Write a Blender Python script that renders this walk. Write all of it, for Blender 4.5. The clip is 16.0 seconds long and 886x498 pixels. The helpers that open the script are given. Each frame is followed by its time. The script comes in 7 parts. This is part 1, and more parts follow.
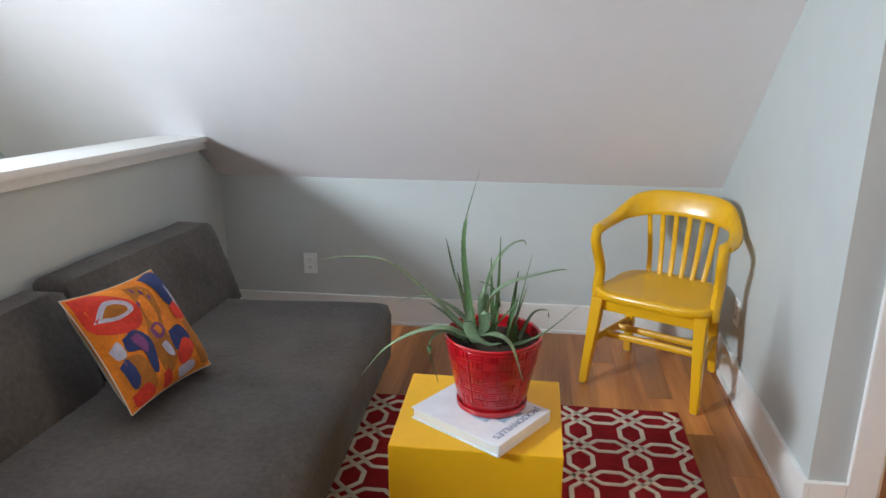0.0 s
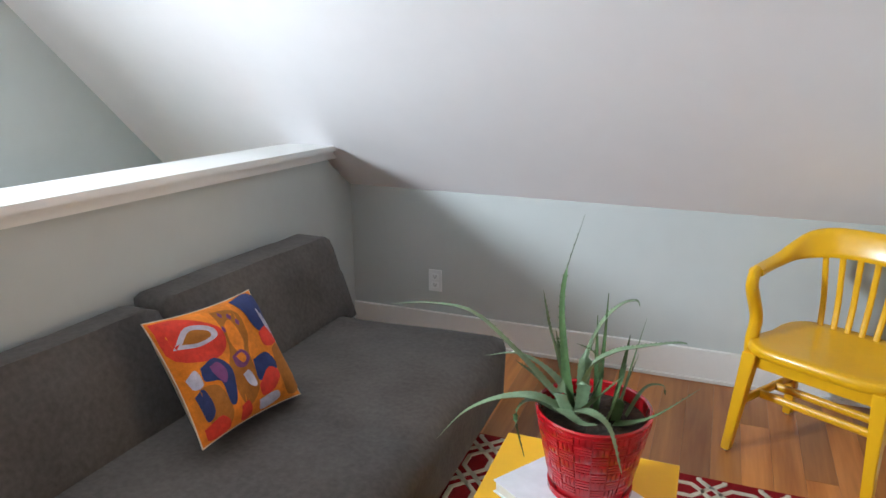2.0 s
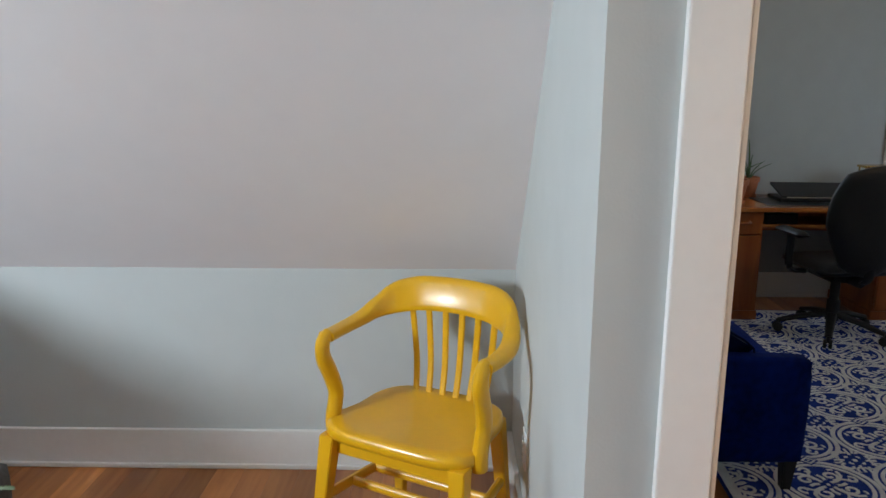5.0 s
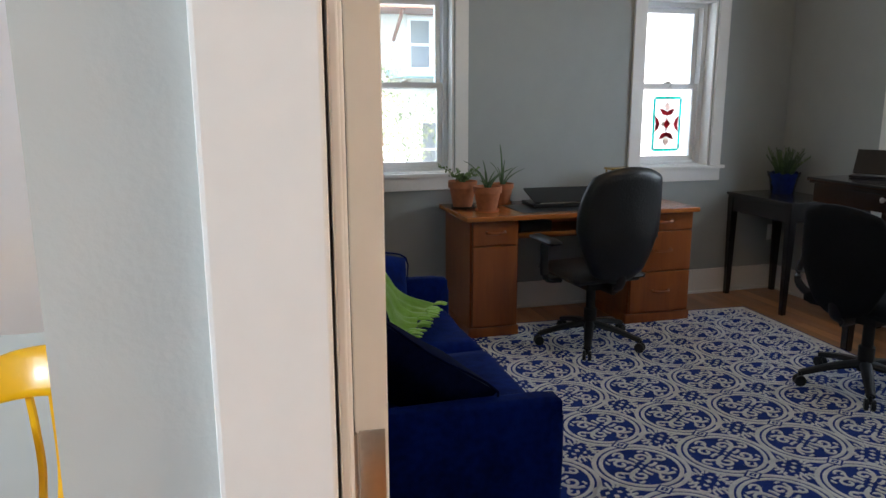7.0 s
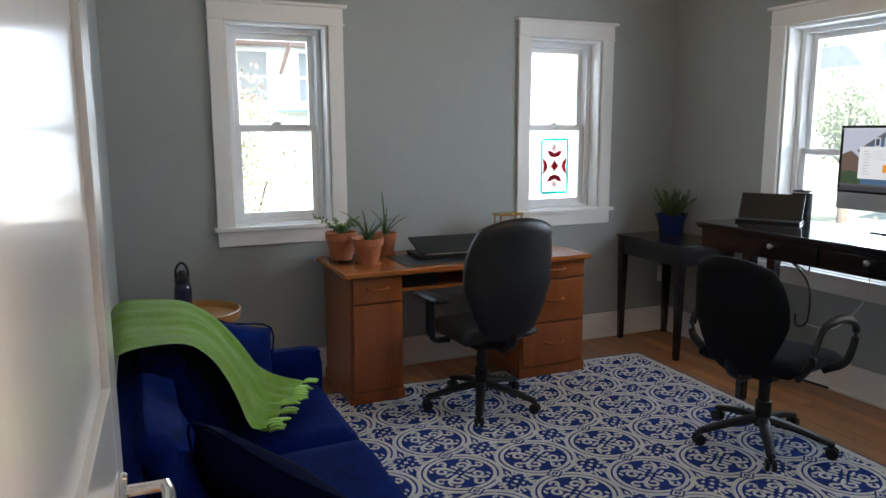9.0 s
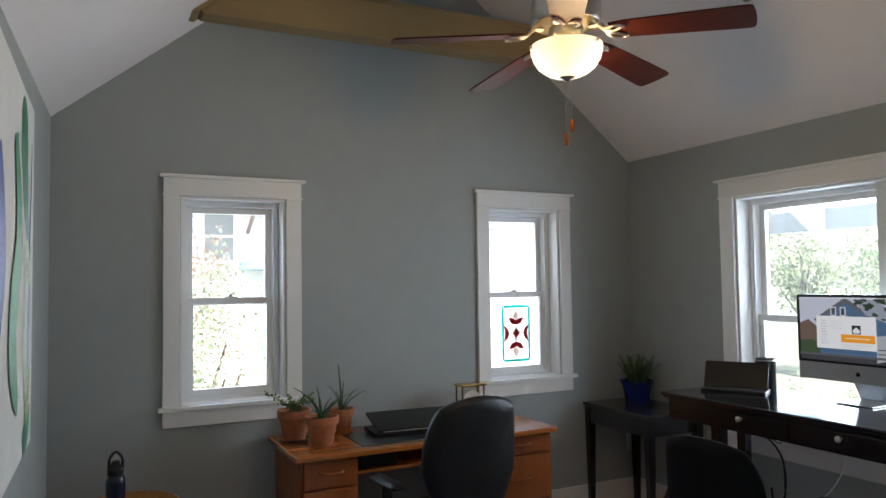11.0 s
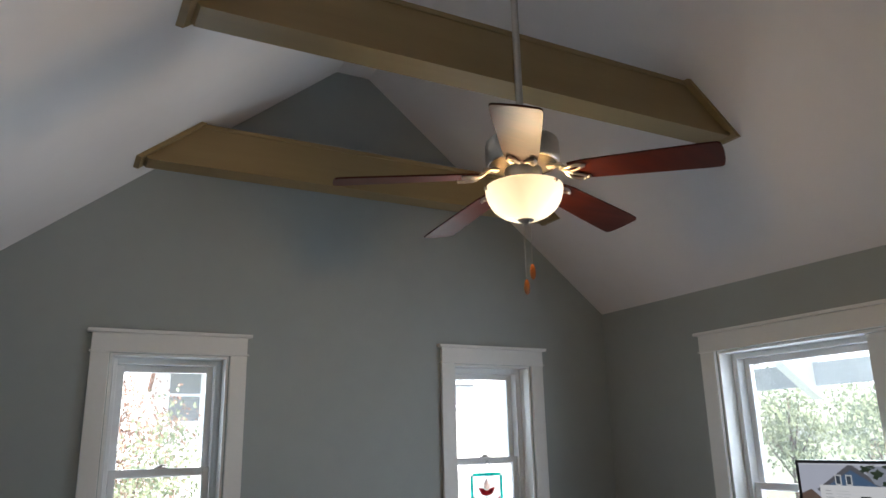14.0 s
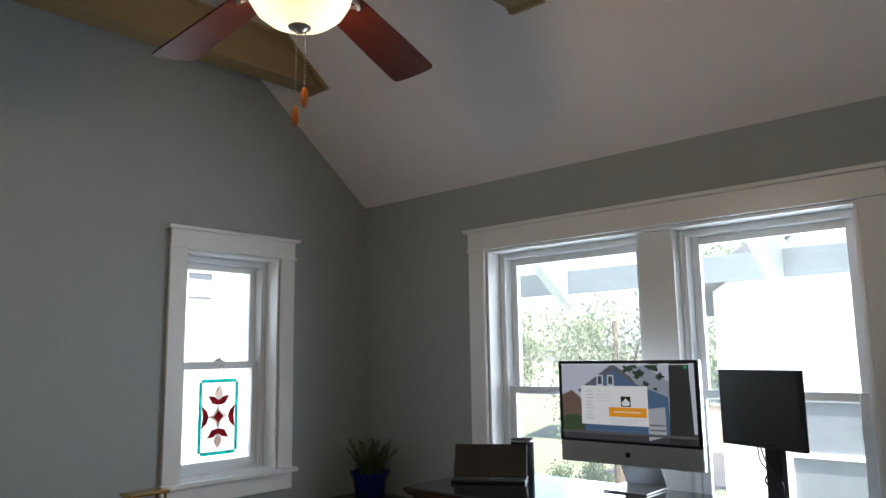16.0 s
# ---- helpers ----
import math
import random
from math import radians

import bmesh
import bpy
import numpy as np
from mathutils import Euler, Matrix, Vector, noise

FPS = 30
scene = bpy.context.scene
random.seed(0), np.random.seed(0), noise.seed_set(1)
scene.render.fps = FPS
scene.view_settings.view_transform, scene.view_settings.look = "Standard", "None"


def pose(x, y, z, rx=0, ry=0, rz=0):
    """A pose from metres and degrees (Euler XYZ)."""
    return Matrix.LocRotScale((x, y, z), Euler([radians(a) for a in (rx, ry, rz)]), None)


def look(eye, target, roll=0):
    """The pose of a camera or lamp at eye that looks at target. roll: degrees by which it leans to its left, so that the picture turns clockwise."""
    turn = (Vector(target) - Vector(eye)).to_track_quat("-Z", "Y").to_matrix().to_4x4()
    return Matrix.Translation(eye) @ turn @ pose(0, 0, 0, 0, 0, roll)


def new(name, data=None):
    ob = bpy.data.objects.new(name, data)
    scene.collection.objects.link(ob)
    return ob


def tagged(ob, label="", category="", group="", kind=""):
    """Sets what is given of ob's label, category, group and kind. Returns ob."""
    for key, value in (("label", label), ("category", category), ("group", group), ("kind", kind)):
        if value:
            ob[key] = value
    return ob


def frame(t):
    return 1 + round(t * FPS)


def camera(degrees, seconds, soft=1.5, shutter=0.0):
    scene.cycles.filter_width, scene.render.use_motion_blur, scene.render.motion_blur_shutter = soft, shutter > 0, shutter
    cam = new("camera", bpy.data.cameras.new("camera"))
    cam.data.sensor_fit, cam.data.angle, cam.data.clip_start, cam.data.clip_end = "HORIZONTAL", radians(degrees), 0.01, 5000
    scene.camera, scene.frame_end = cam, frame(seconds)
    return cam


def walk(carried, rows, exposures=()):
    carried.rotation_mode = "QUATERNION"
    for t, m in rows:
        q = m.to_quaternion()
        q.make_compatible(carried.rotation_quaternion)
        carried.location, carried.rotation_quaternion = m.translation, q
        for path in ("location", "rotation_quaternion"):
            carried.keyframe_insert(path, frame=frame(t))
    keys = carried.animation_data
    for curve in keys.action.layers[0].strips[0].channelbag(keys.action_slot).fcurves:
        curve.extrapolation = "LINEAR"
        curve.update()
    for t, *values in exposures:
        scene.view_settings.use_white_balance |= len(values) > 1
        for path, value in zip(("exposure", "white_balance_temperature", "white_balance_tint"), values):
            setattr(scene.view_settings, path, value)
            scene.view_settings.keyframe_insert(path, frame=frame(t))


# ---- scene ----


cam = camera(63.1, 16.0)
PATH = [
    (0, (-1.026, -1.464, 1.541), (-1.262, 0.432, 0.95), 0.1),
    (0.5, (-1.005, -1.417, 1.531), (-1.408, 0.45, 0.936), -0.0),
    (1, (-0.97, -1.312, 1.545), (-1.503, 0.521, 0.948), -0.1),
    (1.5, (-0.939, -1.193, 1.57), (-1.576, 0.605, 0.969), -0.3),
    (2, (-0.897, -1.118, 1.585), (-1.586, 0.66, 0.983), -0.5),
    (2.5, (-0.841, -1.007, 1.576), (-1.534, 0.772, 0.982), -0.6),
    (3, (-0.75, -0.858, 1.603), (-1.436, 0.921, 0.998), -0.7),
    (3.5, (-0.668, -0.789, 1.573), (-1.225, 1.042, 0.994), 0.3),
    (4, (-0.541, -0.675, 1.559), (-0.922, 1.204, 0.99), 0.3),
    (4.5, (-0.406, -0.54, 1.548), (-0.619, 1.375, 1.01), 0.3),
    (5, (-0.331, -0.457, 1.438), (-0.365, 1.495, 1.003), 0.1),
    (5.2, (-0.294, -0.422, 1.425), (-0.262, 1.532, 1.002), -0.1),
    (7.3, (0.102, 0.152, 1.377), (0.668, 2.028, 0.978), -0.2),
    (7.5, (0.146, 0.187, 1.379), (0.733, 2.057, 0.982), -0.3),
    (7.7, (0.168, 0.257, 1.388), (0.792, 2.114, 0.987), -0.3),
    (8, (0.199, 0.324, 1.388), (0.868, 2.166, 0.99), -0.2),
    (8.2, (0.215, 0.351, 1.396), (0.911, 2.183, 0.999), -0.2),
    (10.3, (0.275, 0.446, 1.532), (1.163, 2.238, 1.483), -0.7),
    (10.5, (0.287, 0.459, 1.539), (1.175, 2.251, 1.536), -0.7),
    (11, (0.333, 0.475, 1.555), (1.221, 2.265, 1.65), -0.8),
    (11.5, (0.374, 0.481, 1.574), (1.261, 2.263, 1.771), -0.9),
    (12, (0.416, 0.489, 1.587), (1.3, 2.259, 1.878), -1.0),
    (12.5, (0.447, 0.495, 1.595), (1.326, 2.252, 1.969), -1.1),
    (13, (0.467, 0.505, 1.596), (1.341, 2.246, 2.049), -1.2),
    (13.5, (0.503, 0.569, 1.595), (1.372, 2.299, 2.098), -1.3),
    (14, (0.568, 0.695, 1.588), (1.479, 2.399, 2.105), -1.3),
    (14.5, (0.634, 0.828, 1.556), (1.728, 2.422, 2.069), -1.2),
    (15, (0.748, 0.974, 1.517), (1.995, 2.456, 2.016), -1.1),
    (15.5, (0.851, 1.125, 1.504), (2.201, 2.544, 1.906), -0.9),
    (16, (0.896, 1.241, 1.502), (2.37, 2.561, 1.795), -0.9),
]
EXPOSURES = [(0, 2.3), (1.2, 2.45), (3.0, 2.45), (4.2, 2.18), (5.2, 2.2), (7.3, 2.65), (8.2, 2.82), (10.3, 2.68), (11.0, 2.48), (13.0, 2.2), (14.5, 2.2), (16.0, 2.17)]
walk(cam, [(t, look(eye, target, roll)) for t, eye, target, roll in PATH], EXPOSURES)

# daylight: bright hazy sky
world = bpy.data.worlds.new("sky")
scene.world = world
world.use_nodes = True
wn = world.node_tree.nodes
sky = wn.new("ShaderNodeTexSky")
sky.sky_type = "NISHITA"
sky.sun_disc = False
sky.sun_elevation, sky.sun_rotation = radians(48), radians(200)
sky.air_density, sky.dust_density = 1.0, 2.0
wn["Background"].inputs["Strength"].default_value = 0.15
world.node_tree.links.new(sky.outputs["Color"], wn["Background"].inputs["Color"])


def lamp(name, kind, matrix, power, colour, **more):
    data = bpy.data.lights.new(name, kind)
    data.energy, data.color = power, colour
    for key, value in more.items():
        if key == "size":
            data.shape, data.size, data.size_y = "RECTANGLE", value[0], value[1]
        elif key == "angle":
            data.angle = value
        elif key == "soft":
            data.shadow_soft_size = value
    ob = new(name, data)
    ob.matrix_world = matrix
    return ob


lamp("sun", "SUN", look((0, 0, 20), (2.5, 8.0, 9.0)), 5.0, (1.0, 0.95, 0.88), angle=radians(0.6))
DAY = (0.72, 0.86, 1.0)
# the sky's light in the window openings
lamp("window_light_1", "AREA", look((1.065, 5.02, 1.58), (1.065, 3.3, 0.75)), 1.8, DAY, size=(0.55, 1.1))
lamp("window_light_2", "AREA", look((2.94, 5.02, 1.58), (2.94, 3.3, 0.75)), 1.8, DAY, size=(0.55, 1.1))
lamp("window_light_3", "AREA", look((4.42, 2.71, 1.50), (2.4, 2.71, 0.5)), 15.0, DAY, size=(1.75, 1.25))
lamp("stair_window_light", "AREA", look((-4.0, -1.2, 2.0), (-1.6, 0.9, 0.9)), 30, (0.77, 0.90, 1.0), size=(0.35, 0.4))
# warm fill lamp added out of view on the landing, no known source
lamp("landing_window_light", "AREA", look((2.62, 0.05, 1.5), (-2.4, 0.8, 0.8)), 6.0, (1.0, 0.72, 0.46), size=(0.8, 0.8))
lamp("fan_bulb", "POINT", Matrix.Translation((1.905, 2.603, 2.335)), 2.8, (1.0, 0.68, 0.36), soft=0.05)


def material(name, colour, rough=0.5, metal=0.0, scale=6.0, vary=0.06, bump=0.0, bump_scale=60.0, fine=40.0, coat=0.0, sheen=0.0, per_object=0.0):
    """A surface with a slow and a fine variation of its colour, and fine relief."""
    m = bpy.data.materials.new(name)
    m.use_nodes = True
    nt = m.node_tree
    n, l = nt.nodes, nt.links
    b = n["Principled BSDF"]
    b.inputs["Roughness"].default_value, b.inputs["Metallic"].default_value = rough, metal
    b.inputs["Coat Weight"].default_value = coat
    b.inputs["Coat Roughness"].default_value = 0.15
    b.inputs["Sheen Weight"].default_value = sheen
    tc = n.new("ShaderNodeTexCoord")
    big, small = n.new("ShaderNodeTexNoise"), n.new("ShaderNodeTexNoise")
    big.inputs["Scale"].default_value, small.inputs["Scale"].default_value = scale, fine
    big.inputs["Detail"].default_value = 4
    mix = n.new("ShaderNodeMath")
    mix.operation = "MULTIPLY_ADD"
    mix.inputs[1].default_value = 0.6
    half = n.new("ShaderNodeMath")
    half.operation = "MULTIPLY"
    half.inputs[1].default_value = 0.4
    ramp = n.new("ShaderNodeValToRGB")
    lo, hi = [max(c * (1 - vary * 2.2), 0) for c in colour], [min(c * (1 + vary * 2.2), 1) for c in colour]
    ramp.color_ramp.elements[0].position, ramp.color_ramp.elements[1].position = 0.25, 0.75
    ramp.color_ramp.elements[0].color, ramp.color_ramp.elements[1].color = (*lo, 1), (*hi, 1)
    l.new(tc.outputs["Object"], big.inputs["Vector"])
    l.new(tc.outputs["Object"], small.inputs["Vector"])
    l.new(small.outputs["Fac"], half.inputs[0])
    l.new(big.outputs["Fac"], mix.inputs[0])
    l.new(half.outputs[0], mix.inputs[2])
    l.new(mix.outputs[0], ramp.inputs["Fac"])
    colour_out = ramp.outputs["Color"]
    if per_object:
        info, hsv = n.new("ShaderNodeObjectInfo"), n.new("ShaderNodeHueSaturation")
        mr = n.new("ShaderNodeMapRange")
        mr.inputs["To Min"].default_value, mr.inputs["To Max"].default_value = 1 - per_object, 1 + per_object
        l.new(info.outputs["Random"], mr.inputs["Value"])
        l.new(mr.outputs[0], hsv.inputs["Value"])
        l.new(colour_out, hsv.inputs["Color"])
        colour_out = hsv.outputs["Color"]
    l.new(colour_out, b.inputs["Base Color"])
    if bump:
        bn, bt = n.new("ShaderNodeBump"), n.new("ShaderNodeTexNoise")
        bt.inputs["Scale"].default_value = bump_scale
        bt.inputs["Detail"].default_value = 3
        bn.inputs["Strength"].default_value = bump
        bn.inputs["Distance"].default_value = 0.01
        l.new(tc.outputs["Object"], bt.inputs["Vector"])
        l.new(bt.outputs["Fac"], bn.inputs["Height"])
        l.new(bn.outputs["Normal"], b.inputs["Normal"])
    return m


def wood(name, dark, light, rough=0.35, axis="X", grain=14.0, per_object=0.0, coat=0.0, tone=1.0):
    """Wood with grain drawn out along one axis, and streaks."""
    m = bpy.data.materials.new(name)
    m.use_nodes = True
    n, l = m.node_tree.nodes, m.node_tree.links
    b = n["Principled BSDF"]
    b.inputs["Roughness"].default_value, b.inputs["Coat Weight"].default_value = rough, coat
    b.inputs["Coat Roughness"].default_value = 0.12
    tc, mp = n.new("ShaderNodeTexCoord"), n.new("ShaderNodeMapping")
    s = {"X": (0.09, 1, 1), "Y": (1, 0.09, 1), "Z": (1, 1, 0.09)}[axis]
    mp.inputs["Scale"].default_value = [grain * v for v in s]
    l.new(tc.outputs["Object"], mp.inputs["Vector"])
    vec = mp.outputs["Vector"]
    if per_object:
        info, add, mul = n.new("ShaderNodeObjectInfo"), n.new("ShaderNodeVectorMath"), n.new("ShaderNodeMath")
        mul.operation = "MULTIPLY"
        mul.inputs[1].default_value = 91.0
        l.new(info.outputs["Random"], mul.inputs[0])
        l.new(mp.outputs["Vector"], add.inputs[0])
        l.new(mul.outputs[0], add.inputs[1])
        vec = add.outputs[0]
    no, fine = n.new("ShaderNodeTexNoise"), n.new("ShaderNodeTexNoise")
    no.inputs["Scale"].default_value, fine.inputs["Scale"].default_value = 1.0, 6.0
    no.inputs["Detail"].default_value, fine.inputs["Detail"].default_value = 5, 3
    no.inputs["Distortion"].default_value = 1.2
    l.new(vec, no.inputs["Vector"])
    l.new(vec, fine.inputs["Vector"])
    mx = n.new("ShaderNodeMath")
    mx.operation = "MULTIPLY_ADD"
    mx.inputs[1].default_value = 0.7
    hf = n.new("ShaderNodeMath")
    hf.operation = "MULTIPLY"
    hf.inputs[1].default_value = 0.3
    l.new(fine.outputs["Fac"], hf.inputs[0])
    l.new(no.outputs["Fac"], mx.inputs[0])
    l.new(hf.outputs[0], mx.inputs[2])
    ramp = n.new("ShaderNodeValToRGB")
    ramp.color_ramp.elements[0].position, ramp.color_ramp.elements[1].position = 0.3, 0.68
    ramp.color_ramp.elements[0].color, ramp.color_ramp.elements[1].color = (*dark, 1), (*light, 1)
    l.new(mx.outputs[0], ramp.inputs["Fac"])
    out = ramp.outputs["Color"]
    if per_object:
        info2, hsv, mr = n.new("ShaderNodeObjectInfo"), n.new("ShaderNodeHueSaturation"), n.new("ShaderNodeMapRange")
        mr.inputs["To Min"].default_value, mr.inputs["To Max"].default_value = 1 - per_object, 1 + per_object
        l.new(info2.outputs["Random"], mr.inputs["Value"])
        l.new(mr.outputs[0], hsv.inputs["Value"])
        l.new(out, hsv.inputs["Color"])
        out = hsv.outputs["Color"]
    l.new(out, b.inputs["Base Color"])
    bn = n.new("ShaderNodeBump")
    bn.inputs["Strength"].default_value, bn.inputs["Distance"].default_value = 0.12, 0.004
    l.new(mx.outputs[0], bn.inputs["Height"])
    l.new(bn.outputs["Normal"], b.inputs["Normal"])
    return m


def glass_like(name, colour=(1, 1, 1), rough=0.0, glare=0.0):
    """Thin clear glass: mostly let through, a little mirrored."""
    m = bpy.data.materials.new(name)
    m.use_nodes = True
    n, l = m.node_tree.nodes, m.node_tree.links
    tr, gl, mx = n.new("ShaderNodeBsdfTransparent"), n.new("ShaderNodeBsdfGlossy"), n.new("ShaderNodeMixShader")
    tr.inputs["Color"].default_value = (*colour, 1)
    gl.inputs["Roughness"].default_value = rough
    fr = n.new("ShaderNodeFresnel")
    fr.inputs["IOR"].default_value = 1.45
    l.new(fr.outputs[0], mx.inputs["Fac"])
    through_ = tr.outputs[0]
    if glare:
        # a whitish translucent film that puts the window's glare into the pane
        film, dm = n.new("ShaderNodeBsdfTranslucent"), n.new("ShaderNodeMixShader")
        film.inputs["Color"].default_value = (0.82, 0.85, 0.88, 1)
        dm.inputs["Fac"].default_value = glare
        l.new(tr.outputs[0], dm.inputs[1])
        l.new(film.outputs[0], dm.inputs[2])
        through_ = dm.outputs[0]
    l.new(through_, mx.inputs[1])
    l.new(gl.outputs[0], mx.inputs[2])
    l.new(mx.outputs[0], n["Material Output"].inputs["Surface"])
    return m


def glowing(name, colour, strength):
    m = bpy.data.materials.new(name)
    m.use_nodes = True
    b = m.node_tree.nodes["Principled BSDF"]
    b.inputs["Base Color"].default_value = (0.01, 0.01, 0.012, 1)
    b.inputs["Roughness"].default_value = 0.3
    b.inputs["Emission Color"].default_value = (*colour, 1)
    b.inputs["Emission Strength"].default_value = strength
    return m


WALL = material("wall_paint", (0.518, 0.545, 0.535), 0.75, scale=1.2, vary=0.02, bump=0.06, bump_scale=160, fine=9)
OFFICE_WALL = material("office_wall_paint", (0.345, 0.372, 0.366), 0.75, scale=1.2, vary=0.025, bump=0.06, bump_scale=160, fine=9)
CEIL = material("ceiling_paint", (0.82, 0.787, 0.795), 0.8, scale=1.5, vary=0.012, bump=0.05, bump_scale=140, fine=9)
TRIM = material("white_trim_paint", (0.80, 0.79, 0.77), 0.4, scale=3, vary=0.015, bump=0.03, bump_scale=50)
VINYL = material("white_vinyl", (0.82, 0.83, 0.84), 0.35, scale=3, vary=0.01)
# panes carry a slight white veil in place of window glare
GLASS = glass_like("window_glass", glare=0.015)
TAN = wood("tan_painted_beam", (0.25, 0.17, 0.075), (0.30, 0.21, 0.095), 0.45, "X", 5)
SUEDE = material("grey_suede", (0.092, 0.083, 0.079), 0.9, scale=4, vary=0.2, bump=0.3, bump_scale=22, fine=60, sheen=0.12)
YELLOW = material("yellow_paint", (0.78, 0.41, 0.008), 0.3, scale=5, vary=0.02, bump=0.03, bump_scale=30, coat=0.2)
YELLOW_TABLE = material("yellow_table_paint", (0.85, 0.45, 0.008), 0.4, scale=5, vary=0.02, bump=0.03, bump_scale=50)
RED_GLAZE = material("red_glaze", (0.42, 0.006, 0.012), 0.12, scale=10, vary=0.12, coat=0.6)
RUG_RED = material("red_wool", (0.26, 0.012, 0.016), 0.95, scale=20, vary=0.15, bump=0.5, bump_scale=220, fine=250)
RUG_WHITE = material("cream_wool", (0.66, 0.58, 0.47), 0.95, scale=20, vary=0.08, bump=0.5, bump_scale=220, fine=250)
RUG_BLUE = material("navy_wool", (0.018, 0.042, 0.23), 0.95, scale=12, vary=0.15, bump=0.5, bump_scale=220, fine=250)
RUG_PALE = material("pale_grey_wool", (0.76, 0.75, 0.74), 0.95, scale=20, vary=0.08, bump=0.5, bump_scale=220, fine=250)
VELVET = material("navy_velvet", (0.001, 0.009, 0.09), 0.8, scale=6, vary=0.3, bump=0.35, bump_scale=9)
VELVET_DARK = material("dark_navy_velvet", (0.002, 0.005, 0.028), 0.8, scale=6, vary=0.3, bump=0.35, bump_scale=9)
GREEN_FLEECE = material("lime_fleece", (0.33, 0.60, 0.085), 0.9, scale=8, vary=0.08, bump=0.3, bump_scale=120, sheen=0.4)
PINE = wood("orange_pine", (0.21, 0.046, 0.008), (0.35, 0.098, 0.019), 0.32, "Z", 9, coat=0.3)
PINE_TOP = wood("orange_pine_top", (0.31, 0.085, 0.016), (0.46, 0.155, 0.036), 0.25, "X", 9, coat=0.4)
ESPRESSO = wood("espresso_wood", (0.006, 0.005, 0.006), (0.016, 0.013, 0.015), 0.25, "X", 10, coat=0.4)
BLACK_FABRIC = material("black_fabric", (0.008, 0.009, 0.011), 0.85, scale=8, vary=0.15, bump=0.3, bump_scale=300, fine=200)
BLACK_LEATHER = material("black_leather", (0.005, 0.005, 0.006), 0.45, scale=8, vary=0.15, bump=0.2, bump_scale=90)
BLACK_PLASTIC = material("black_plastic", (0.012, 0.012, 0.013), 0.4, scale=8, vary=0.1)
CHROME = material("chrome", (0.75, 0.74, 0.72), 0.12, 1.0, vary=0.02)
NICKEL = material("brushed_nickel", (0.52, 0.49, 0.45), 0.3, 1.0, vary=0.06, fine=120)
MAHOGANY = wood("mahogany_blade", (0.036, 0.006, 0.003), (0.075, 0.013, 0.006), 0.42, "X", 8, coat=0.05)
TERRACOTTA = material("terracotta", (0.42, 0.15, 0.065), 0.8, scale=14, vary=0.14, bump=0.2, bump_scale=80)
FLOOR_WOOD = wood("hickory_floor", (0.29, 0.080, 0.015), (0.60, 0.25, 0.072), 0.34, "X", 7, per_object=0.4, coat=0.2)
OFFICE_WOOD = wood("oak_floor", (0.26, 0.095, 0.025), (0.45, 0.20, 0.07), 0.3, "X", 7, per_object=0.25, coat=0.25)
SOIL = material("soil", (0.03, 0.018, 0.01), 0.95, scale=40, vary=0.4, bump=0.8, bump_scale=80)
for fabric in (VELVET, VELVET_DARK, RUG_RED, RUG_WHITE, RUG_BLUE, RUG_PALE, SUEDE, BLACK_FABRIC, MAHOGANY):
    fabric.node_tree.nodes["Principled BSDF"].inputs["Specular IOR Level"].default_value = 0.12


for fabric in (VELVET, VELVET_DARK):
    fabric.node_tree.nodes["Principled BSDF"].inputs["Specular IOR Level"].default_value = 0.05
BLACK_PLASTIC.node_tree.nodes["Principled BSDF"].inputs["Specular IOR Level"].default_value = 0.3


# ---- small makers ----
def box(bm, x0, y0, z0, x1, y1, z1, bevel=0.0, m=None):
    r = bmesh.ops.create_cube(bm, size=1.0)
    vs = r["verts"]
    for v in vs:
        v.co = Vector(((x0 + x1) / 2 + v.co.x * (x1 - x0), (y0 + y1) / 2 + v.co.y * (y1 - y0), (z0 + z1) / 2 + v.co.z * (z1 - z0)))
    if bevel:
        es = list({e for v in vs for e in v.link_edges})
        vs = list({v for f in bmesh.ops.bevel(bm, geom=es, offset=bevel, segments=2, affect="EDGES", profile=0.6)["faces"] for v in f.verts} | {v for v in vs if v.is_valid})
    if m is not None:
        bmesh.ops.transform(bm, matrix=m, verts=vs)
    return vs


def prism(bm, outline, lo, hi, axis="z"):
    """A polygon (given in the two other axes, in order) drawn out along an axis."""
    def at(p, d):
        return {"z": (p[0], p[1], d), "y": (p[0], d, p[1]), "x": (d, p[0], p[1])}[axis]
    a = [bm.verts.new(at(p, lo)) for p in outline]
    b = [bm.verts.new(at(p, hi)) for p in outline]
    n = len(outline)
    bm.faces.new(a)
    bm.faces.new(b[::-1])
    for i in range(n):
        bm.faces.new((a[i], b[i], b[(i + 1) % n], a[(i + 1) % n]))
    bmesh.ops.recalc_face_normals(bm, faces=bm.faces)
    return a + b


def lathe(bm, profile, seg=32, m=None, close=True):
    """A turned shape from (radius, height) pairs."""
    rings = []
    for r, z in profile:
        rings.append([bm.verts.new((r * math.cos(2 * math.pi * i / seg), r * math.sin(2 * math.pi * i / seg), z)) for i in range(seg)])
    for a, b in zip(rings, rings[1:]):
        for i in range(seg):
            bm.faces.new((a[i], a[(i + 1) % seg], b[(i + 1) % seg], b[i]))
    if close:
        bm.faces.new(rings[0][::-1])
        bm.faces.new(rings[-1])
    vs = [v for r in rings for v in r]
    if m is not None:
        bmesh.ops.transform(bm, matrix=m, verts=vs)
    return vs


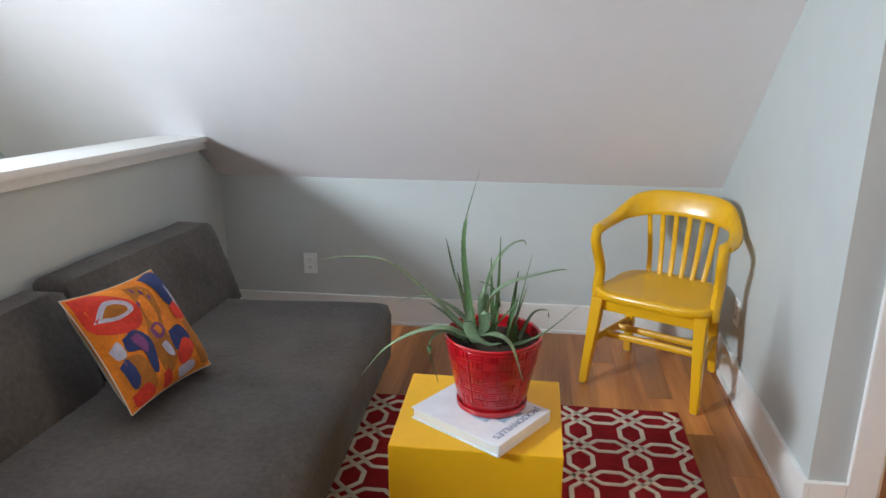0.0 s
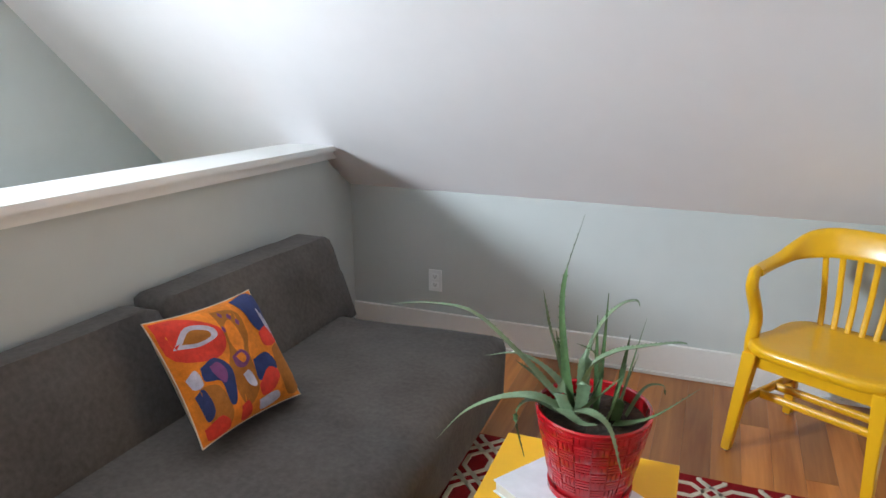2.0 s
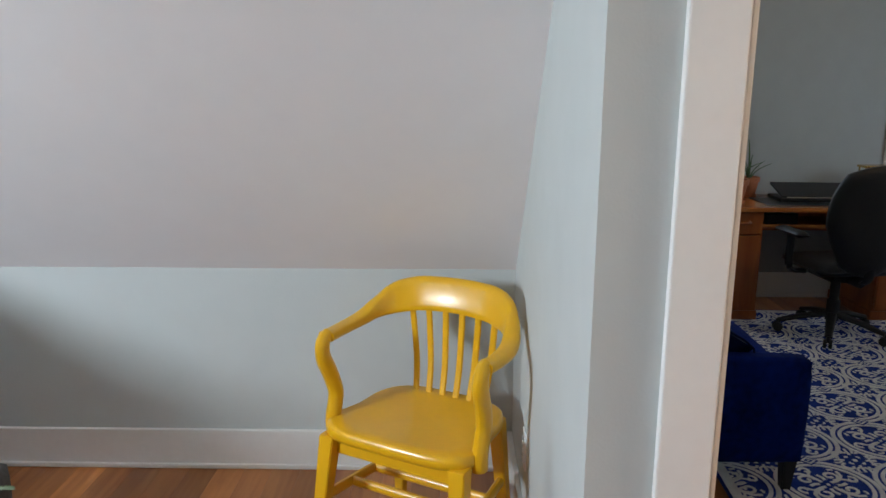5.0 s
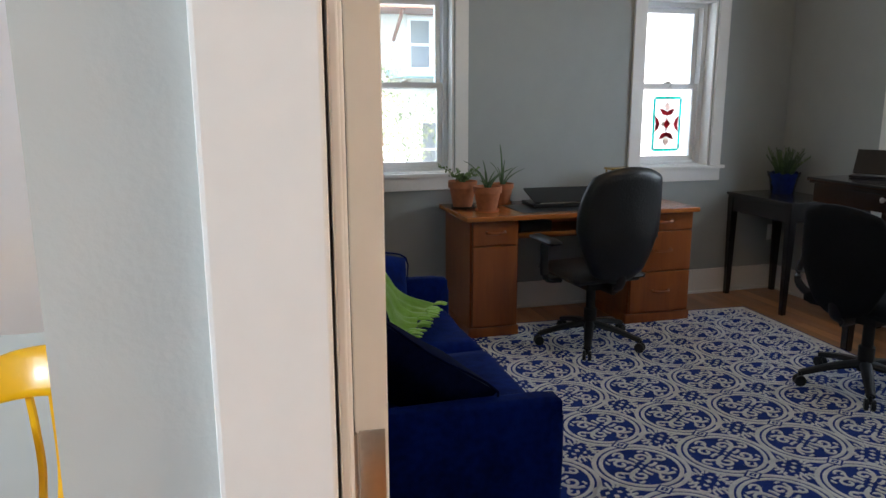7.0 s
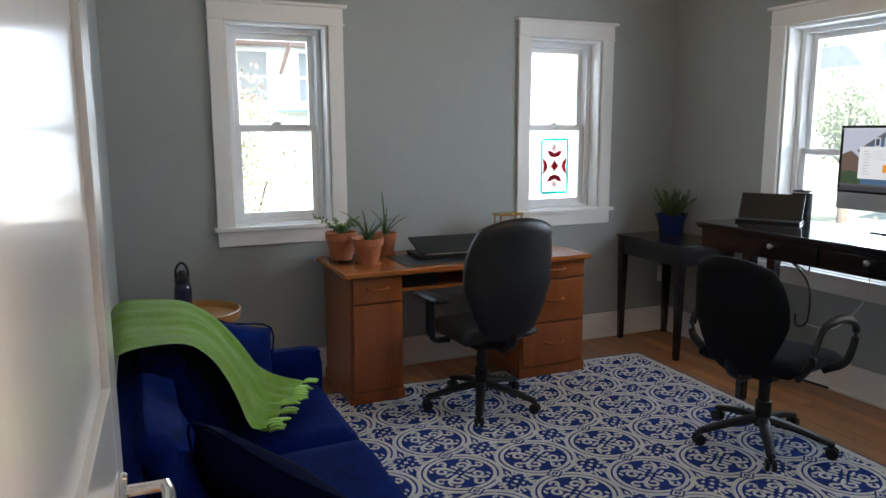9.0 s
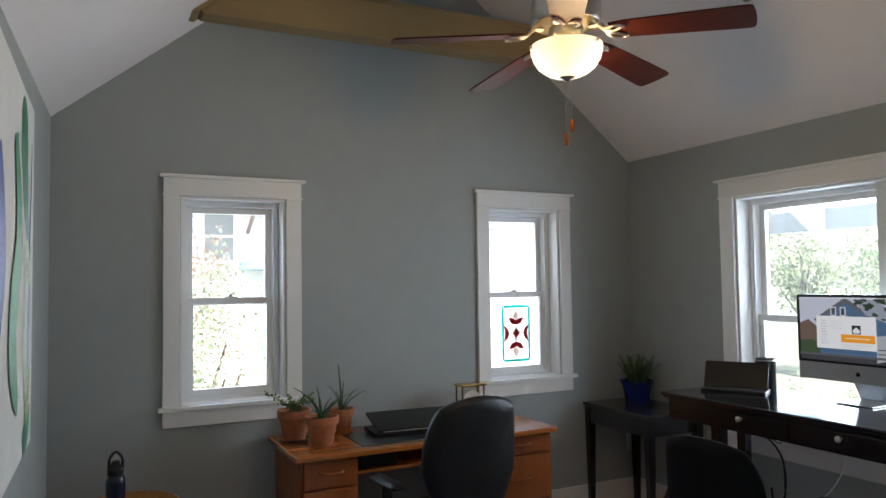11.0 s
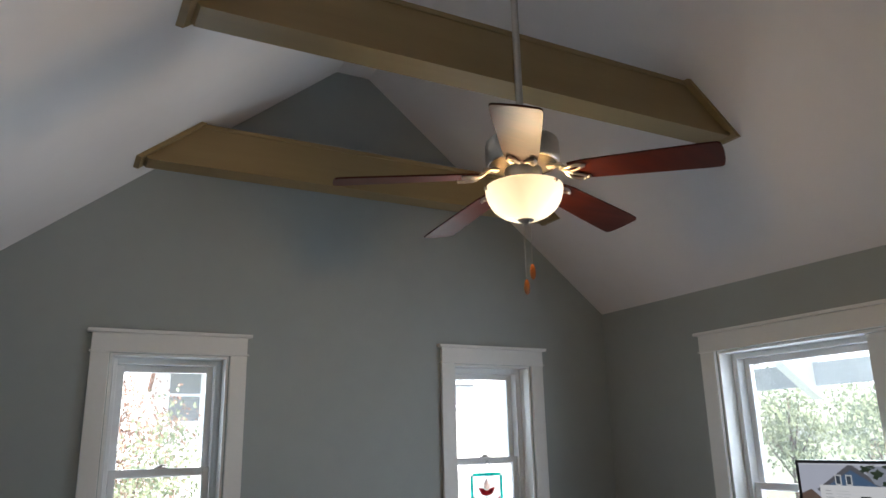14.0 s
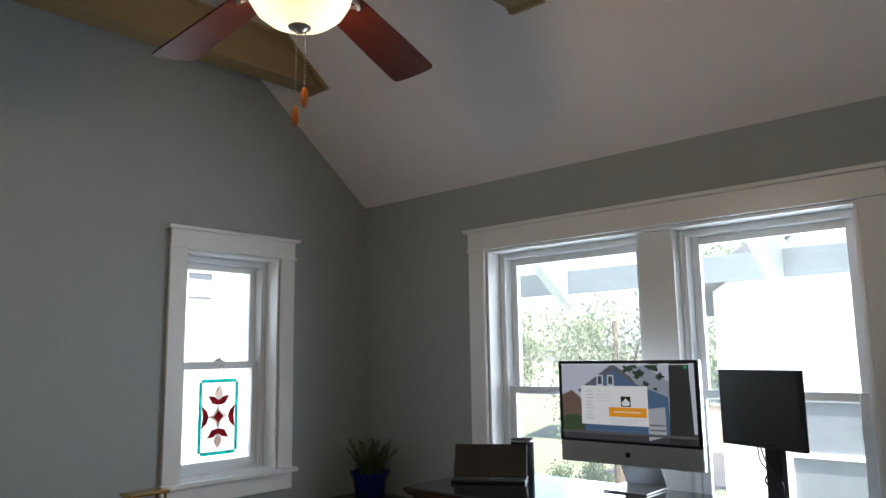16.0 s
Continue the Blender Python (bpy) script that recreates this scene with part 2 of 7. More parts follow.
def tube(bm, points, radius, seg=10, flat=1.0, up=(0, 0, 1)):
    """A rod along points; radius a number or one for each point; flat squeezes it."""
    pts = [Vector(p) for p in points]
    rings = []
    for i, p in enumerate(pts):
        d = (pts[min(i + 1, len(pts) - 1)] - pts[max(i - 1, 0)]).normalized()
        u = Vector(up)
        if abs(d.dot(u)) > 0.97:
            u = Vector((0, 1, 0)) if abs(d.y) < 0.9 else Vector((1, 0, 0))
        s = d.cross(u).normalized()
        w = s.cross(d).normalized()
        r = radius[i] if isinstance(radius, (list, tuple)) else radius
        rings.append([bm.verts.new(p + s * r * math.cos(2 * math.pi * k / seg) + w * r * flat * math.sin(2 * math.pi * k / seg)) for k in range(seg)])
    for a, b in zip(rings, rings[1:]):
        for k in range(seg):
            bm.faces.new((a[k], a[(k + 1) % seg], b[(k + 1) % seg], b[k]))
    bm.faces.new(rings[0][::-1])
    bm.faces.new(rings[-1])
    return [v for r in rings for v in r]


def curve(points, n=12):
    """Points along a smooth line through the given ones."""
    p = [Vector(q) for q in points]
    p = [2 * p[0] - p[1]] + p + [2 * p[-1] - p[-2]]
    out = []
    for i in range(1, len(p) - 2):
        for k in range(n):
            t = k / n
            out.append(0.5 * (2 * p[i] + (p[i + 1] - p[i - 1]) * t + (2 * p[i - 1] - 5 * p[i] + 4 * p[i + 1] - p[i + 2]) * t * t + (3 * p[i] - p[i - 1] - 3 * p[i + 1] + p[i + 2]) * t ** 3))
    out.append(p[-2])
    return out


def mesh_of(name, bm, mat, smooth=False, angle=35):
    bmesh.ops.recalc_face_normals(bm, faces=bm.faces)
    me = bpy.data.meshes.new(name)
    bm.to_mesh(me)
    bm.free()
    me.materials.append(mat)
    if smooth:
        me.shade_smooth()
        me.set_sharp_from_angle(angle=radians(angle))
    return me


def part(name, bm, mat, parent, label="", smooth=True, m=None, angle=35):
    ob = new(name, mesh_of(name, bm, mat, smooth, angle))
    if parent is not None:
        ob.parent = parent
    if m is not None:
        ob.matrix_basis = m
    if label:
        ob["label"] = label
    return ob


def thing(name, label, category, m=None, group=""):
    ob = new(name)
    ob.empty_display_size = 0.1
    if m is not None:
        ob.matrix_world = m
    return tagged(ob, label, category, group)


def structure(name, bm, mat, label, category):
    ob = part(name, bm, mat, None, smooth=False)
    return tagged(ob, label, category, "", "structure")


def panel(bm, us, zs, holes, place):
    """A wall with holes: a grid of cells, those in holes left out. place(u, z, side) gives a point of the near (0) or far (1) face."""
    def gone(i, j):
        if not (0 <= i < len(us) - 1 and 0 <= j < len(zs) - 1):
            return True
        u, z = (us[i] + us[i + 1]) / 2, (zs[j] + zs[j + 1]) / 2
        return any(a < u < b and c < z < d for a, b, c, d in holes)
    memo = {}
    def vert(i, j, k):
        if (i, j, k) not in memo:
            memo[i, j, k] = bm.verts.new(place(us[i], zs[j], k))
        return memo[i, j, k]
    for i in range(len(us) - 1):
        for j in range(len(zs) - 1):
            if gone(i, j):
                continue
            c = [(i, j), (i + 1, j), (i + 1, j + 1), (i, j + 1)]
            bm.faces.new([vert(*q, 0) for q in c])
            bm.faces.new([vert(*q, 1) for q in c[::-1]])
            for (a, b), (di, dj) in zip(zip(c, c[1:] + c[:1]), ((0, -1), (1, 0), (0, 1), (-1, 0))):
                if gone(i + di, j + dj):
                    bm.faces.new((vert(*a, 0), vert(*a, 1), vert(*b, 1), vert(*b, 0)))


# ---- plan ----
LEFT0, LEFT1, RIGHT, NORTH = 0.035, 0.172, 3.84, 4.52   # office walls: left one at the door and at the far end
DOOR_Y0, DOOR_Y1 = 0.655, 0.80
EAVE, RIDGE, RX0, RX1 = 2.41, 3.80, 1.90, 2.11
LOFT_R, LOFT_L, KNEE_Y, KNEE_Z, PITCH = -0.11, -2.65, 2.097, 0.793, 1.03
STAIR_L, BACK, LOFT_TOP = -3.8, -3.6, 2.62

bm = bmesh.new()
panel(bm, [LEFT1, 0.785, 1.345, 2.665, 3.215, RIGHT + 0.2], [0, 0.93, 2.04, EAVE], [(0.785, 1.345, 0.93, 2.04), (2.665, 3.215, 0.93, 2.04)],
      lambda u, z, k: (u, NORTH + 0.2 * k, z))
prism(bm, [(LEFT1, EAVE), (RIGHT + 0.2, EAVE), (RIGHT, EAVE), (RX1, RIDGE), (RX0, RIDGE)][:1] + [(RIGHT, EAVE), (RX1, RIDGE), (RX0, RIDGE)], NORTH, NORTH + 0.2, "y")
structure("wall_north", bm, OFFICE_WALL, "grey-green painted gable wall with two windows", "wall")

bm = bmesh.new()
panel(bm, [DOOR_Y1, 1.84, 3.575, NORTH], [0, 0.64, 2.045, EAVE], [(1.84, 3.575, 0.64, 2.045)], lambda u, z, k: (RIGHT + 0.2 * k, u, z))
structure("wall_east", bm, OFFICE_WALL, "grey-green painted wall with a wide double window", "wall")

bm = bmesh.new()
prism(bm, [(LOFT_R, DOOR_Y0), (LEFT0 - 0.008, DOOR_Y0), (LEFT0 - 0.004, DOOR_Y0 + 0.06), (LOFT_R + 0.06, DOOR_Y0 + 0.06), (LOFT_R + 0.06, NORTH + 0.2), (LOFT_R, NORTH + 0.2)], 0, EAVE)
structure("wall_loft_side", bm, WALL, "pale blue-green painted wall between loft and office", "wall")
bm = bmesh.new()
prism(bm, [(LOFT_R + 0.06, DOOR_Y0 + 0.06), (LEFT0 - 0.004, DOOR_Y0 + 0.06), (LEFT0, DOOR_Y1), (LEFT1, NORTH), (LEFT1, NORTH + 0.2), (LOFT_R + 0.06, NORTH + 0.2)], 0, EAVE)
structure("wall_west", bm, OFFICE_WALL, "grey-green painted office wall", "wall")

bm = bmesh.new()
panel(bm, [LEFT0 - 0.008, 0.098, 0.953, RIGHT + 0.2], [0, 2.03, EAVE], [(0.098, 0.953, 0, 2.03)], lambda u, z, k: (u, DOOR_Y0 + (DOOR_Y1 - DOOR_Y0) * k, z))
prism(bm, [(LOFT_R, EAVE), (RIGHT, EAVE), (RX1, RIDGE), (RX0, RIDGE)], DOOR_Y0, DOOR_Y1, "y")
structure("wall_south", bm, WALL, "painted wall with the office doorway", "wall")

bm = bmesh.new()
SL, SR = (RIDGE - EAVE) / (RX0 - LEFT1), (RIDGE - EAVE) / (RIGHT - RX1)
under = [(LEFT0 - 0.1, EAVE - SL * (LEFT1 - LEFT0 + 0.1)), (RX0, RIDGE), (RX1, RIDGE), (RIGHT + 0.1, EAVE - SR * 0.1)]
prism(bm, under + [(x, z + 0.15) for x, z in under[::-1]], DOOR_Y0, NORTH + 0.2, "y")
structure("ceiling_office", bm, CEIL, "white painted vaulted ceiling", "ceiling")

# loft
bm = bmesh.new()
panel(bm, [STAIR_L - 0.2, LOFT_R], [0, KNEE_Z + 0.1], [], lambda u, z, k: (u, KNEE_Y + 0.15 * k, z - (0.0 if z < 0.5 or k else 0.1)))
structure("wall_knee", bm, WALL, "low pale blue-green knee wall under the sloped ceiling", "wall")
top_y = KNEE_Y - (LOFT_TOP - KNEE_Z) / PITCH
bm = bmesh.new()
prism(bm, [(KNEE_Y + 0.15, KNEE_Z - 0.15 * PITCH), (top_y, LOFT_TOP), (BACK - 0.15, LOFT_TOP), (BACK - 0.15, LOFT_TOP + 0.15), (top_y + 0.06, LOFT_TOP + 0.15), (KNEE_Y + 0.15, KNEE_Z + 0.1)], STAIR_L - 0.2, LOFT_R, "x")
structure("ceiling_loft", bm, CEIL, "white painted sloped loft ceiling", "ceiling")
bm = bmesh.new()
prism(bm, [(LOFT_R, BACK - 0.15), (RIGHT + 0.2, BACK - 0.15), (RIGHT + 0.2, DOOR_Y0), (LOFT_R, DOOR_Y0)], LOFT_TOP, LOFT_TOP + 0.15)
structure("ceiling_landing", bm, CEIL, "white painted landing ceiling", "ceiling")
bm = bmesh.new()
prism(bm, [(LOFT_R, DOOR_Y0), (LOFT_R, NORTH), (LOFT_R + 0.1, NORTH), (LOFT_R + 0.1, DOOR_Y0)], EAVE, LOFT_TOP)
structure("wall_west_top", bm, WALL, "painted wall above the loft side", "wall")
bm = bmesh.new()
panel(bm, [BACK, -1.8, -0.6, KNEE_Y + 0.15], [-1.2, 1.4, 2.45, LOFT_TOP + 0.15], [(-1.8, -0.6, 1.4, 2.45)], lambda u, z, k: (STAIR_L - 0.15 * k, u, z))
structure("wall_stair", bm, WALL, "pale teal stairwell wall with a high window", "wall")
bm = bmesh.new()
panel(bm, [STAIR_L - 0.15, RIGHT + 0.2], [-1.2, LOFT_TOP], [], lambda u, z, k: (u, BACK - 0.15 * k, z))
structure("wall_back", bm, WALL, "plain painted wall behind the landing", "wall")
# unseen wall; its opening is added only to hold the warm fill lamp
bm = bmesh.new()
panel(bm, [BACK, -0.4, 0.5, DOOR_Y0], [0, 1.05, 1.95, LOFT_TOP], [(-0.4, 0.5, 1.05, 1.95)], lambda u, z, k: (2.6 + 0.15 * k, u, z))
structure("wall_landing", bm, WALL, "plain unseen landing wall with an added opening for the fill lamp", "wall")

# half wall beside the stair, its cap rising slightly
RISE = 0.067
def cap_z(y):
    return 1.025 + (1.886 - y) * RISE
bm = bmesh.new()
prism(bm, [(KNEE_Y, 0), (-2.4, 0), (-2.4, cap_z(-2.4) - 0.066), (1.87, cap_z(1.87) - 0.066), (KNEE_Y, KNEE_Z)], LOFT_L - 0.16, LOFT_L, "x")
structure("half_wall", bm, WALL, "olive-grey painted half wall beside the stair", "wall")

# floors
bm = bmesh.new()
box(bm, LOFT_L - 0.16, BACK, -0.12, 2.75, DOOR_Y0 - 0.001, -0.016)
box(bm, LOFT_L - 0.16, DOOR_Y0 - 0.001, -0.12, LOFT_R, KNEE_Y, -0.016)
structure("floor_loft", bm, FLOOR_WOOD, "subfloor under the hickory boards", "floor")
bm = bmesh.new()
box(bm, LEFT0 - 0.1, DOOR_Y0 + 0.001, -0.12, RIGHT, NORTH, -0.016)
structure("floor_office", bm, OFFICE_WOOD, "subfloor under the oak boards", "floor")
bm = bmesh.new()
box(bm, STAIR_L, BACK, -1.3, LOFT_L - 0.16, KNEE_Y, -1.2)
structure("floor_stair", bm, FLOOR_WOOD, "wooden floor down in the stairwell", "floor")


# ---- trim, windows, door, beams ----
def bars(name, boxes, mat, label, category, bevel=0.003):
    ob = None
    for b in boxes:
        bm = bmesh.new()
        box(bm, *b, bevel=bevel)
        if ob:
            part("board", bm, mat, ob, smooth=False)
        else:
            ob = structure(name, bm, mat, label, category)
    return ob


def baseboard(name, x0, y0, x1, y1, n, height=0.15):
    """A board along a wall from one point to another; n: the way it faces."""
    d = Vector((x1 - x0, y1 - y0, 0))
    turn = Matrix.Translation((x0, y0, 0)) @ Matrix.Rotation(math.atan2(d.y, d.x), 4, "Z")
    side = 1 if Vector((-d.y, d.x, 0)).dot(Vector((*n, 0))) > 0 else -1
    bm = bmesh.new()
    box(bm, 0, 0.0 if side > 0 else -0.018, 0.0, d.length, 0.018 if side > 0 else 0.0, height, 0.003, turn)
    box(bm, 0, 0.018 if side > 0 else -0.032, 0.0, d.length, 0.032 if side > 0 else -0.018, 0.018, 0.004, turn)
    return structure(name, bm, TRIM, "white painted wooden baseboard", "baseboard")


baseboard("baseboard_knee", LOFT_L, KNEE_Y, LOFT_R - 0.033, KNEE_Y, (0, -1), 0.155)
baseboard("baseboard_loft_side", LOFT_R, DOOR_Y0 - 0.018, LOFT_R, KNEE_Y, (-1, 0), 0.155)
baseboard("baseboard_door_left", LOFT_R, DOOR_Y0, 0.003, DOOR_Y0, (0, -1), 0.155)
baseboard("baseboard_north", LEFT1, NORTH, RIGHT - 0.033, NORTH, (0, -1), 0.175)
baseboard("baseboard_east", RIGHT, DOOR_Y1, RIGHT, NORTH, (-1, 0), 0.175)
baseboard("baseboard_west", LEFT0, 1.0, LEFT1, NORTH - 0.033, (1, 0), 0.175)

# cap of the half wall
bm = bmesh.new()
for lo, hi, a, b in ((-0.066, -0.026, LOFT_L - 0.18, LOFT_L + 0.02), (-0.026, 0.0, LOFT_L - 0.205, LOFT_L + 0.045)):
    y1 = 1.93 if lo < -0.05 else 1.885
    prism(bm, [(y1, cap_z(y1) + lo), (y1 - 0.0, cap_z(y1) + hi), (-2.4, cap_z(-2.4) + hi), (-2.4, cap_z(-2.4) + lo)], a, b, "x")
structure("half_wall_cap", bm, TRIM, "white painted wooden cap on the half wall", "trim")

# door casing on the loft side, jamb and stop, casing on the office side
bars("door_casing_loft", [(0.004, DOOR_Y0 - 0.018, 0, 0.096, DOOR_Y0, 2.04), (0.959, DOOR_Y0 - 0.02, 0, 1.051, DOOR_Y0, 2.04), (-0.02, DOOR_Y0 - 0.025, 2.04, 1.071, DOOR_Y0, 2.16)], TRIM, "white painted door casing", "trim", 0.004)
bars("door_jamb", [(0.1, DOOR_Y0 - 0.008, 0, 0.108, DOOR_Y1 + 0.003, 2.012), (0.935, DOOR_Y0 - 0.01, 0, 0.953, DOOR_Y1 + 0.005, 2.012), (0.1, DOOR_Y0 - 0.008, 2.012, 0.953, DOOR_Y1 + 0.005, 2.03),
                   (0.108, 0.705, 0, 0.1195, 0.755, 2.0), (0.923, 0.705, 0, 0.935, 0.755, 2.0)], TRIM, "white painted door jamb with stops", "trim", 0.002)
bars("door_casing_office", [(LEFT0 + 0.003, DOOR_Y1, 0, 0.095, DOOR_Y1 + 0.018, 2.04), (0.959, DOOR_Y1, 0, 1.051, DOOR_Y1 + 0.018, 2.04), (0.10, DOOR_Y1, 2.04, 1.071, DOOR_Y1 + 0.02, 2.15)], TRIM, "white painted door casing", "trim", 0.004)

# the door, swung open into the office
door = thing("door_1", "white painted panel door standing open with a chrome lever", "door", pose(0.134, 0.803, 0.012, 0, 0, 87.0))
door["kind"] = "structure"
W, T = 0.805, 0.036
bm = bmesh.new()
for a in ((0, 0, 0.105, 2.0), (W - 0.105, 0, W, 2.0), (0.105, 0, W - 0.105, 0.22), (0.105, 1.87, W - 0.105, 2.0), (0.105, 0.95, W - 0.105, 1.08)):
    box(bm, a[0], -T, a[1], a[2], 0, a[3], 0.002)
DOOR_PAINT = material("door_gloss_paint", (0.80, 0.79, 0.76), 0.16, scale=3, vary=0.015, bump=0.02, bump_scale=20, coat=0.3)
part("door_frame", bm, DOOR_PAINT, door, smooth=False)
for z0, z1 in ((0.22, 0.95), (1.08, 1.87)):
    bm = bmesh.new()
    box(bm, 0.105, -T + 0.011, z0, W - 0.105, -0.011, z1)
    part("door_panel", bm, DOOR_PAINT, door, smooth=False)
for z in (0.2, 0.98, 1.8):
    bm = bmesh.new()
    box(bm, -0.0025, -T + 0.004, z - 0.045, 0.0, -0.004, z + 0.045, 0.0008)
    lathe(bm, [(0.006, z - 0.045), (0.006, z + 0.045)], 10, Matrix.Translation((-0.006, 0.004, 0)))
    hinge = part("hinge", bm, NICKEL, door, "brushed nickel butt hinge")
for sgn in (1, -1):
    bm = bmesh.new()
    y0 = 0.0 if sgn > 0 else -T
    lathe(bm, [(0.0, 0), (0.028, 0.0), (0.03, 0.004), (0.026, 0.010), (0.0, 0.011)], 24, Matrix.Translation((W - 0.065, y0, 0.90)) @ Matrix.Rotation(radians(-90 * sgn), 4, "X"), close=False)
    tube(bm, [(W - 0.065, y0, 0.90), (W - 0.065, y0 + sgn * 0.062, 0.90)], 0.010, 12)
    tube(bm, curve([(W - 0.060, y0 + sgn * 0.062, 0.901), (W - 0.10, y0 + sgn * 0.068, 0.901), (W - 0.15, y0 + sgn * 0.064, 0.896), (W - 0.185, y0 + sgn * 0.056, 0.878)], 5), 0.010, 12, 0.75)
    part("lever_handle", bm, CHROME, door, "chrome lever handle")


def window(name, us, z0, z1, meet, place, flip, casing, label):
    """Double-hung sashes side by side in one opening. place(u, d, z): u along the wall, d outwards from the wall's face."""
    w = thing(name, label, "window")
    w["kind"] = "structure"
    def bx(bm, u0, d0, za, u1, d1, zb, bevel=0.0025):
        p, q = place(u0, d0, za), place(u1, d1, zb)
        box(bm, *[min(a, b) for a, b in zip(p, q)], *[max(a, b) for a, b in zip(p, q)], bevel=bevel)
    ua, ub = us[0][0], us[-1][1]
    # lining of the opening
    bm = bmesh.new()
    for a in ((ua, 0.0, z0, ua + 0.012, 0.125, z1), (ub - 0.012, 0.0, z0, ub, 0.125, z1), (ua + 0.012, 0, z1 - 0.012, ub - 0.012, 0.125, z1)):
        bx(bm, *a, bevel=0)
    part("window_lining", bm, TRIM, w, smooth=False)
    # casing: side boards, head with its cap and fillet, stool and apron
    cw, top = casing
    bm = bmesh.new()
    bx(bm, ua - cw, -0.02, z0, ua - 0.004, 0, z1 + 0.002)
    bx(bm, ub + 0.004, -0.02, z0, ub + cw, 0, z1 + 0.002)
    bx(bm, ua - cw, -0.024, z1 + 0.010, ub + cw, 0, top - 0.018)
    part("casing", bm, TRIM, w, smooth=False)
    bm = bmesh.new()
    bx(bm, ua - cw - 0.008, -0.028, z1 + 0.002, ub + cw + 0.008, 0, z1 + 0.010, 0.002)
    bx(bm, ua - cw - 0.022, -0.042, top - 0.018, ub + cw + 0.022, 0, top, 0.004)
    part("head_cap", bm, TRIM, w, smooth=False)
    bm = bmesh.new()
    bx(bm, ua - cw - 0.022, -0.045, z0 - 0.022, ub + cw + 0.022, 0.0, z0)
    bx(bm, ua, 0.0, z0 - 0.02, ub, 0.125, z0 + 0.004, 0)
    part("window_sill", bm, TRIM, w, smooth=False)
    bm = bmesh.new()
    bx(bm, ua - cw, -0.02, z0 - 0.108, ub + cw, 0, z0 - 0.022)
    part("apron", bm, TRIM, w, smooth=False)
    for u0, u1 in us:
        u0, u1 = (u0 + 0.012 if u0 == ua else u0), (u1 - 0.012 if u1 == ub else u1)
        bm = bmesh.new()
        zb, zt = z0 + 0.004, z1 - 0.012
        for a in ((u0, 0.10, zb, u0 + 0.032, 0.19, zt), (u1 - 0.032, 0.10, zb, u1, 0.19, zt), (u0 + 0.032, 0.10, zt - 0.03, u1 - 0.032, 0.19, zt), (u0 + 0.032, 0.10, zb, u1 - 0.032, 0.19, zb + 0.018)):
            bx(bm, *a)
        for s in (u0 + 0.010, u1 - 0.016):
            bx(bm, s, 0.094, zb, s + 0.006, 0.10, zt, 0.001)
        part("window_frame", bm, VINYL, w, smooth=False)
        for nm, lo, hi, d in (("upper_sash", meet - 0.02, zt - 0.03, 0.155), ("lower_sash", zb + 0.018, meet + 0.022, 0.118)):
            a0, a1 = u0 + 0.034, u1 - 0.034
            bm = bmesh.new()
            r = 0.034
            for a in ((a0, d, lo, a0 + r, d + 0.03, hi), (a1 - r, d, lo, a1, d + 0.03, hi), (a0 + r, d, lo, a1 - r, d + 0.03, lo + r + 0.006), (a0 + r, d, hi - r, a1 - r, d + 0.03, hi)):
                bx(bm, *a)
            sash = part(nm, bm, VINYL, w, smooth=False)
            bm = bmesh.new()
            bx(bm, a0 + r - 0.004, d + 0.013, lo + r, a1 - r + 0.004, d + 0.017, hi - r + 0.004, 0)
            pane = part("pane", bm, GLASS, sash, smooth=False)
            pane.visible_shadow = False
        bm = bmesh.new()
        um = (u0 + u1) / 2
        bx(bm, um - 0.03, 0.122, meet + 0.022, um + 0.03, 0.146, meet + 0.030, 0.002)
        bx(bm, um - 0.012, 0.124, meet + 0.030, um + 0.012, 0.144, meet + 0.040, 0.003)
        bx(bm, um - 0.004, 0.110, meet + 0.034, um + 0.034, 0.124, meet + 0.041, 0.002)
        part("sash_lock", bm, NICKEL, w, "small metal sash lock", smooth=False)
    for (_, a), (b, _) in zip(us, us[1:]):
        bm = bmesh.new()
        bx(bm, a, 0.04, z0 + 0.004, b, 0.19, z1 - 0.012)
        part("mullion", bm, TRIM, w, smooth=False)
    return w


north = lambda u, d, z: (u, NORTH + d, z)
east = lambda u, d, z: (RIGHT + d, u, z)
window("window_1", [(0.785, 1.345)], 0.93, 2.04, 1.47, north, 1, (0.088, 2.152), "white double-hung window with flat craftsman casing")
window("window_2", [(2.665, 3.215)], 0.93, 2.04, 1.47, north, 1, (0.088, 2.152), "white double-hung window with flat craftsman casing")
window("window_3", [(1.84, 2.57), (2.735, 3.575)], 0.655, 2.045, 1.32, east, 1, (0.105, 2.163), "wide white double window with two double-hung units")

# stair window, high in the stairwell wall
bars("window_stair_frame", [(STAIR_L - 0.10, -1.8, 1.4, STAIR_L - 0.05, -1.75, 2.45), (STAIR_L - 0.10, -0.65, 1.4, STAIR_L - 0.05, -0.6, 2.45), (STAIR_L - 0.10, -1.75, 2.40, STAIR_L - 0.05, -0.65, 2.45), (STAIR_L - 0.10, -1.75, 1.40, STAIR_L - 0.05, -0.65, 1.45)], VINYL, "white frame of the high stairwell window", "window")

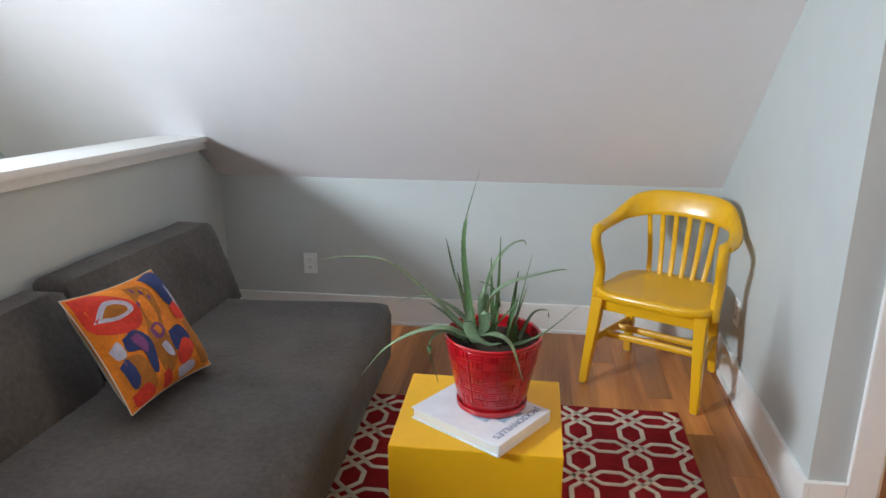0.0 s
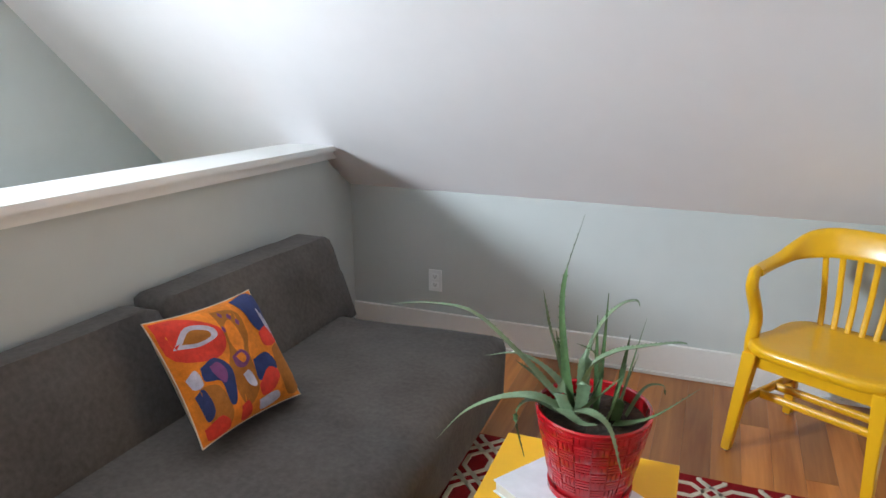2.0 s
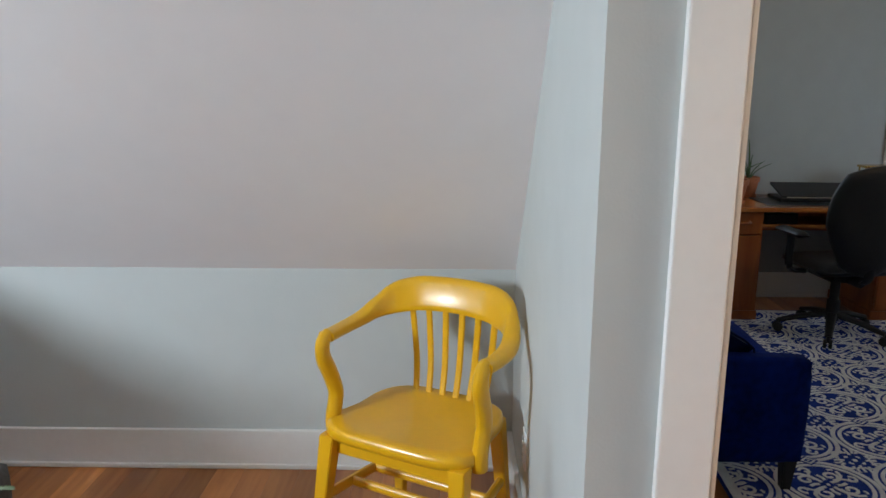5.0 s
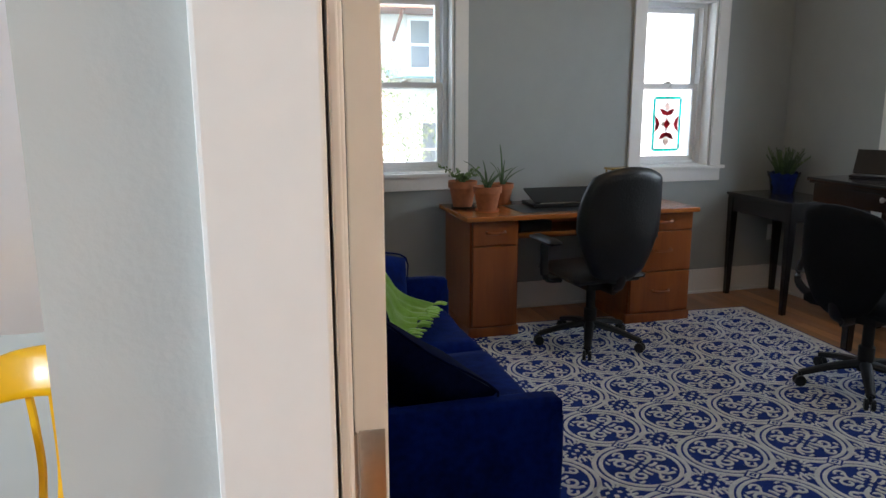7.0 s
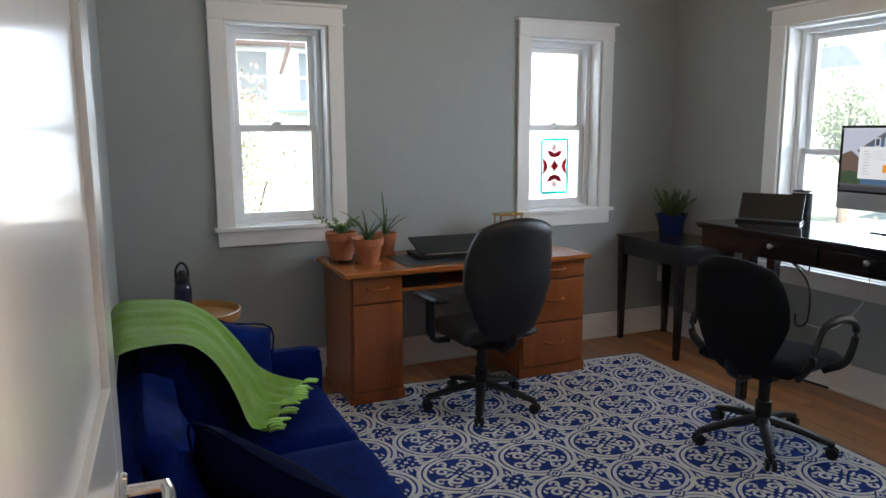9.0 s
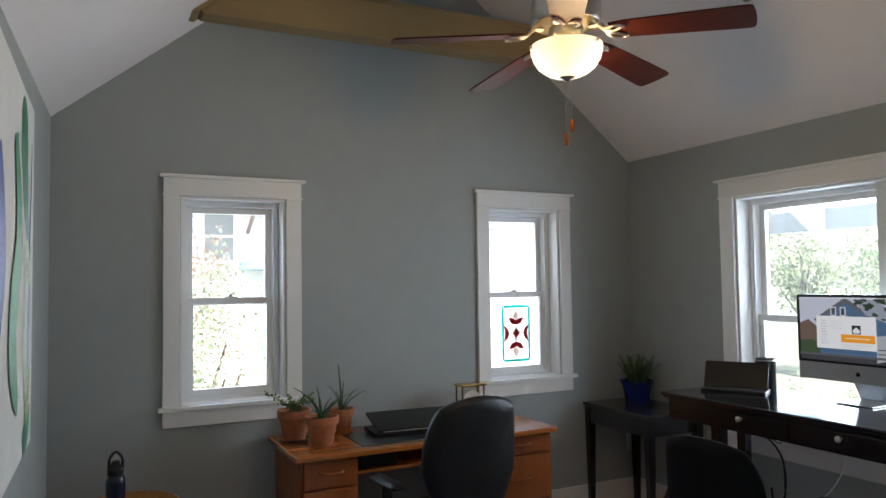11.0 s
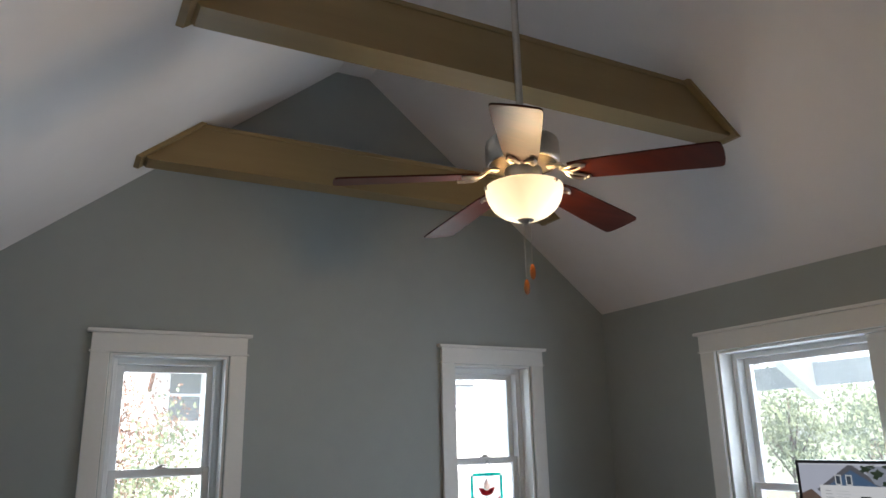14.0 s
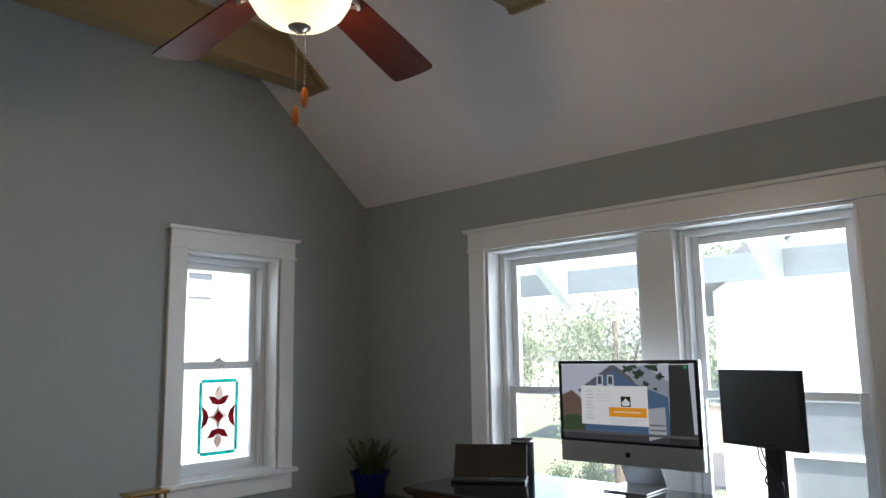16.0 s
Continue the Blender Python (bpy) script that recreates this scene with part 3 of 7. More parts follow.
# tie beams across the vault
def tie_beam(y0, y1):
    t = thing("ceiling_beam", "tan painted boxed tie beam across the vaulted ceiling", "beam", None, "ceiling tie beams")
    lo, hi, run = 2.928, 3.112, (RIDGE - EAVE) / (RX0 - LEFT1)
    xl = lambda z: LEFT1 + (z - EAVE) / run
    xr = lambda z: RIGHT - (z - EAVE) * (RIGHT - RX1) / (RIDGE - EAVE)
    bm = bmesh.new()
    prism(bm, [(xl(lo) + 0.01, lo), (xr(lo) - 0.01, lo), (xr(hi) - 0.01, hi), (xl(hi) + 0.01, hi)], y0 + 0.012, y1 - 0.012, "y")
    part("beam_box", bm, TAN, t, smooth=False)
    bm = bmesh.new()
    prism(bm, [(xl(lo) + 0.03, lo - 0.022), (xr(lo) - 0.03, lo - 0.022), (xr(lo) - 0.01, lo), (xl(lo) + 0.01, lo)], y0, y1, "y")
    prism(bm, [(xl(hi) + 0.012, hi), (xr(hi) - 0.012, hi), (xr(hi) - 0.03, hi + 0.02), (xl(hi) + 0.03, hi + 0.02)], y0 + 0.004, y1 - 0.004, "y")
    part("edge_board", bm, TAN, t, smooth=False)
    for side in (0, 1):
        f = xl if side == 0 else xr
        s = 1 if side == 0 else -1
        bm = bmesh.new()
        a, b = lo - 0.022, hi + 0.02
        prism(bm, [(f(a) + s * 0.002, a), (f(b) + s * 0.002, b), (f(b) + s * 0.026, b - 0.004), (f(a) + s * 0.026, a - 0.004)], y0 - 0.02, y1 + 0.02, "y")
        part("end_plate", bm, TAN, t, smooth=False)


for ya in (4.13, 2.765, 1.40):
    tie_beam(ya, ya + 0.125)


# ---- the loft ----
# convertible sofa
sofa = thing("sofa_bed", "charcoal grey suede convertible sofa against the half wall", "sofa")
def soft_block(nx, ny, corners, round_=0.05, puff=0.012, seed=0):
    """A cushion between four lower and four upper corners, its edges rounded and its faces slightly uneven."""
    bm = bmesh.new()
    lo, hi = corners
    n = (nx, ny, 6)
    memo = {}
    def raw(u, v, w):
        def q(c):
            return c[0].lerp(c[1], u).lerp(c[3].lerp(c[2], u), v)
        return q(lo).lerp(q(hi), w)
    def point(i, j, k):
        if (i, j, k) in memo:
            return memo[i, j, k]
        u, v, w = i / n[0], j / n[1], k / n[2]
        p = raw(u, v, w)
        ex = [min(u, 1 - u) * (lo[1] - lo[0]).length, min(v, 1 - v) * (lo[3] - lo[0]).length, min(w, 1 - w) * (hi[0] - lo[0]).length]
        c = raw(0.5, 0.5, 0.5)
        near = sorted(ex)
        pull = 0.0
        if near[1] < round_:
            a, b = 1 - near[0] / round_, 1 - near[1] / round_
            pull = 0.29 * round_ * max(a, 0) * max(b, 0) * 1.6
        d = (c - p)
        ax = Vector([(-1 if d[m] < 0 else 1) if abs(d[m]) > 1e-6 else 0 for m in range(3)])
        p = p + Vector((ax.x, ax.y, ax.z)) * pull
        nz = noise.noise((p.x * 3.1 + seed, p.y * 3.1, p.z * 3.1)) * puff + noise.noise((p.x * 9 + seed, p.y * 9, p.z * 9)) * puff * 0.35
        p = p - d.normalized() * nz
        memo[i, j, k] = bm.verts.new(p)
        return memo[i, j, k]
    for axis in range(3):
        o = [m for m in range(3) if m != axis]
        for side in (0, n[axis]):
            for a in range(n[o[0]]):
                for b in range(n[o[1]]):
                    vs = []
                    for da, db in ((0, 0), (1, 0), (1, 1), (0, 1)):
                        idx = [0, 0, 0]
                        idx[axis], idx[o[0]], idx[o[1]] = side, a + da, b + db
                        vs.append(point(*idx))
                    bm.faces.new(vs)
    bmesh.ops.recalc_face_normals(bm, faces=bm.faces)
    return bm


def corners(pts):
    v = [Vector(p) for p in pts]
    return v[:4], v[4:]


def seat_z(y):
    return 0.375 + 0.045 * (1.45 - y)


bm = soft_block(16, 60, corners([(-2.55, -1.0, 0.10), (-1.615, -1.0, 0.10), (-1.615, 1.46, 0.10), (-2.55, 1.46, 0.10), (-2.55, -1.0, seat_z(-1.0)), (-1.60, -1.0, 0.40), (-1.60, 1.46, 0.40), (-2.55, 1.46, seat_z(1.46))]), 0.06, 0.012, 1)
for v in bm.verts:
    if v.co.z > 0.3:
        v.co.z -= 0.010 * math.exp(-((v.co.y - 0.60) / 0.02) ** 2)
    for yc, amp in ((0.66, 0.0025), (0.71, 0.002), (0.76, 0.002), (0.80, 0.0015)):
        if v.co.z > 0.3 and v.co.x > -2.2:
            v.co.z -= amp * math.exp(-((v.co.y - yc) / 0.012) ** 2)
part("seat_cushion", bm, SUEDE, sofa, angle=60)
for y0, y1, drop, sd in ((0.53, 1.54, 0.0, 2), (-1.0, 0.522, 0.010, 7)):
    fx, bx_, tz = (lambda y: -2.325 - 0.035 * (1.42 - y)), (lambda y: -2.425 - 0.045 * (1.42 - y)), (lambda y: 0.712 + 0.052 * (1.42 - y) - drop)
    lo_z = lambda y: 0.33 + 0.045 * (1.42 - y)
    ins = 0.03 if y1 > 1 else 0.0
    bm = soft_block(8, 24, corners([(-2.62, y0, 0.30), (fx(y0), y0, lo_z(y0)), (fx(y1), y1, lo_z(y1)), (-2.61, y1, 0.30), (-2.63, y0, tz(y0)), (bx_(y0), y0, tz(y0)), (bx_(y1), y1 - ins, tz(y1)), (-2.60, y1 - ins, tz(y1))]), 0.035, 0.008, sd)
    part("backrest", bm, SUEDE, sofa, angle=60)
for x, y in ((-1.72, 1.28), (-2.45, 1.28), (-1.72, -0.85), (-2.45, -0.85)):
    bm = bmesh.new()
    lathe(bm, [(0.018, 0.0), (0.024, 0.10)], 12, Matrix.Translation((x, y, 0)))
    part("leg", bm, BLACK_PLASTIC, sofa)

# patterned pillow
def pillow_mesh(w, h, d, n=20, seed=0.0, both=True):
    """A stuffed square: local x, y across, z thick."""
    bm = bmesh.new()
    g = {}
    for s in (1, -1):
        for i in range(n + 1):
            for j in range(n + 1):
                u, v = 2 * i / n - 1, 2 * j / n - 1
                if s < 0 and (i in (0, n) or j in (0, n)):
                    g[s, i, j] = g[1, i, j]
                    continue
                t = max(0.0, (1 - u ** 4)) ** 0.6 * max(0.0, (1 - v ** 4)) ** 0.6
                x = u * w / 2 * (1 - 0.07 * (1 - v * v) * abs(u))
                y = v * h / 2 * (1 - 0.07 * (1 - u * u) * abs(v))
                z = s * d / 2 * t + noise.noise((u * 2.2 + seed, v * 2.2, s)) * 0.012 * t
                g[s, i, j] = bm.verts.new((x, y, z))
    for s in (1, -1):
        for i in range(n):
            for j in range(n):
                f = [g[s, i, j], g[s, i + 1, j], g[s, i + 1, j + 1], g[s, i, j + 1]]
                bm.faces.new(f if s > 0 else f[::-1])
    return bm


def basis(origin, x, y):
    """A pose from an origin and two edge directions."""
    x, y = Vector(x).normalized(), Vector(y)
    z = x.cross(y).normalized()
    y = z.cross(x)
    m = Matrix((x, y, z)).transposed().to_4x4()
    m.translation = origin
    return m


CREAM = material("cream_cotton", (0.62, 0.55, 0.46), 0.9, scale=10, vary=0.05, bump=0.3, bump_scale=200)
pm = basis((-2.225, 0.495, 0.605), (0.03, 0.39, -0.045), (-0.235, -0.12, 0.36))
cushion = thing("throw_pillow", "orange, red and navy painted-pattern pillow leaning on the sofa", "pillow", pm)


def dye(name, colour):
    return material(name, colour, 0.85, scale=16, vary=0.16, bump=0.25, bump_scale=260, fine=70)


ORANGE_DYE, RED_DYE, NAVY_DYE = dye("orange_dye", (0.72, 0.21, 0.012)), dye("red_dye", (0.60, 0.035, 0.018)), dye("navy_dye", (0.018, 0.032, 0.13))
OCHRE_DYE, LILAC_DYE, PLUM_DYE = dye("ochre_dye", (0.36, 0.125, 0.012)), dye("lilac_dye", (0.45, 0.44, 0.55)), dye("plum_dye", (0.17, 0.045, 0.16))
PW, PH, PD = 0.445, 0.385, 0.13
part("front_cover", pillow_mesh(PW, PH, PD), ORANGE_DYE, cushion)


def print_patch(mat, layer, *uv):
    """A printed field with a soft outline, laid on the front of the pillow; u to the right, v up, both -1 to 1."""
    line = curve([(u, v, 0) for u, v in uv + uv[:1]], 4)[:-1]
    mid = sum(line, Vector()) / len(line)
    bm = bmesh.new()
    rings = []
    for k in (1.0, 0.75, 0.5, 0.25):
        ring = []
        for p in line:
            q = mid.lerp(p, k)
            u, v = max(-0.99, min(0.99, q.x)), max(-0.99, min(0.99, q.y))
            t = max(0.0, (1 - u ** 4)) ** 0.6 * max(0.0, (1 - v ** 4)) ** 0.6
            ring.append(bm.verts.new((u * PW / 2 * (1 - 0.07 * (1 - v * v) * abs(u)), v * PH / 2 * (1 - 0.07 * (1 - u * u) * abs(v)), PD / 2 * t + noise.noise((u * 2.2, v * 2.2, 1)) * 0.012 * t + 0.0012 + 0.0006 * layer)))
        rings.append(ring)
    n = len(line)
    for a, b in zip(rings, rings[1:]):
        for i in range(n):
            bm.faces.new((a[i], a[(i + 1) % n], b[(i + 1) % n], b[i]))
    bm.faces.new(rings[-1])
    part("printed_field", bm, mat, cushion)


print_patch(RED_DYE, 1, (-0.97, 0.95), (-0.6, 0.90), (-0.15, 0.55), (-0.2, 0.2), (-0.5, 0.1), (-0.95, 0.3))
print_patch(LILAC_DYE, 2, (-0.92, 0.45), (-0.65, 0.72), (-0.3, 0.62), (-0.25, 0.42), (-0.6, 0.36))
print_patch(OCHRE_DYE, 3, (-0.80, 0.48), (-0.62, 0.64), (-0.38, 0.56), (-0.36, 0.45), (-0.6, 0.42))
print_patch(OCHRE_DYE, 1, (-0.85, -0.2), (-0.6, -0.3), (-0.5, -0.75), (-0.62, -0.95), (-0.85, -0.9))
print_patch(NAVY_DYE, 2, (-0.93, -0.3), (-0.8, -0.25), (-0.78, -0.6), (-0.9, -0.7))
print_patch(LILAC_DYE, 3, (-0.15, -0.3), (0.0, -0.28), (0.02, -0.55), (-0.1, -0.5))
print_patch(RED_DYE, 2, (-0.95, -0.78), (-0.7, -0.72), (-0.55, -0.95), (-0.9, -0.96))
print_patch(OCHRE_DYE, 1, (-0.1, 0.85), (0.25, 0.75), (0.3, 0.3), (0.15, 0.0), (0.05, -0.6), (-0.25, -0.8), (-0.35, -0.2), (-0.15, 0.2))
print_patch(ORANGE_DYE, 2, (-0.05, 0.55), (0.1, 0.6), (0.15, 0.2), (0.0, 0.0), (-0.1, 0.2))
for u, v in ((0.0, 0.74), (0.12, 0.66), (0.2, 0.52), (-0.1, 0.48)):
    print_patch(PLUM_DYE, 3, (u - 0.035, v), (u, v + 0.06), (u + 0.035, v), (u, v - 0.06))
print_patch(NAVY_DYE, 2, (0.35, 0.92), (0.85, 0.96), (0.97, 0.5), (0.75, 0.1), (0.5, 0.3), (0.4, 0.6))
print_patch(RED_DYE, 3, (0.5, 0.22), (0.78, 0.30), (0.92, 0.05), (0.7, -0.05), (0.48, 0.0))
for k in range(4):
    print_patch(LILAC_DYE, 3, (0.66 + 0.07 * k, 0.62 - 0.10 * k), (0.70 + 0.07 * k, 0.60 - 0.10 * k), (0.76 + 0.06 * k, 0.28 - 0.10 * k), (0.73 + 0.06 * k, 0.28 - 0.10 * k))
print_patch(NAVY_DYE, 2, (-0.75, 0.05), (-0.45, 0.12), (-0.3, -0.15), (-0.4, -0.62), (-0.52, -0.62), (-0.55, -0.25), (-0.75, -0.15))
print_patch(PLUM_DYE, 3, (-0.62, 0.02), (-0.45, 0.04), (-0.4, -0.15), (-0.5, -0.3), (-0.6, -0.12))
print_patch(PLUM_DYE, 3, (-0.2, 0.02), (0.02, 0.08), (0.12, -0.08), (-0.05, -0.2), (-0.2, -0.14))
print_patch(ORANGE_DYE, 4, (-0.14, 0.0), (0.0, 0.03), (0.05, -0.07), (-0.06, -0.13))
print_patch(NAVY_DYE, 2, (0.15, -0.15), (0.45, -0.12), (0.55, -0.4), (0.25, -0.52), (0.08, -0.48))
print_patch(RED_DYE, 3, (0.05, -0.58), (0.35, -0.36), (0.52, -0.52), (0.32, -0.74), (0.08, -0.76))
print_patch(OCHRE_DYE, 2, (0.62, -0.1), (0.95, -0.05), (0.96, -0.85), (0.6, -0.9), (0.52, -0.5))
print_patch(LILAC_DYE, 2, (0.0, -0.80), (0.35, -0.78), (0.42, -0.92), (0.05, -0.96))
print_patch(LILAC_DYE, 3, (-0.95, -0.02), (-0.82, 0.06), (-0.78, -0.18), (-0.9, -0.2))
print_patch(RED_DYE, 2, (-0.35, -0.75), (-0.2, -0.72), (-0.15, -0.95), (-0.35, -0.95))
bm = bmesh.new()
def seam(u, v):
    return (u * PW / 2 * (1 - 0.07 * (1 - v * v)), v * PH / 2 * (1 - 0.07 * (1 - u * u)), 0)


run = [k / 6 - 1 for k in range(12)]
tube(bm, [seam(-1, v) for v in run] + [seam(u, 1) for u in run] + [seam(1, -v) for v in run] + [seam(-u, -1) for u in run] + [seam(-1, -1)], 0.0022, 8)
part("piping", bm, CREAM, cushion, "cream piping")
grid = pillow_mesh(0.444, 0.384, 0.136)
bmesh.ops.delete(grid, geom=[f for f in grid.faces if f.calc_center_median().z > -0.004], context="FACES")
part("back_cover", grid, CREAM, cushion, "plain cream back cover")

# block side table
table = thing("cube_table", "plain yellow painted cube side table on the red rug", "side table")
bm = bmesh.new()
box(bm, -1.39, 0.237, 0.012, -0.912, 0.671, 0.441, 0.004)
part("cube_body", bm, YELLOW_TABLE, table, smooth=False)

# book
book = thing("book", "white hardcover photo book with blue lettering on the yellow table", "book", basis((-1.148, 0.402, 0.4425), (0.262, -0.175, 0), (0.135, 0.205, 0)))
COVER = material("book_cover", (0.72, 0.74, 0.78), 0.35, scale=9, vary=0.05, coat=0.3)
PAGES = material("paper_pages", (0.70, 0.68, 0.64), 0.9, scale=3, vary=0.03, bump=0.4, bump_scale=300)
BOOK_BLUE = material("book_blue_ink", (0.10, 0.17, 0.32), 0.4, scale=20, vary=0.3)
PALE_BLUE = material("book_pale_blue_ink", (0.35, 0.48, 0.62), 0.4, scale=20, vary=0.2)
BW, BH = 0.315, 0.25
for z0, z1 in ((0.0, 0.0035), (0.0325, 0.036)):
    bm = bmesh.new()
    box(bm, -BW / 2, -BH / 2, z0, BW / 2, BH / 2, z1, 0.001)
    part("cover", bm, COVER, book, smooth=False)
bm = bmesh.new()
box(bm, -BW / 2 + 0.004, -BH / 2 + 0.006, 0.0035, BW / 2 - 0.006, BH / 2 - 0.006, 0.0325)
part("page_block", bm, PAGES, book, smooth=False)
bm = bmesh.new()
box(bm, BW / 2 - 0.002, -BH / 2, 0.0, BW / 2 + 0.002, BH / 2, 0.036, 0.0015)
part("spine", bm, COVER, book, smooth=False)
bm = bmesh.new()
prism(bm, [(-0.10, 0.03), (-0.02, 0.05), (0.0, 0.09), (-0.05, 0.11), (-0.09, 0.085), (-0.12, 0.10), (-0.13, 0.06)], 0.0361, 0.0365)
part("cover_picture", bm, BOOK_BLUE, book, smooth=False)
bm = bmesh.new()
for x, y, a, b in ((0.03, -0.02, 0.07, 0.05), (0.06, 0.03, 0.05, 0.03), (0.0, -0.05, 0.06, 0.03)):
    box(bm, x, y, 0.0361, x + a, y + b, 0.0364)
part("cover_tint", bm, PALE_BLUE, book, smooth=False)
text = bpy.data.curves.new("title", "FONT")
text.body, text.size, text.extrude = "JACKSONVILLE'S", 0.029, 0.0002
text.materials.append(BOOK_BLUE)
title = new("title", text)
title.parent = book
title.matrix_basis = Matrix.Translation((0.118, 0.112, 0.0366)) @ Matrix.Rotation(radians(-90), 4, "Z")

# pot with woven relief
PX, PY, PZ = -1.118, 0.445, 0.4785
pot = thing("flower_pot", "glossy red ceramic pot with a woven relief, on the book", "flower pot", Matrix.Translation((PX, PY, PZ)))
bm = bmesh.new()
lathe(bm, [(0.0, 0.012), (0.094, 0.012), (0.096, 0.022), (0.0985, 0.03), (0.137, 0.215), (0.139, 0.222), (0.135, 0.226), (0.130, 0.222), (0.126, 0.19), (0.0, 0.185)], 48, close=False)
part("pot_body", bm, RED_GLAZE, pot)
bm = bmesh.new()
rows_, cols_ = 7, 20
for r in range(rows_):
    z0 = 0.036 + r * 0.0255
    for c in range(cols_):
        for k in range(3):
            zc = z0 + (0.0125 if (r + c) % 2 else 0.0045 + 0.008 * k)
            rad = 0.0985 + (zc - 0.03) * (0.0385 / 0.185)
            step = 2 * math.pi / cols_
            a = step * (c + (0.0 if not (r + c) % 2 else (k - 1) * 0.31))
            w_ = rad * step * (0.26 if (r + c) % 2 else 0.98)
            tall = 0.0235 if (r + c) % 2 else 0.0062
            m_ = Matrix.Rotation(a, 4, "Z") @ Matrix.Translation((rad, 0, zc)) @ Matrix.Rotation(radians(11.8), 4, "Y")
            box(bm, -0.002, -w_ / 2, -tall / 2, 0.0026, w_ / 2, tall / 2, 0.0012, m_)
part("woven_relief", bm, RED_GLAZE, pot)
bm = bmesh.new()
lathe(bm, [(0.0, 0.0), (0.098, 0.0), (0.104, 0.006), (0.104, 0.020), (0.099, 0.020), (0.099, 0.008), (0.0, 0.008)], 48, close=False)
part("saucer", bm, RED_GLAZE, pot)
bm = bmesh.new()
lathe(bm, [(0.0, 0.192), (0.06, 0.193), (0.1265, 0.190)], 32, close=False)
part("soil", bm, SOIL, pot, "dark potting soil")

# aloe: tapering toothed leaves
ALOE = material("aloe_skin", (0.085, 0.155, 0.06), 0.42, scale=14, vary=0.22, bump=0.1, bump_scale=60, fine=90)
ALOE_PALE = material("aloe_pale_skin", (0.16, 0.23, 0.13), 0.45, scale=14, vary=0.18, bump=0.1, bump_scale=60, fine=90)
aloe = thing("aloe_plant", "green aloe with long arching toothed leaves", "plant", Matrix.Translation((PX, PY, PZ + 0.185)))
def leaf(points, width, mat, teeth=True):
    line = curve(points, 7)
    n = len(line)
    bm = bmesh.new()
    rings = []
    for i, p in enumerate(line):
        t = i / (n - 1)
        d = (line[min(i + 1, n - 1)] - line[max(i - 1, 0)]).normalized()
        s = d.cross(Vector((0, 0, 1)))
        s = Vector((1, 0, 0)) if s.length < 0.2 else s.normalized()
        up = s.cross(d).normalized()
        w = width * (1 - t) ** 0.75 * (0.75 + 0.5 * min(1, t * 6) * (1 - t)) + 0.0008
        th = w * 0.36
        rings.append([bm.verts.new(p + s * a * w + up * b * th) for a, b in ((-1, 0.35), (-0.5, -0.5), (0, -0.85), (0.5, -0.5), (1, 0.35), (0.45, 0.12), (0, 0.0), (-0.45, 0.12))])
        if teeth and 1 < i < n - 2 and width > 0.008:
            for sg in (-1, 1):
                e = p + s * sg * w + up * 0.35 * th
                q = [bm.verts.new(e + d * 0.0025), bm.verts.new(e - d * 0.0025), bm.verts.new(e + s * sg * 0.0028 + d * 0.002 + up * 0.001), bm.verts.new(e + up * 0.002)]
                for f in ((0, 1, 2), (0, 2, 3), (1, 3, 2)):
                    bm.faces.new([q[k] for k in f])
    for a, b in zip(rings, rings[1:]):
        for k in range(8):
            bm.faces.new((a[k], a[(k + 1) % 8], b[(k + 1) % 8], b[k]))
    bm.faces.new(rings[-1])
    part("leaf", bm, mat, aloe, angle=50)


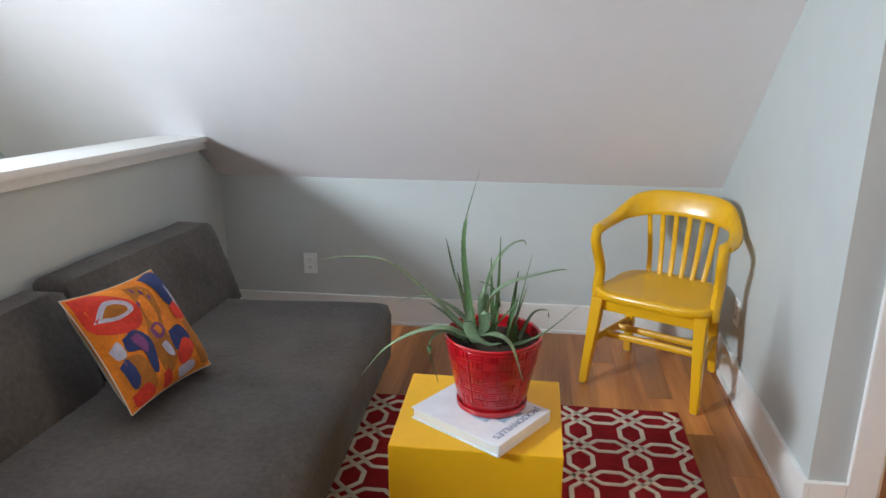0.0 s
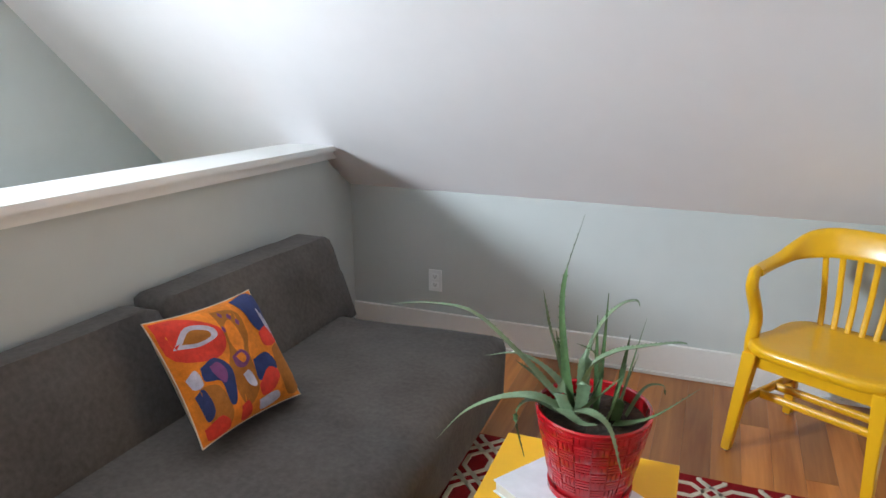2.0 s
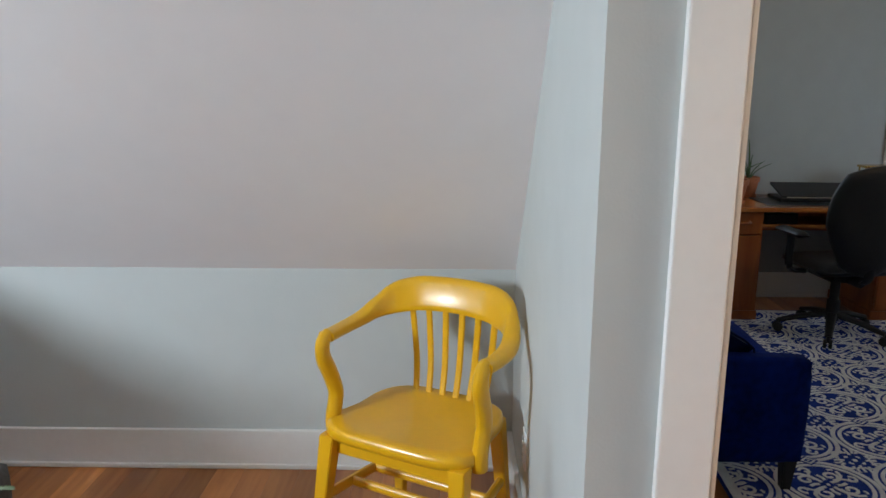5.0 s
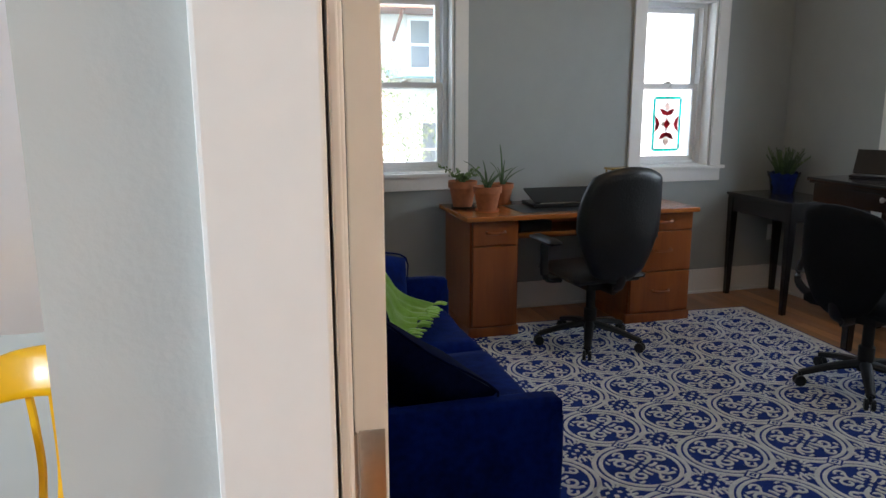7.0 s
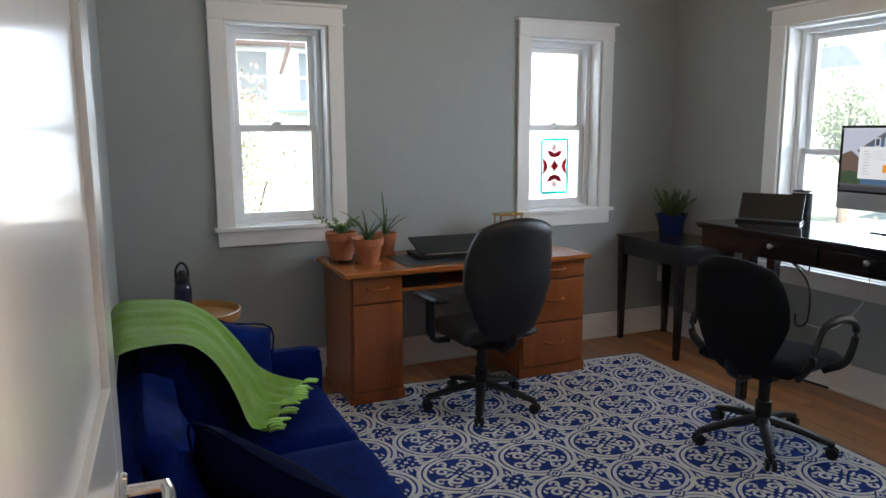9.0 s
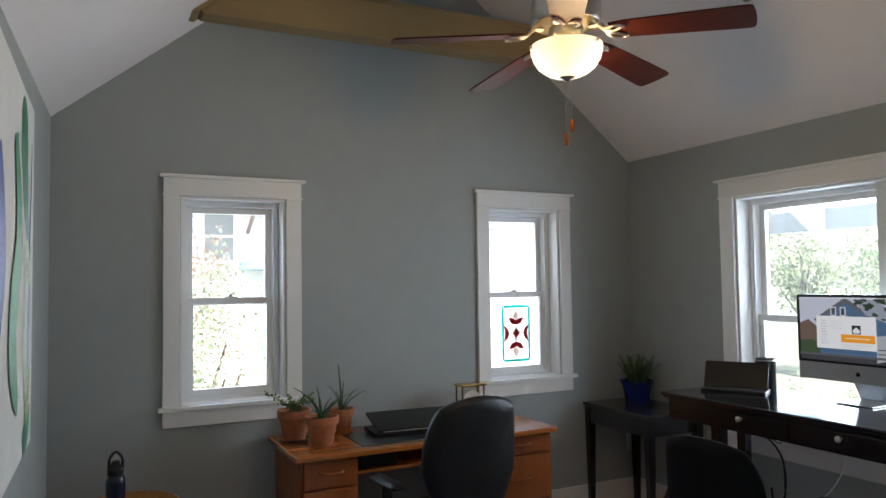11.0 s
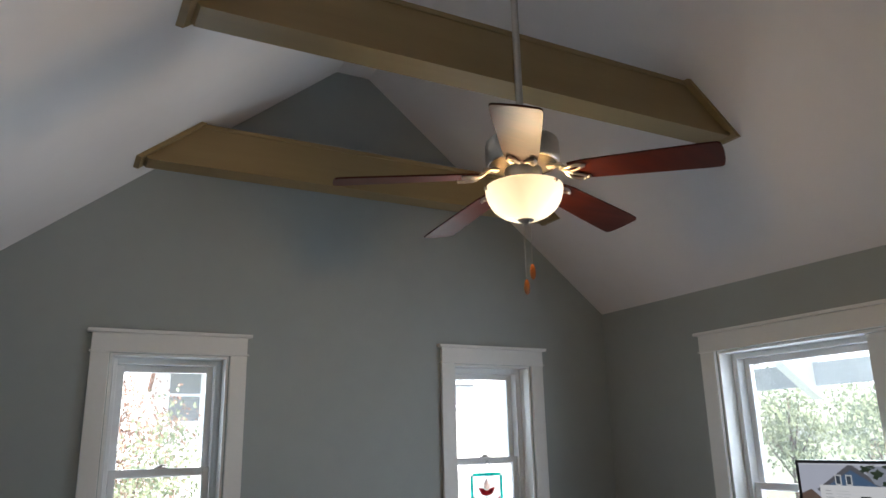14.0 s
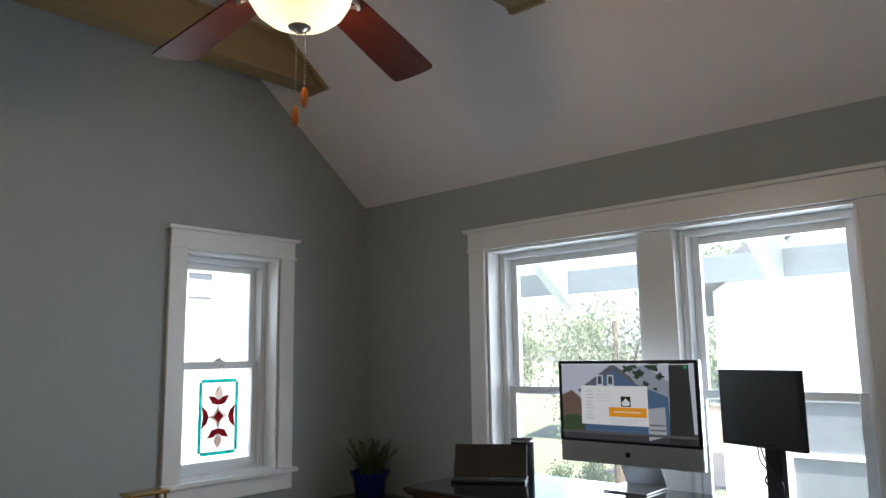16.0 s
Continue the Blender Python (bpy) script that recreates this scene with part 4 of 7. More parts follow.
LEAVES = [
    ([(-0.05, 0, 0), (-0.075, 0, 0.15), (-0.088, 0.01, 0.33), (-0.048, 0.02, 0.505)], 0.0115, 0),
    ([(-0.05, -0.01, 0.02), (-0.11, -0.02, 0.085), (-0.184, -0.02, 0.157), (-0.297, -0.02, 0.245), (-0.411, -0.02, 0.256), (-0.511, -0.02, 0.24)], 0.016, 1),
    ([(-0.05, -0.04, 0.03), (-0.13, -0.06, 0.07), (-0.218, -0.07, 0.055), (-0.302, -0.08, 0.005), (-0.372, -0.09, -0.08)], 0.019, 1),
    ([(-0.05, 0.02, 0.03), (-0.12, 0.04, 0.09), (-0.201, 0.05, 0.12), (-0.295, 0.06, 0.095)], 0.013, 1),
    ([(-0.07, -0.03, 0.02), (-0.14, -0.05, 0.055), (-0.177, -0.06, 0.01), (-0.15, -0.07, -0.094)], 0.012, 0),
    ([(-0.06, 0.02, 0.02), (-0.10, 0.03, 0.15), (-0.12, 0.03, 0.21), (-0.142, 0.04, 0.303)], 0.013, 0),
    ([(-0.06, 0.03, 0.02), (-0.09, 0.04, 0.12), (-0.11, 0.05, 0.20)], 0.012, 0),
    ([(0.0, 0.03, 0), (0.01, 0.03, 0.16), (0.013, 0.04, 0.314)], 0.007, 0),
    ([(-0.03, 0.02, 0.03), (-0.03, 0.03, 0.14), (0.0, 0.04, 0.235), (0.04, 0.05, 0.285), (0.075, 0.05, 0.30), (0.085, 0.05, 0.285)], 0.015, 1),
    ([(-0.03, -0.02, 0.03), (-0.01, -0.03, 0.15), (0.04, -0.03, 0.20), (0.10, -0.03, 0.223), (0.17, -0.03, 0.243), (0.20, -0.04, 0.249)], 0.016, 1),
    ([(0.05, 0.02, 0), (0.075, 0.03, 0.13), (0.103, 0.04, 0.264)], 0.008, 0),
    ([(0.05, 0.0, 0), (0.07, 0.0, 0.10), (0.095, 0.0, 0.19)], 0.011, 0),
    ([(0.05, -0.02, 0.01), (0.10, -0.03, 0.03), (0.154, -0.04, 0.07), (0.236, -0.05, 0.155)], 0.013, 0),
    ([(0.07, 0.03, 0), (0.11, 0.05, 0.08), (0.15, 0.06, 0.09), (0.158, 0.06, 0.065)], 0.008, 0),
    ([(-0.04, -0.06, 0.05), (0.01, -0.10, 0.075), (0.055, -0.12, 0.055), (0.09, -0.14, -0.04)], 0.016, 1),
    ([(-0.05, -0.05, 0.03), (-0.065, -0.08, 0.09), (-0.06, -0.085, 0.14)], 0.026, 1),
    ([(-0.03, -0.03, 0.03), (0.02, -0.06, 0.10), (0.07, -0.06, 0.16)], 0.015, 0),
    ([(-0.07, 0.0, 0.03), (-0.14, 0.0, 0.09), (-0.195, 0.0, 0.125)], 0.013, 0),
    ([(0.04, 0.05, 0), (0.055, 0.07, 0.12), (0.065, 0.08, 0.20)], 0.008, 0),
    ([(0.0, 0.05, 0), (-0.01, 0.07, 0.13), (-0.015, 0.08, 0.24)], 0.007, 0),
    ([(0.03, -0.01, 0), (0.055, -0.01, 0.09), (0.07, 0.0, 0.16)], 0.012, 0),
    ([(-0.02, 0.0, 0.02), (0.01, 0.0, 0.12), (-0.005, 0.01, 0.17), (-0.05, 0.01, 0.19)], 0.009, 0),
    ([(-0.08, -0.03, 0.03), (-0.06, -0.08, 0.06), (-0.01, -0.11, 0.05), (0.03, -0.12, 0.06)], 0.020, 1),
]
for pts, wd, pale in LEAVES:
    leaf(pts, wd, ALOE_PALE if pale else ALOE)

# yellow office armchair
chair = thing("armchair", "glossy yellow painted wooden bankers armchair in the corner", "chair", pose(-0.446, 1.603, 0, 0, 0, -27.2))
bm = bmesh.new()
# seat: rounded plank, slightly dished
out = []
for k in range(40):
    a = 2 * math.pi * k / 40
    c, s = math.cos(a), math.sin(a)
    ex = 0.42 if s < 0 else 0.6
    x = math.copysign(abs(c) ** ex, c) * (0.262 if s < 0 else 0.235)
    y = math.copysign(abs(s) ** ex, s) * 0.215 + 0.03
    out.append((x, y))
rings = []
for sc, z in ((0.90, 0.398), (0.985, 0.404), (1.0, 0.418), (0.99, 0.434), (0.95, 0.439), (0.75, 0.432), (0.45, 0.427), (0.15, 0.426)):
    rings.append([bm.verts.new((x * sc, (y - 0.03) * sc + 0.03, z - (0.004 if z < 0.42 else 0) + (0.005 * (1 - abs(x) / 0.26) if sc == 0.45 else 0))) for x, y in out])
for a, b in zip(rings, rings[1:]):
    for k in range(40):
        bm.faces.new((a[k], a[(k + 1) % 40], b[(k + 1) % 40], b[k]))
bm.faces.new(rings[0][::-1])
bm.faces.new(rings[-1])
part("seat", bm, YELLOW, chair, angle=60)


def tapered(bm, p0, p1, a, b):
    """A square rod from p0 to p1 with half-widths a and b."""
    p0, p1 = Vector(p0), Vector(p1)
    q = []
    for p, h in ((p0, a), (p1, b)):
        q.append([bm.verts.new(p + Vector((dx * h, dy * h, 0))) for dx, dy in ((-1, -1), (1, -1), (1, 1), (-1, 1))])
    bm.faces.new(q[0][::-1])
    bm.faces.new(q[1])
    for k in range(4):
        bm.faces.new((q[0][k], q[0][(k + 1) % 4], q[1][(k + 1) % 4], q[1][k]))
    bmesh.ops.bevel(bm, geom=list(bm.edges), offset=0.003, segments=2, affect="EDGES")


for sx in (-1, 1):
    bm = bmesh.new()
    tapered(bm, (sx * 0.248, -0.205, 0.006), (sx * 0.222, -0.145, 0.405), 0.0165, 0.026)
    part("leg", bm, YELLOW, chair, smooth=False)
    bm = bmesh.new()
    tapered(bm, (sx * 0.205, 0.232, 0.006), (sx * 0.185, 0.19, 0.405), 0.0165, 0.023)
    part("leg", bm, YELLOW, chair, smooth=False)
    for y, x in ((-0.205, 0.248), (0.232, 0.205)):
        bm = bmesh.new()
        lathe(bm, [(0.011, 0), (0.012, 0.006)], 12, Matrix.Translation((sx * x, y, 0)))
        part("glide", bm, NICKEL, chair, "small metal glide")
    bm = bmesh.new()
    tube(bm, [(sx * 0.236, -0.175, 0.20), (sx * 0.197, 0.21, 0.18)], 0.014, 10, 1.3)
    part("stretcher", bm, YELLOW, chair)
for y, hz in ((-0.04, 0.192), (0.075, 0.186)):
    bm = bmesh.new()
    tube(bm, [(-0.22, y, hz), (0.22, y, hz)], 0.013, 10, 1.3)
    part("stretcher", bm, YELLOW, chair)
for x0, y0, x1, y1 in ((-0.205, -0.135, 0.205, -0.135), (-0.20, -0.12, -0.175, 0.18), (0.20, -0.12, 0.175, 0.18)):
    bm = bmesh.new()
    d = Vector((x1 - x0, y1 - y0, 0))
    box(bm, 0, -0.011, 0.345, d.length, 0.011, 0.402, 0.002, Matrix.Translation((x0, y0, 0)) @ Matrix.Rotation(math.atan2(d.y, d.x), 4, "Z"))
    part("apron", bm, YELLOW, chair, smooth=False)
# bow: arms and crest in one sweep
half_path = [(-0.268, -0.092, 0.692, 0.032), (-0.274, -0.03, 0.690, 0.032), (-0.274, 0.04, 0.692, 0.034), (-0.264, 0.10, 0.701, 0.042), (-0.243, 0.155, 0.724, 0.066), (-0.203, 0.205, 0.750, 0.098), (-0.14, 0.240, 0.764, 0.108), (-0.07, 0.253, 0.769, 0.108), (0, 0.257, 0.770, 0.108)]
full = half_path + [(-x, y, z, h) for x, y, z, h in half_path[-2::-1]]
cen = curve([(x, y, z) for x, y, z, h in full], 5)
hs = [p.x for p in curve([(h, 0, 0) for x, y, z, h in full], 5)]
bm = bmesh.new()
rings = []
for i, p in enumerate(cen):
    d = cen[min(i + 1, len(cen) - 1)] - cen[max(i - 1, 0)]
    d.z = 0
    d.normalize()
    s = Vector((d.y, -d.x, 0))
    h = hs[i] / 2
    wd = 0.027 if hs[i] < 0.05 else 0.027 - 0.012 * min(1, (hs[i] - 0.05) / 0.05)
    lean = 0.02 * min(1, max(0, (hs[i] - 0.05) / 0.06))
    ring = []
    for k in range(14):
        a = 2 * math.pi * k / 14
        u, v = math.copysign(abs(math.cos(a)) ** 0.6, math.cos(a)), math.copysign(abs(math.sin(a)) ** 0.6, math.sin(a))
        ring.append(bm.verts.new(p + s * (wd * u - lean * v) + Vector((0, 0, h * v))))
    rings.append(ring)
for a, b in zip(rings, rings[1:]):
    for k in range(14):
        bm.faces.new((a[k], a[(k + 1) % 14], b[(k + 1) % 14], b[k]))
bm.faces.new(rings[0][::-1])
bm.faces.new(rings[-1])
part("bow_back", bm, YELLOW, chair, angle=60)
for sx in (-1, 1):
    bm = bmesh.new()
    line = curve([(sx * 0.268, -0.080, 0.697), (sx * 0.268, -0.108, 0.680), (sx * 0.267, -0.112, 0.635), (sx * 0.262, -0.080, 0.56), (sx * 0.257, -0.066, 0.50), (sx * 0.256, -0.085, 0.43), (sx * 0.256, -0.085, 0.38)], 5)
    tube(bm, line, [0.019 + 0.004 * min(1, i / 12) for i in range(len(line))], 12, 1.2, up=(0, 1, 0))
    part("arm_support", bm, YELLOW, chair)
for k in range(6):
    u = (k - 2.5) / 2.5
    bm = bmesh.new()
    line = curve([(u * 0.125, 0.208, 0.425), (u * 0.135, 0.232, 0.53), (u * 0.146, 0.243 - 0.006 * abs(u), 0.64), (u * 0.155, 0.250 - 0.014 * abs(u), 0.74)], 4)
    tube(bm, line, 0.012, 8, 0.55, up=(0, 1, 0))
    part("slat", bm, YELLOW, chair)

# outlets
def outlet(m):
    t = thing("wall_outlet", "white duplex outlet plate on the painted wall", "outlet", m, "wall outlets")
    bm = bmesh.new()
    box(bm, -0.036, -0.006, -0.058, 0.036, 0.0, 0.058, 0.002)
    part("plate", bm, VINYL, t, smooth=False)
    for z in (-0.022, 0.022):
        bm = bmesh.new()
        box(bm, -0.017, -0.009, z - 0.014, 0.017, -0.006, z + 0.014, 0.004)
        rec = part("receptacle", bm, VINYL, t)
        bm = bmesh.new()
        for x in (-0.007, 0.005):
            box(bm, x, -0.0095, z - 0.002, x + 0.002, -0.0089, z + 0.007)
        box(bm, -0.002, -0.0095, z - 0.010, 0.002, -0.0089, z - 0.006)
        part("slot", bm, BLACK_PLASTIC, rec, smooth=False)


outlet(pose(-2.185, KNEE_Y, 0.325))
outlet(pose(LOFT_R, 1.60, 0.345, 0, 0, -90))

# red trellis rug
def ribbon(bm, pts, w, z, closed=False, thick=0.003):
    """A flat raised band along points in the plan."""
    n = len(pts)
    P = [Vector((p[0], p[1])) for p in pts]
    ring = []
    for i, p in enumerate(P):
        a = P[(i - 1) % n] if closed or i else p
        b = P[(i + 1) % n] if closed or i < n - 1 else p
        d = (b - a)
        d = d.normalized() if d.length > 1e-9 else Vector((1, 0))
        s = Vector((-d.y, d.x)) * (w / 2)
        ring.append([bm.verts.new((p.x + s.x, p.y + s.y, z)), bm.verts.new((p.x + s.x * 0.75, p.y + s.y * 0.75, z + thick)), bm.verts.new((p.x - s.x * 0.75, p.y - s.y * 0.75, z + thick)), bm.verts.new((p.x - s.x, p.y - s.y, z))])
    for i in range(n if closed else n - 1):
        a, b = ring[i], ring[(i + 1) % n]
        for k in range(3):
            bm.faces.new((a[k], b[k], b[k + 1], a[k + 1]))


rug = thing("red_rug", "dark red wool rug with a cream trellis pattern", "rug")
RX_0, RX_1, RY_0, RY_1 = -1.72, -0.385, -0.75, 1.298
bm = bmesh.new()
box(bm, RX_0, RY_0, 0.0, RX_1, RY_1, 0.010, 0.003)
part("rug_body", bm, RUG_RED, rug, smooth=False)
bm = bmesh.new()
S = 0.205
def clip_ribbon(bm, pts, w, closed):
    m = 0.006
    inside = [RX_0 + m < x < RX_1 - m and RY_0 + m < y < RY_1 - m for x, y in pts]
    if all(inside):
        ribbon(bm, pts, w, 0.0102, closed)
        return
    run = []
    for i in range(len(pts) + (1 if closed else 0)):
        k = i % len(pts)
        if inside[k]:
            run.append(pts[k])
        else:
            if len(run) > 1:
                ribbon(bm, run, w, 0.0102)
            run = []
    if len(run) > 1:
        ribbon(bm, run, w, 0.0102)
def dense(pts, n=6):
    out = []
    for (ax, ay), (bx_, by) in zip(pts, pts[1:] + pts[:1]):
        out += [(ax + (bx_ - ax) * k / n, ay + (by - ay) * k / n) for k in range(n)]
    return out
for i in range(-7, 3):
    for j in range(-11, 3):
        nx, ny = -0.60 + i * S, 1.205 + j * S
        clip_ribbon(bm, dense([(nx + 0.032, ny), (nx, ny + 0.032), (nx - 0.032, ny), (nx, ny - 0.032)]), 0.019, True)
        mx_, my_ = nx + S / 2, ny
        clip_ribbon(bm, dense([(mx_ - 0.075, my_), (mx_ - 0.036, my_ + 0.036), (mx_ + 0.036, my_ + 0.036), (mx_ + 0.075, my_), (mx_ + 0.036, my_ - 0.036), (mx_ - 0.036, my_ - 0.036)]), 0.019, True)
        mx_, my_ = nx, ny + S / 2
        clip_ribbon(bm, dense([(mx_, my_ - 0.075), (mx_ + 0.043, my_ - 0.032), (mx_ + 0.043, my_ + 0.032), (mx_, my_ + 0.075), (mx_ - 0.043, my_ + 0.032), (mx_ - 0.043, my_ - 0.032)]), 0.019, True)
part("trellis_pattern", bm, RUG_WHITE, rug, "cream wool trellis lines", smooth=False)


# ---- the office ----
# love seat
couch = thing("love_seat", "navy blue velvet love seat against the wall", "sofa")
def cushion_block(name, pts, rad, puff, seed, mat=VELVET, nx=12, ny=14):
    return part(name, soft_block(nx, ny, corners(pts), rad, puff, seed), mat, couch, angle=60)


def cuboid(x0, y0, z0, x1, y1, z1):
    return [(x0, y0, z0), (x1, y0, z0), (x1, y1, z0), (x0, y1, z0), (x0, y0, z1), (x1, y0, z1), (x1, y1, z1), (x0, y1, z1)]


cushion_block("base", cuboid(0.20, 1.93, 0.13, 0.91, 3.33, 0.29), 0.03, 0.004, 1)
cushion_block("armrest", cuboid(0.16, 1.895, 0.13, 0.915, 1.995, 0.53), 0.025, 0.004, 2)
cushion_block("armrest", cuboid(0.18, 3.265, 0.13, 0.955, 3.365, 0.56), 0.025, 0.004, 3)
cushion_block("back_frame", [(0.155, 1.93, 0.13), (0.33, 1.93, 0.13), (0.33, 3.33, 0.13), (0.18, 3.33, 0.13), (0.155, 1.93, 0.72), (0.25, 1.93, 0.72), (0.26, 3.33, 0.72), (0.18, 3.33, 0.72)], 0.03, 0.005, 4)
for y0, y1, sd in ((2.0, 2.655, 5), (2.665, 3.26, 6)):
    cushion_block("seat_cushion", cuboid(0.30, y0, 0.285, 0.945, y1, 0.435), 0.05, 0.014, sd)
    f = 0.06 if sd == 5 else 0.0
    cushion_block("back_cushion", [(0.28, y0, 0.42), (0.55 - f * 1.8, y0, 0.42), (0.55 - f * 1.8, y1, 0.42), (0.28, y1, 0.42), (0.21, y0 + 0.02, 0.79), (0.40 - f * 1.6, y0 + 0.02, 0.77), (0.40 - f * 1.6, y1 - 0.02, 0.77), (0.21, y1 - 0.02, 0.79)], 0.07, 0.025, sd + 9)
for x, y in ((0.88, 1.96), (0.24, 1.96), (0.90, 3.30), (0.24, 3.30)):
    bm = bmesh.new()
    tapered(bm, (x, y, 0.0), (x, y, 0.135), 0.016, 0.026)
    part("leg", bm, BLACK_PLASTIC, couch, smooth=False)
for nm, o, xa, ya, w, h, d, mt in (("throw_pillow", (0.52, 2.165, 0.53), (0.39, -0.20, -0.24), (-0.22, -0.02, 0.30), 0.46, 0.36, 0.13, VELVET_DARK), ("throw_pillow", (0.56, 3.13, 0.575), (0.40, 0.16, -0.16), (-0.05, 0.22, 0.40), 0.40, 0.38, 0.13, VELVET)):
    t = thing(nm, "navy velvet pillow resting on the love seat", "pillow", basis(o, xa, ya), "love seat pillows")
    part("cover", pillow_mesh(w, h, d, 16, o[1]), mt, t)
    bm = bmesh.new()
    a, b = w / 2, h / 2
    tube(bm, curve([(-a, -b, 0), (-a * 0.93, 0, 0), (-a, b, 0), (0, b * 0.93, 0), (a, b, 0), (a * 0.93, 0, 0), (a, -b, 0), (0, -b * 0.93, 0), (-a, -b, 0)], 4), 0.004, 6)
    part("seam", bm, mt, t)

# lime throw over the back of the love seat
throw = thing("throw_blanket", "lime green fleece throw with a knotted fringe over the love seat", "blanket")
prof = [(0.165, 0.70), (0.165, 0.77), (0.21, 0.815), (0.30, 0.82), (0.41, 0.805), (0.485, 0.75), (0.54, 0.67), (0.585, 0.59), (0.62, 0.525), (0.66, 0.487), (0.715, 0.468)]
line = curve([(x, 0, z) for x, z in prof], 5)
bm = bmesh.new()
grid, NW = [], 26
for i, p in enumerate(line):
    t = i / (len(line) - 1)
    yc = 2.94 - 0.06 * t
    hw = 0.39 - 0.20 * t
    row = []
    for k in range(NW + 1):
        u = k / NW * 2 - 1
        fold = 0.018 * math.sin(u * 9 + 1.5 * math.sin(t * 4)) * (0.35 + t) + 0.006 * math.sin(u * 23 + t * 5)
        slant = 0.10 * u * t * t
        row.append(bm.verts.new((p.x + slant + fold * 0.5, yc + u * hw, p.z + abs(fold) + 0.006 + noise.noise((t * 5, u * 3, 0)) * 0.008)))
    grid.append(row)
for a, b in zip(grid, grid[1:]):
    for k in range(NW):
        bm.faces.new((a[k], a[k + 1], b[k + 1], b[k]))
ends = [[v.co.copy() for v in grid[0]], [v.co.copy() for v in grid[-1]]]
bmesh.ops.solidify(bm, geom=list(bm.faces), thickness=0.005)
part("fleece", bm, GREEN_FLEECE, throw, angle=70)
for e, (row, dx, dz) in enumerate(((ends[0], -0.004, -0.045), (ends[1], 0.055, -0.004))):
    for k in range(NW + 1):
        p = row[k]
        bm = bmesh.new()
        j = random.uniform(-0.012, 0.012)
        tube(bm, curve([p, p + Vector((dx * 0.4, j * 0.4, dz * 0.4 + 0.006)), p + Vector((dx, j, dz + 0.002))], 3), [0.006, 0.008, 0.010, 0.009, 0.008, 0.009, 0.004], 7, 0.6)
        part("fringe_knot", bm, GREEN_FLEECE, throw)

# round tray table in the corner with a bottle
TRAY_WOOD = wood("honey_bamboo", (0.36, 0.17, 0.04), (0.50, 0.27, 0.08), 0.4, "X", 12)
tray_table = thing("round_side_table", "small round honey wood table with a raised rim", "side table", Matrix.Translation((0.50, 3.87, 0)))
bm = bmesh.new()
lathe(bm, [(0.0, 0.585), (0.195, 0.585), (0.205, 0.592), (0.212, 0.632), (0.204, 0.634), (0.196, 0.602), (0.0, 0.600)], 48, close=False)
part("tray_top", bm, TRAY_WOOD, tray_table)
for k in range(3):
    a = 2 * math.pi * k / 3 + 0.5
    bm = bmesh.new()
    tube(bm, [(0.10 * math.cos(a), 0.10 * math.sin(a), 0.586), (0.16 * math.cos(a), 0.16 * math.sin(a), 0.0)], 0.014, 10)
    part("leg", bm, TRAY_WOOD, tray_table)
SMOKE = material("smoky_blue_plastic", (0.018, 0.024, 0.05), 0.15, scale=5, vary=0.1, coat=0.3)
bottle = thing("water_bottle", "smoky blue plastic water bottle with a carry loop", "bottle", Matrix.Translation((0.455, 3.85, 0.602)))
bm = bmesh.new()
lathe(bm, [(0.0, 0), (0.036, 0.0), (0.039, 0.006), (0.039, 0.14), (0.036, 0.155), (0.031, 0.165), (0.0, 0.166)], 28, close=False)
part("bottle_body", bm, SMOKE, bottle)
bm = bmesh.new()
lathe(bm, [(0.0, 0.166), (0.033, 0.166), (0.033, 0.190), (0.024, 0.198), (0.014, 0.225), (0.0, 0.226)], 24, close=False)
part("lid", bm, BLACK_PLASTIC, bottle)
bm = bmesh.new()
tube(bm, curve([(-0.026, 0, 0.19), (-0.024, 0, 0.235), (0.0, 0, 0.262), (0.024, 0, 0.235), (0.026, 0, 0.19)], 6), 0.006, 8)
part("carry_loop", bm, SMOKE, bottle)

# pine desk
desk = thing("pine_desk", "orange pine pedestal desk with drawers under the windows", "desk")
DX0, DX1, DY0, DY1, DZ = 1.235, 2.735, 3.89, 4.485, 0.735
bm = bmesh.new()
box(bm, DX0, DY0, DZ - 0.028, DX1, DY1, DZ, 0.007)
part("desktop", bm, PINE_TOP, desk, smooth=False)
def pedestal(x0, x1, fronts):
    bm = bmesh.new()
    box(bm, x0, DY0 + 0.06, 0.07, x1, DY1 - 0.03, DZ - 0.028)
    box(bm, x0 - 0.008, DY0 + 0.048, 0.013, x1 + 0.008, DY1 - 0.02, 0.07, 0.004)
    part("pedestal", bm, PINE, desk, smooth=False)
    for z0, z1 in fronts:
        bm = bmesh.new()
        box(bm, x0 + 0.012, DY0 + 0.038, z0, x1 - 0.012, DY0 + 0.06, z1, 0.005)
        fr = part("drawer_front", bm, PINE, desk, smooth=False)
        if z1 - z0 < 0.4:
            bm = bmesh.new()
            xm, zm = (x0 + x1) / 2, (z0 + z1) / 2 + 0.01
            tube(bm, curve([(xm - 0.055, DY0 + 0.039, zm), (xm - 0.05, DY0 + 0.018, zm - 0.004), (xm, DY0 + 0.012, zm - 0.008), (xm + 0.05, DY0 + 0.018, zm - 0.004), (xm + 0.055, DY0 + 0.039, zm)], 4), 0.008, 8)
            part("pull", bm, PINE, fr, "wooden drawer pull")
pedestal(1.27, 1.565, [(0.565, 0.70), (0.085, 0.555)])
pedestal(2.29, 2.725, [(0.60, 0.70), (0.345, 0.59), (0.085, 0.335)])
bm = bmesh.new()
box(bm, 1.565, DY1 - 0.09, 0.50, 2.29, DY1 - 0.07, DZ - 0.028)
part("modesty_panel", bm, PINE, desk, smooth=False)
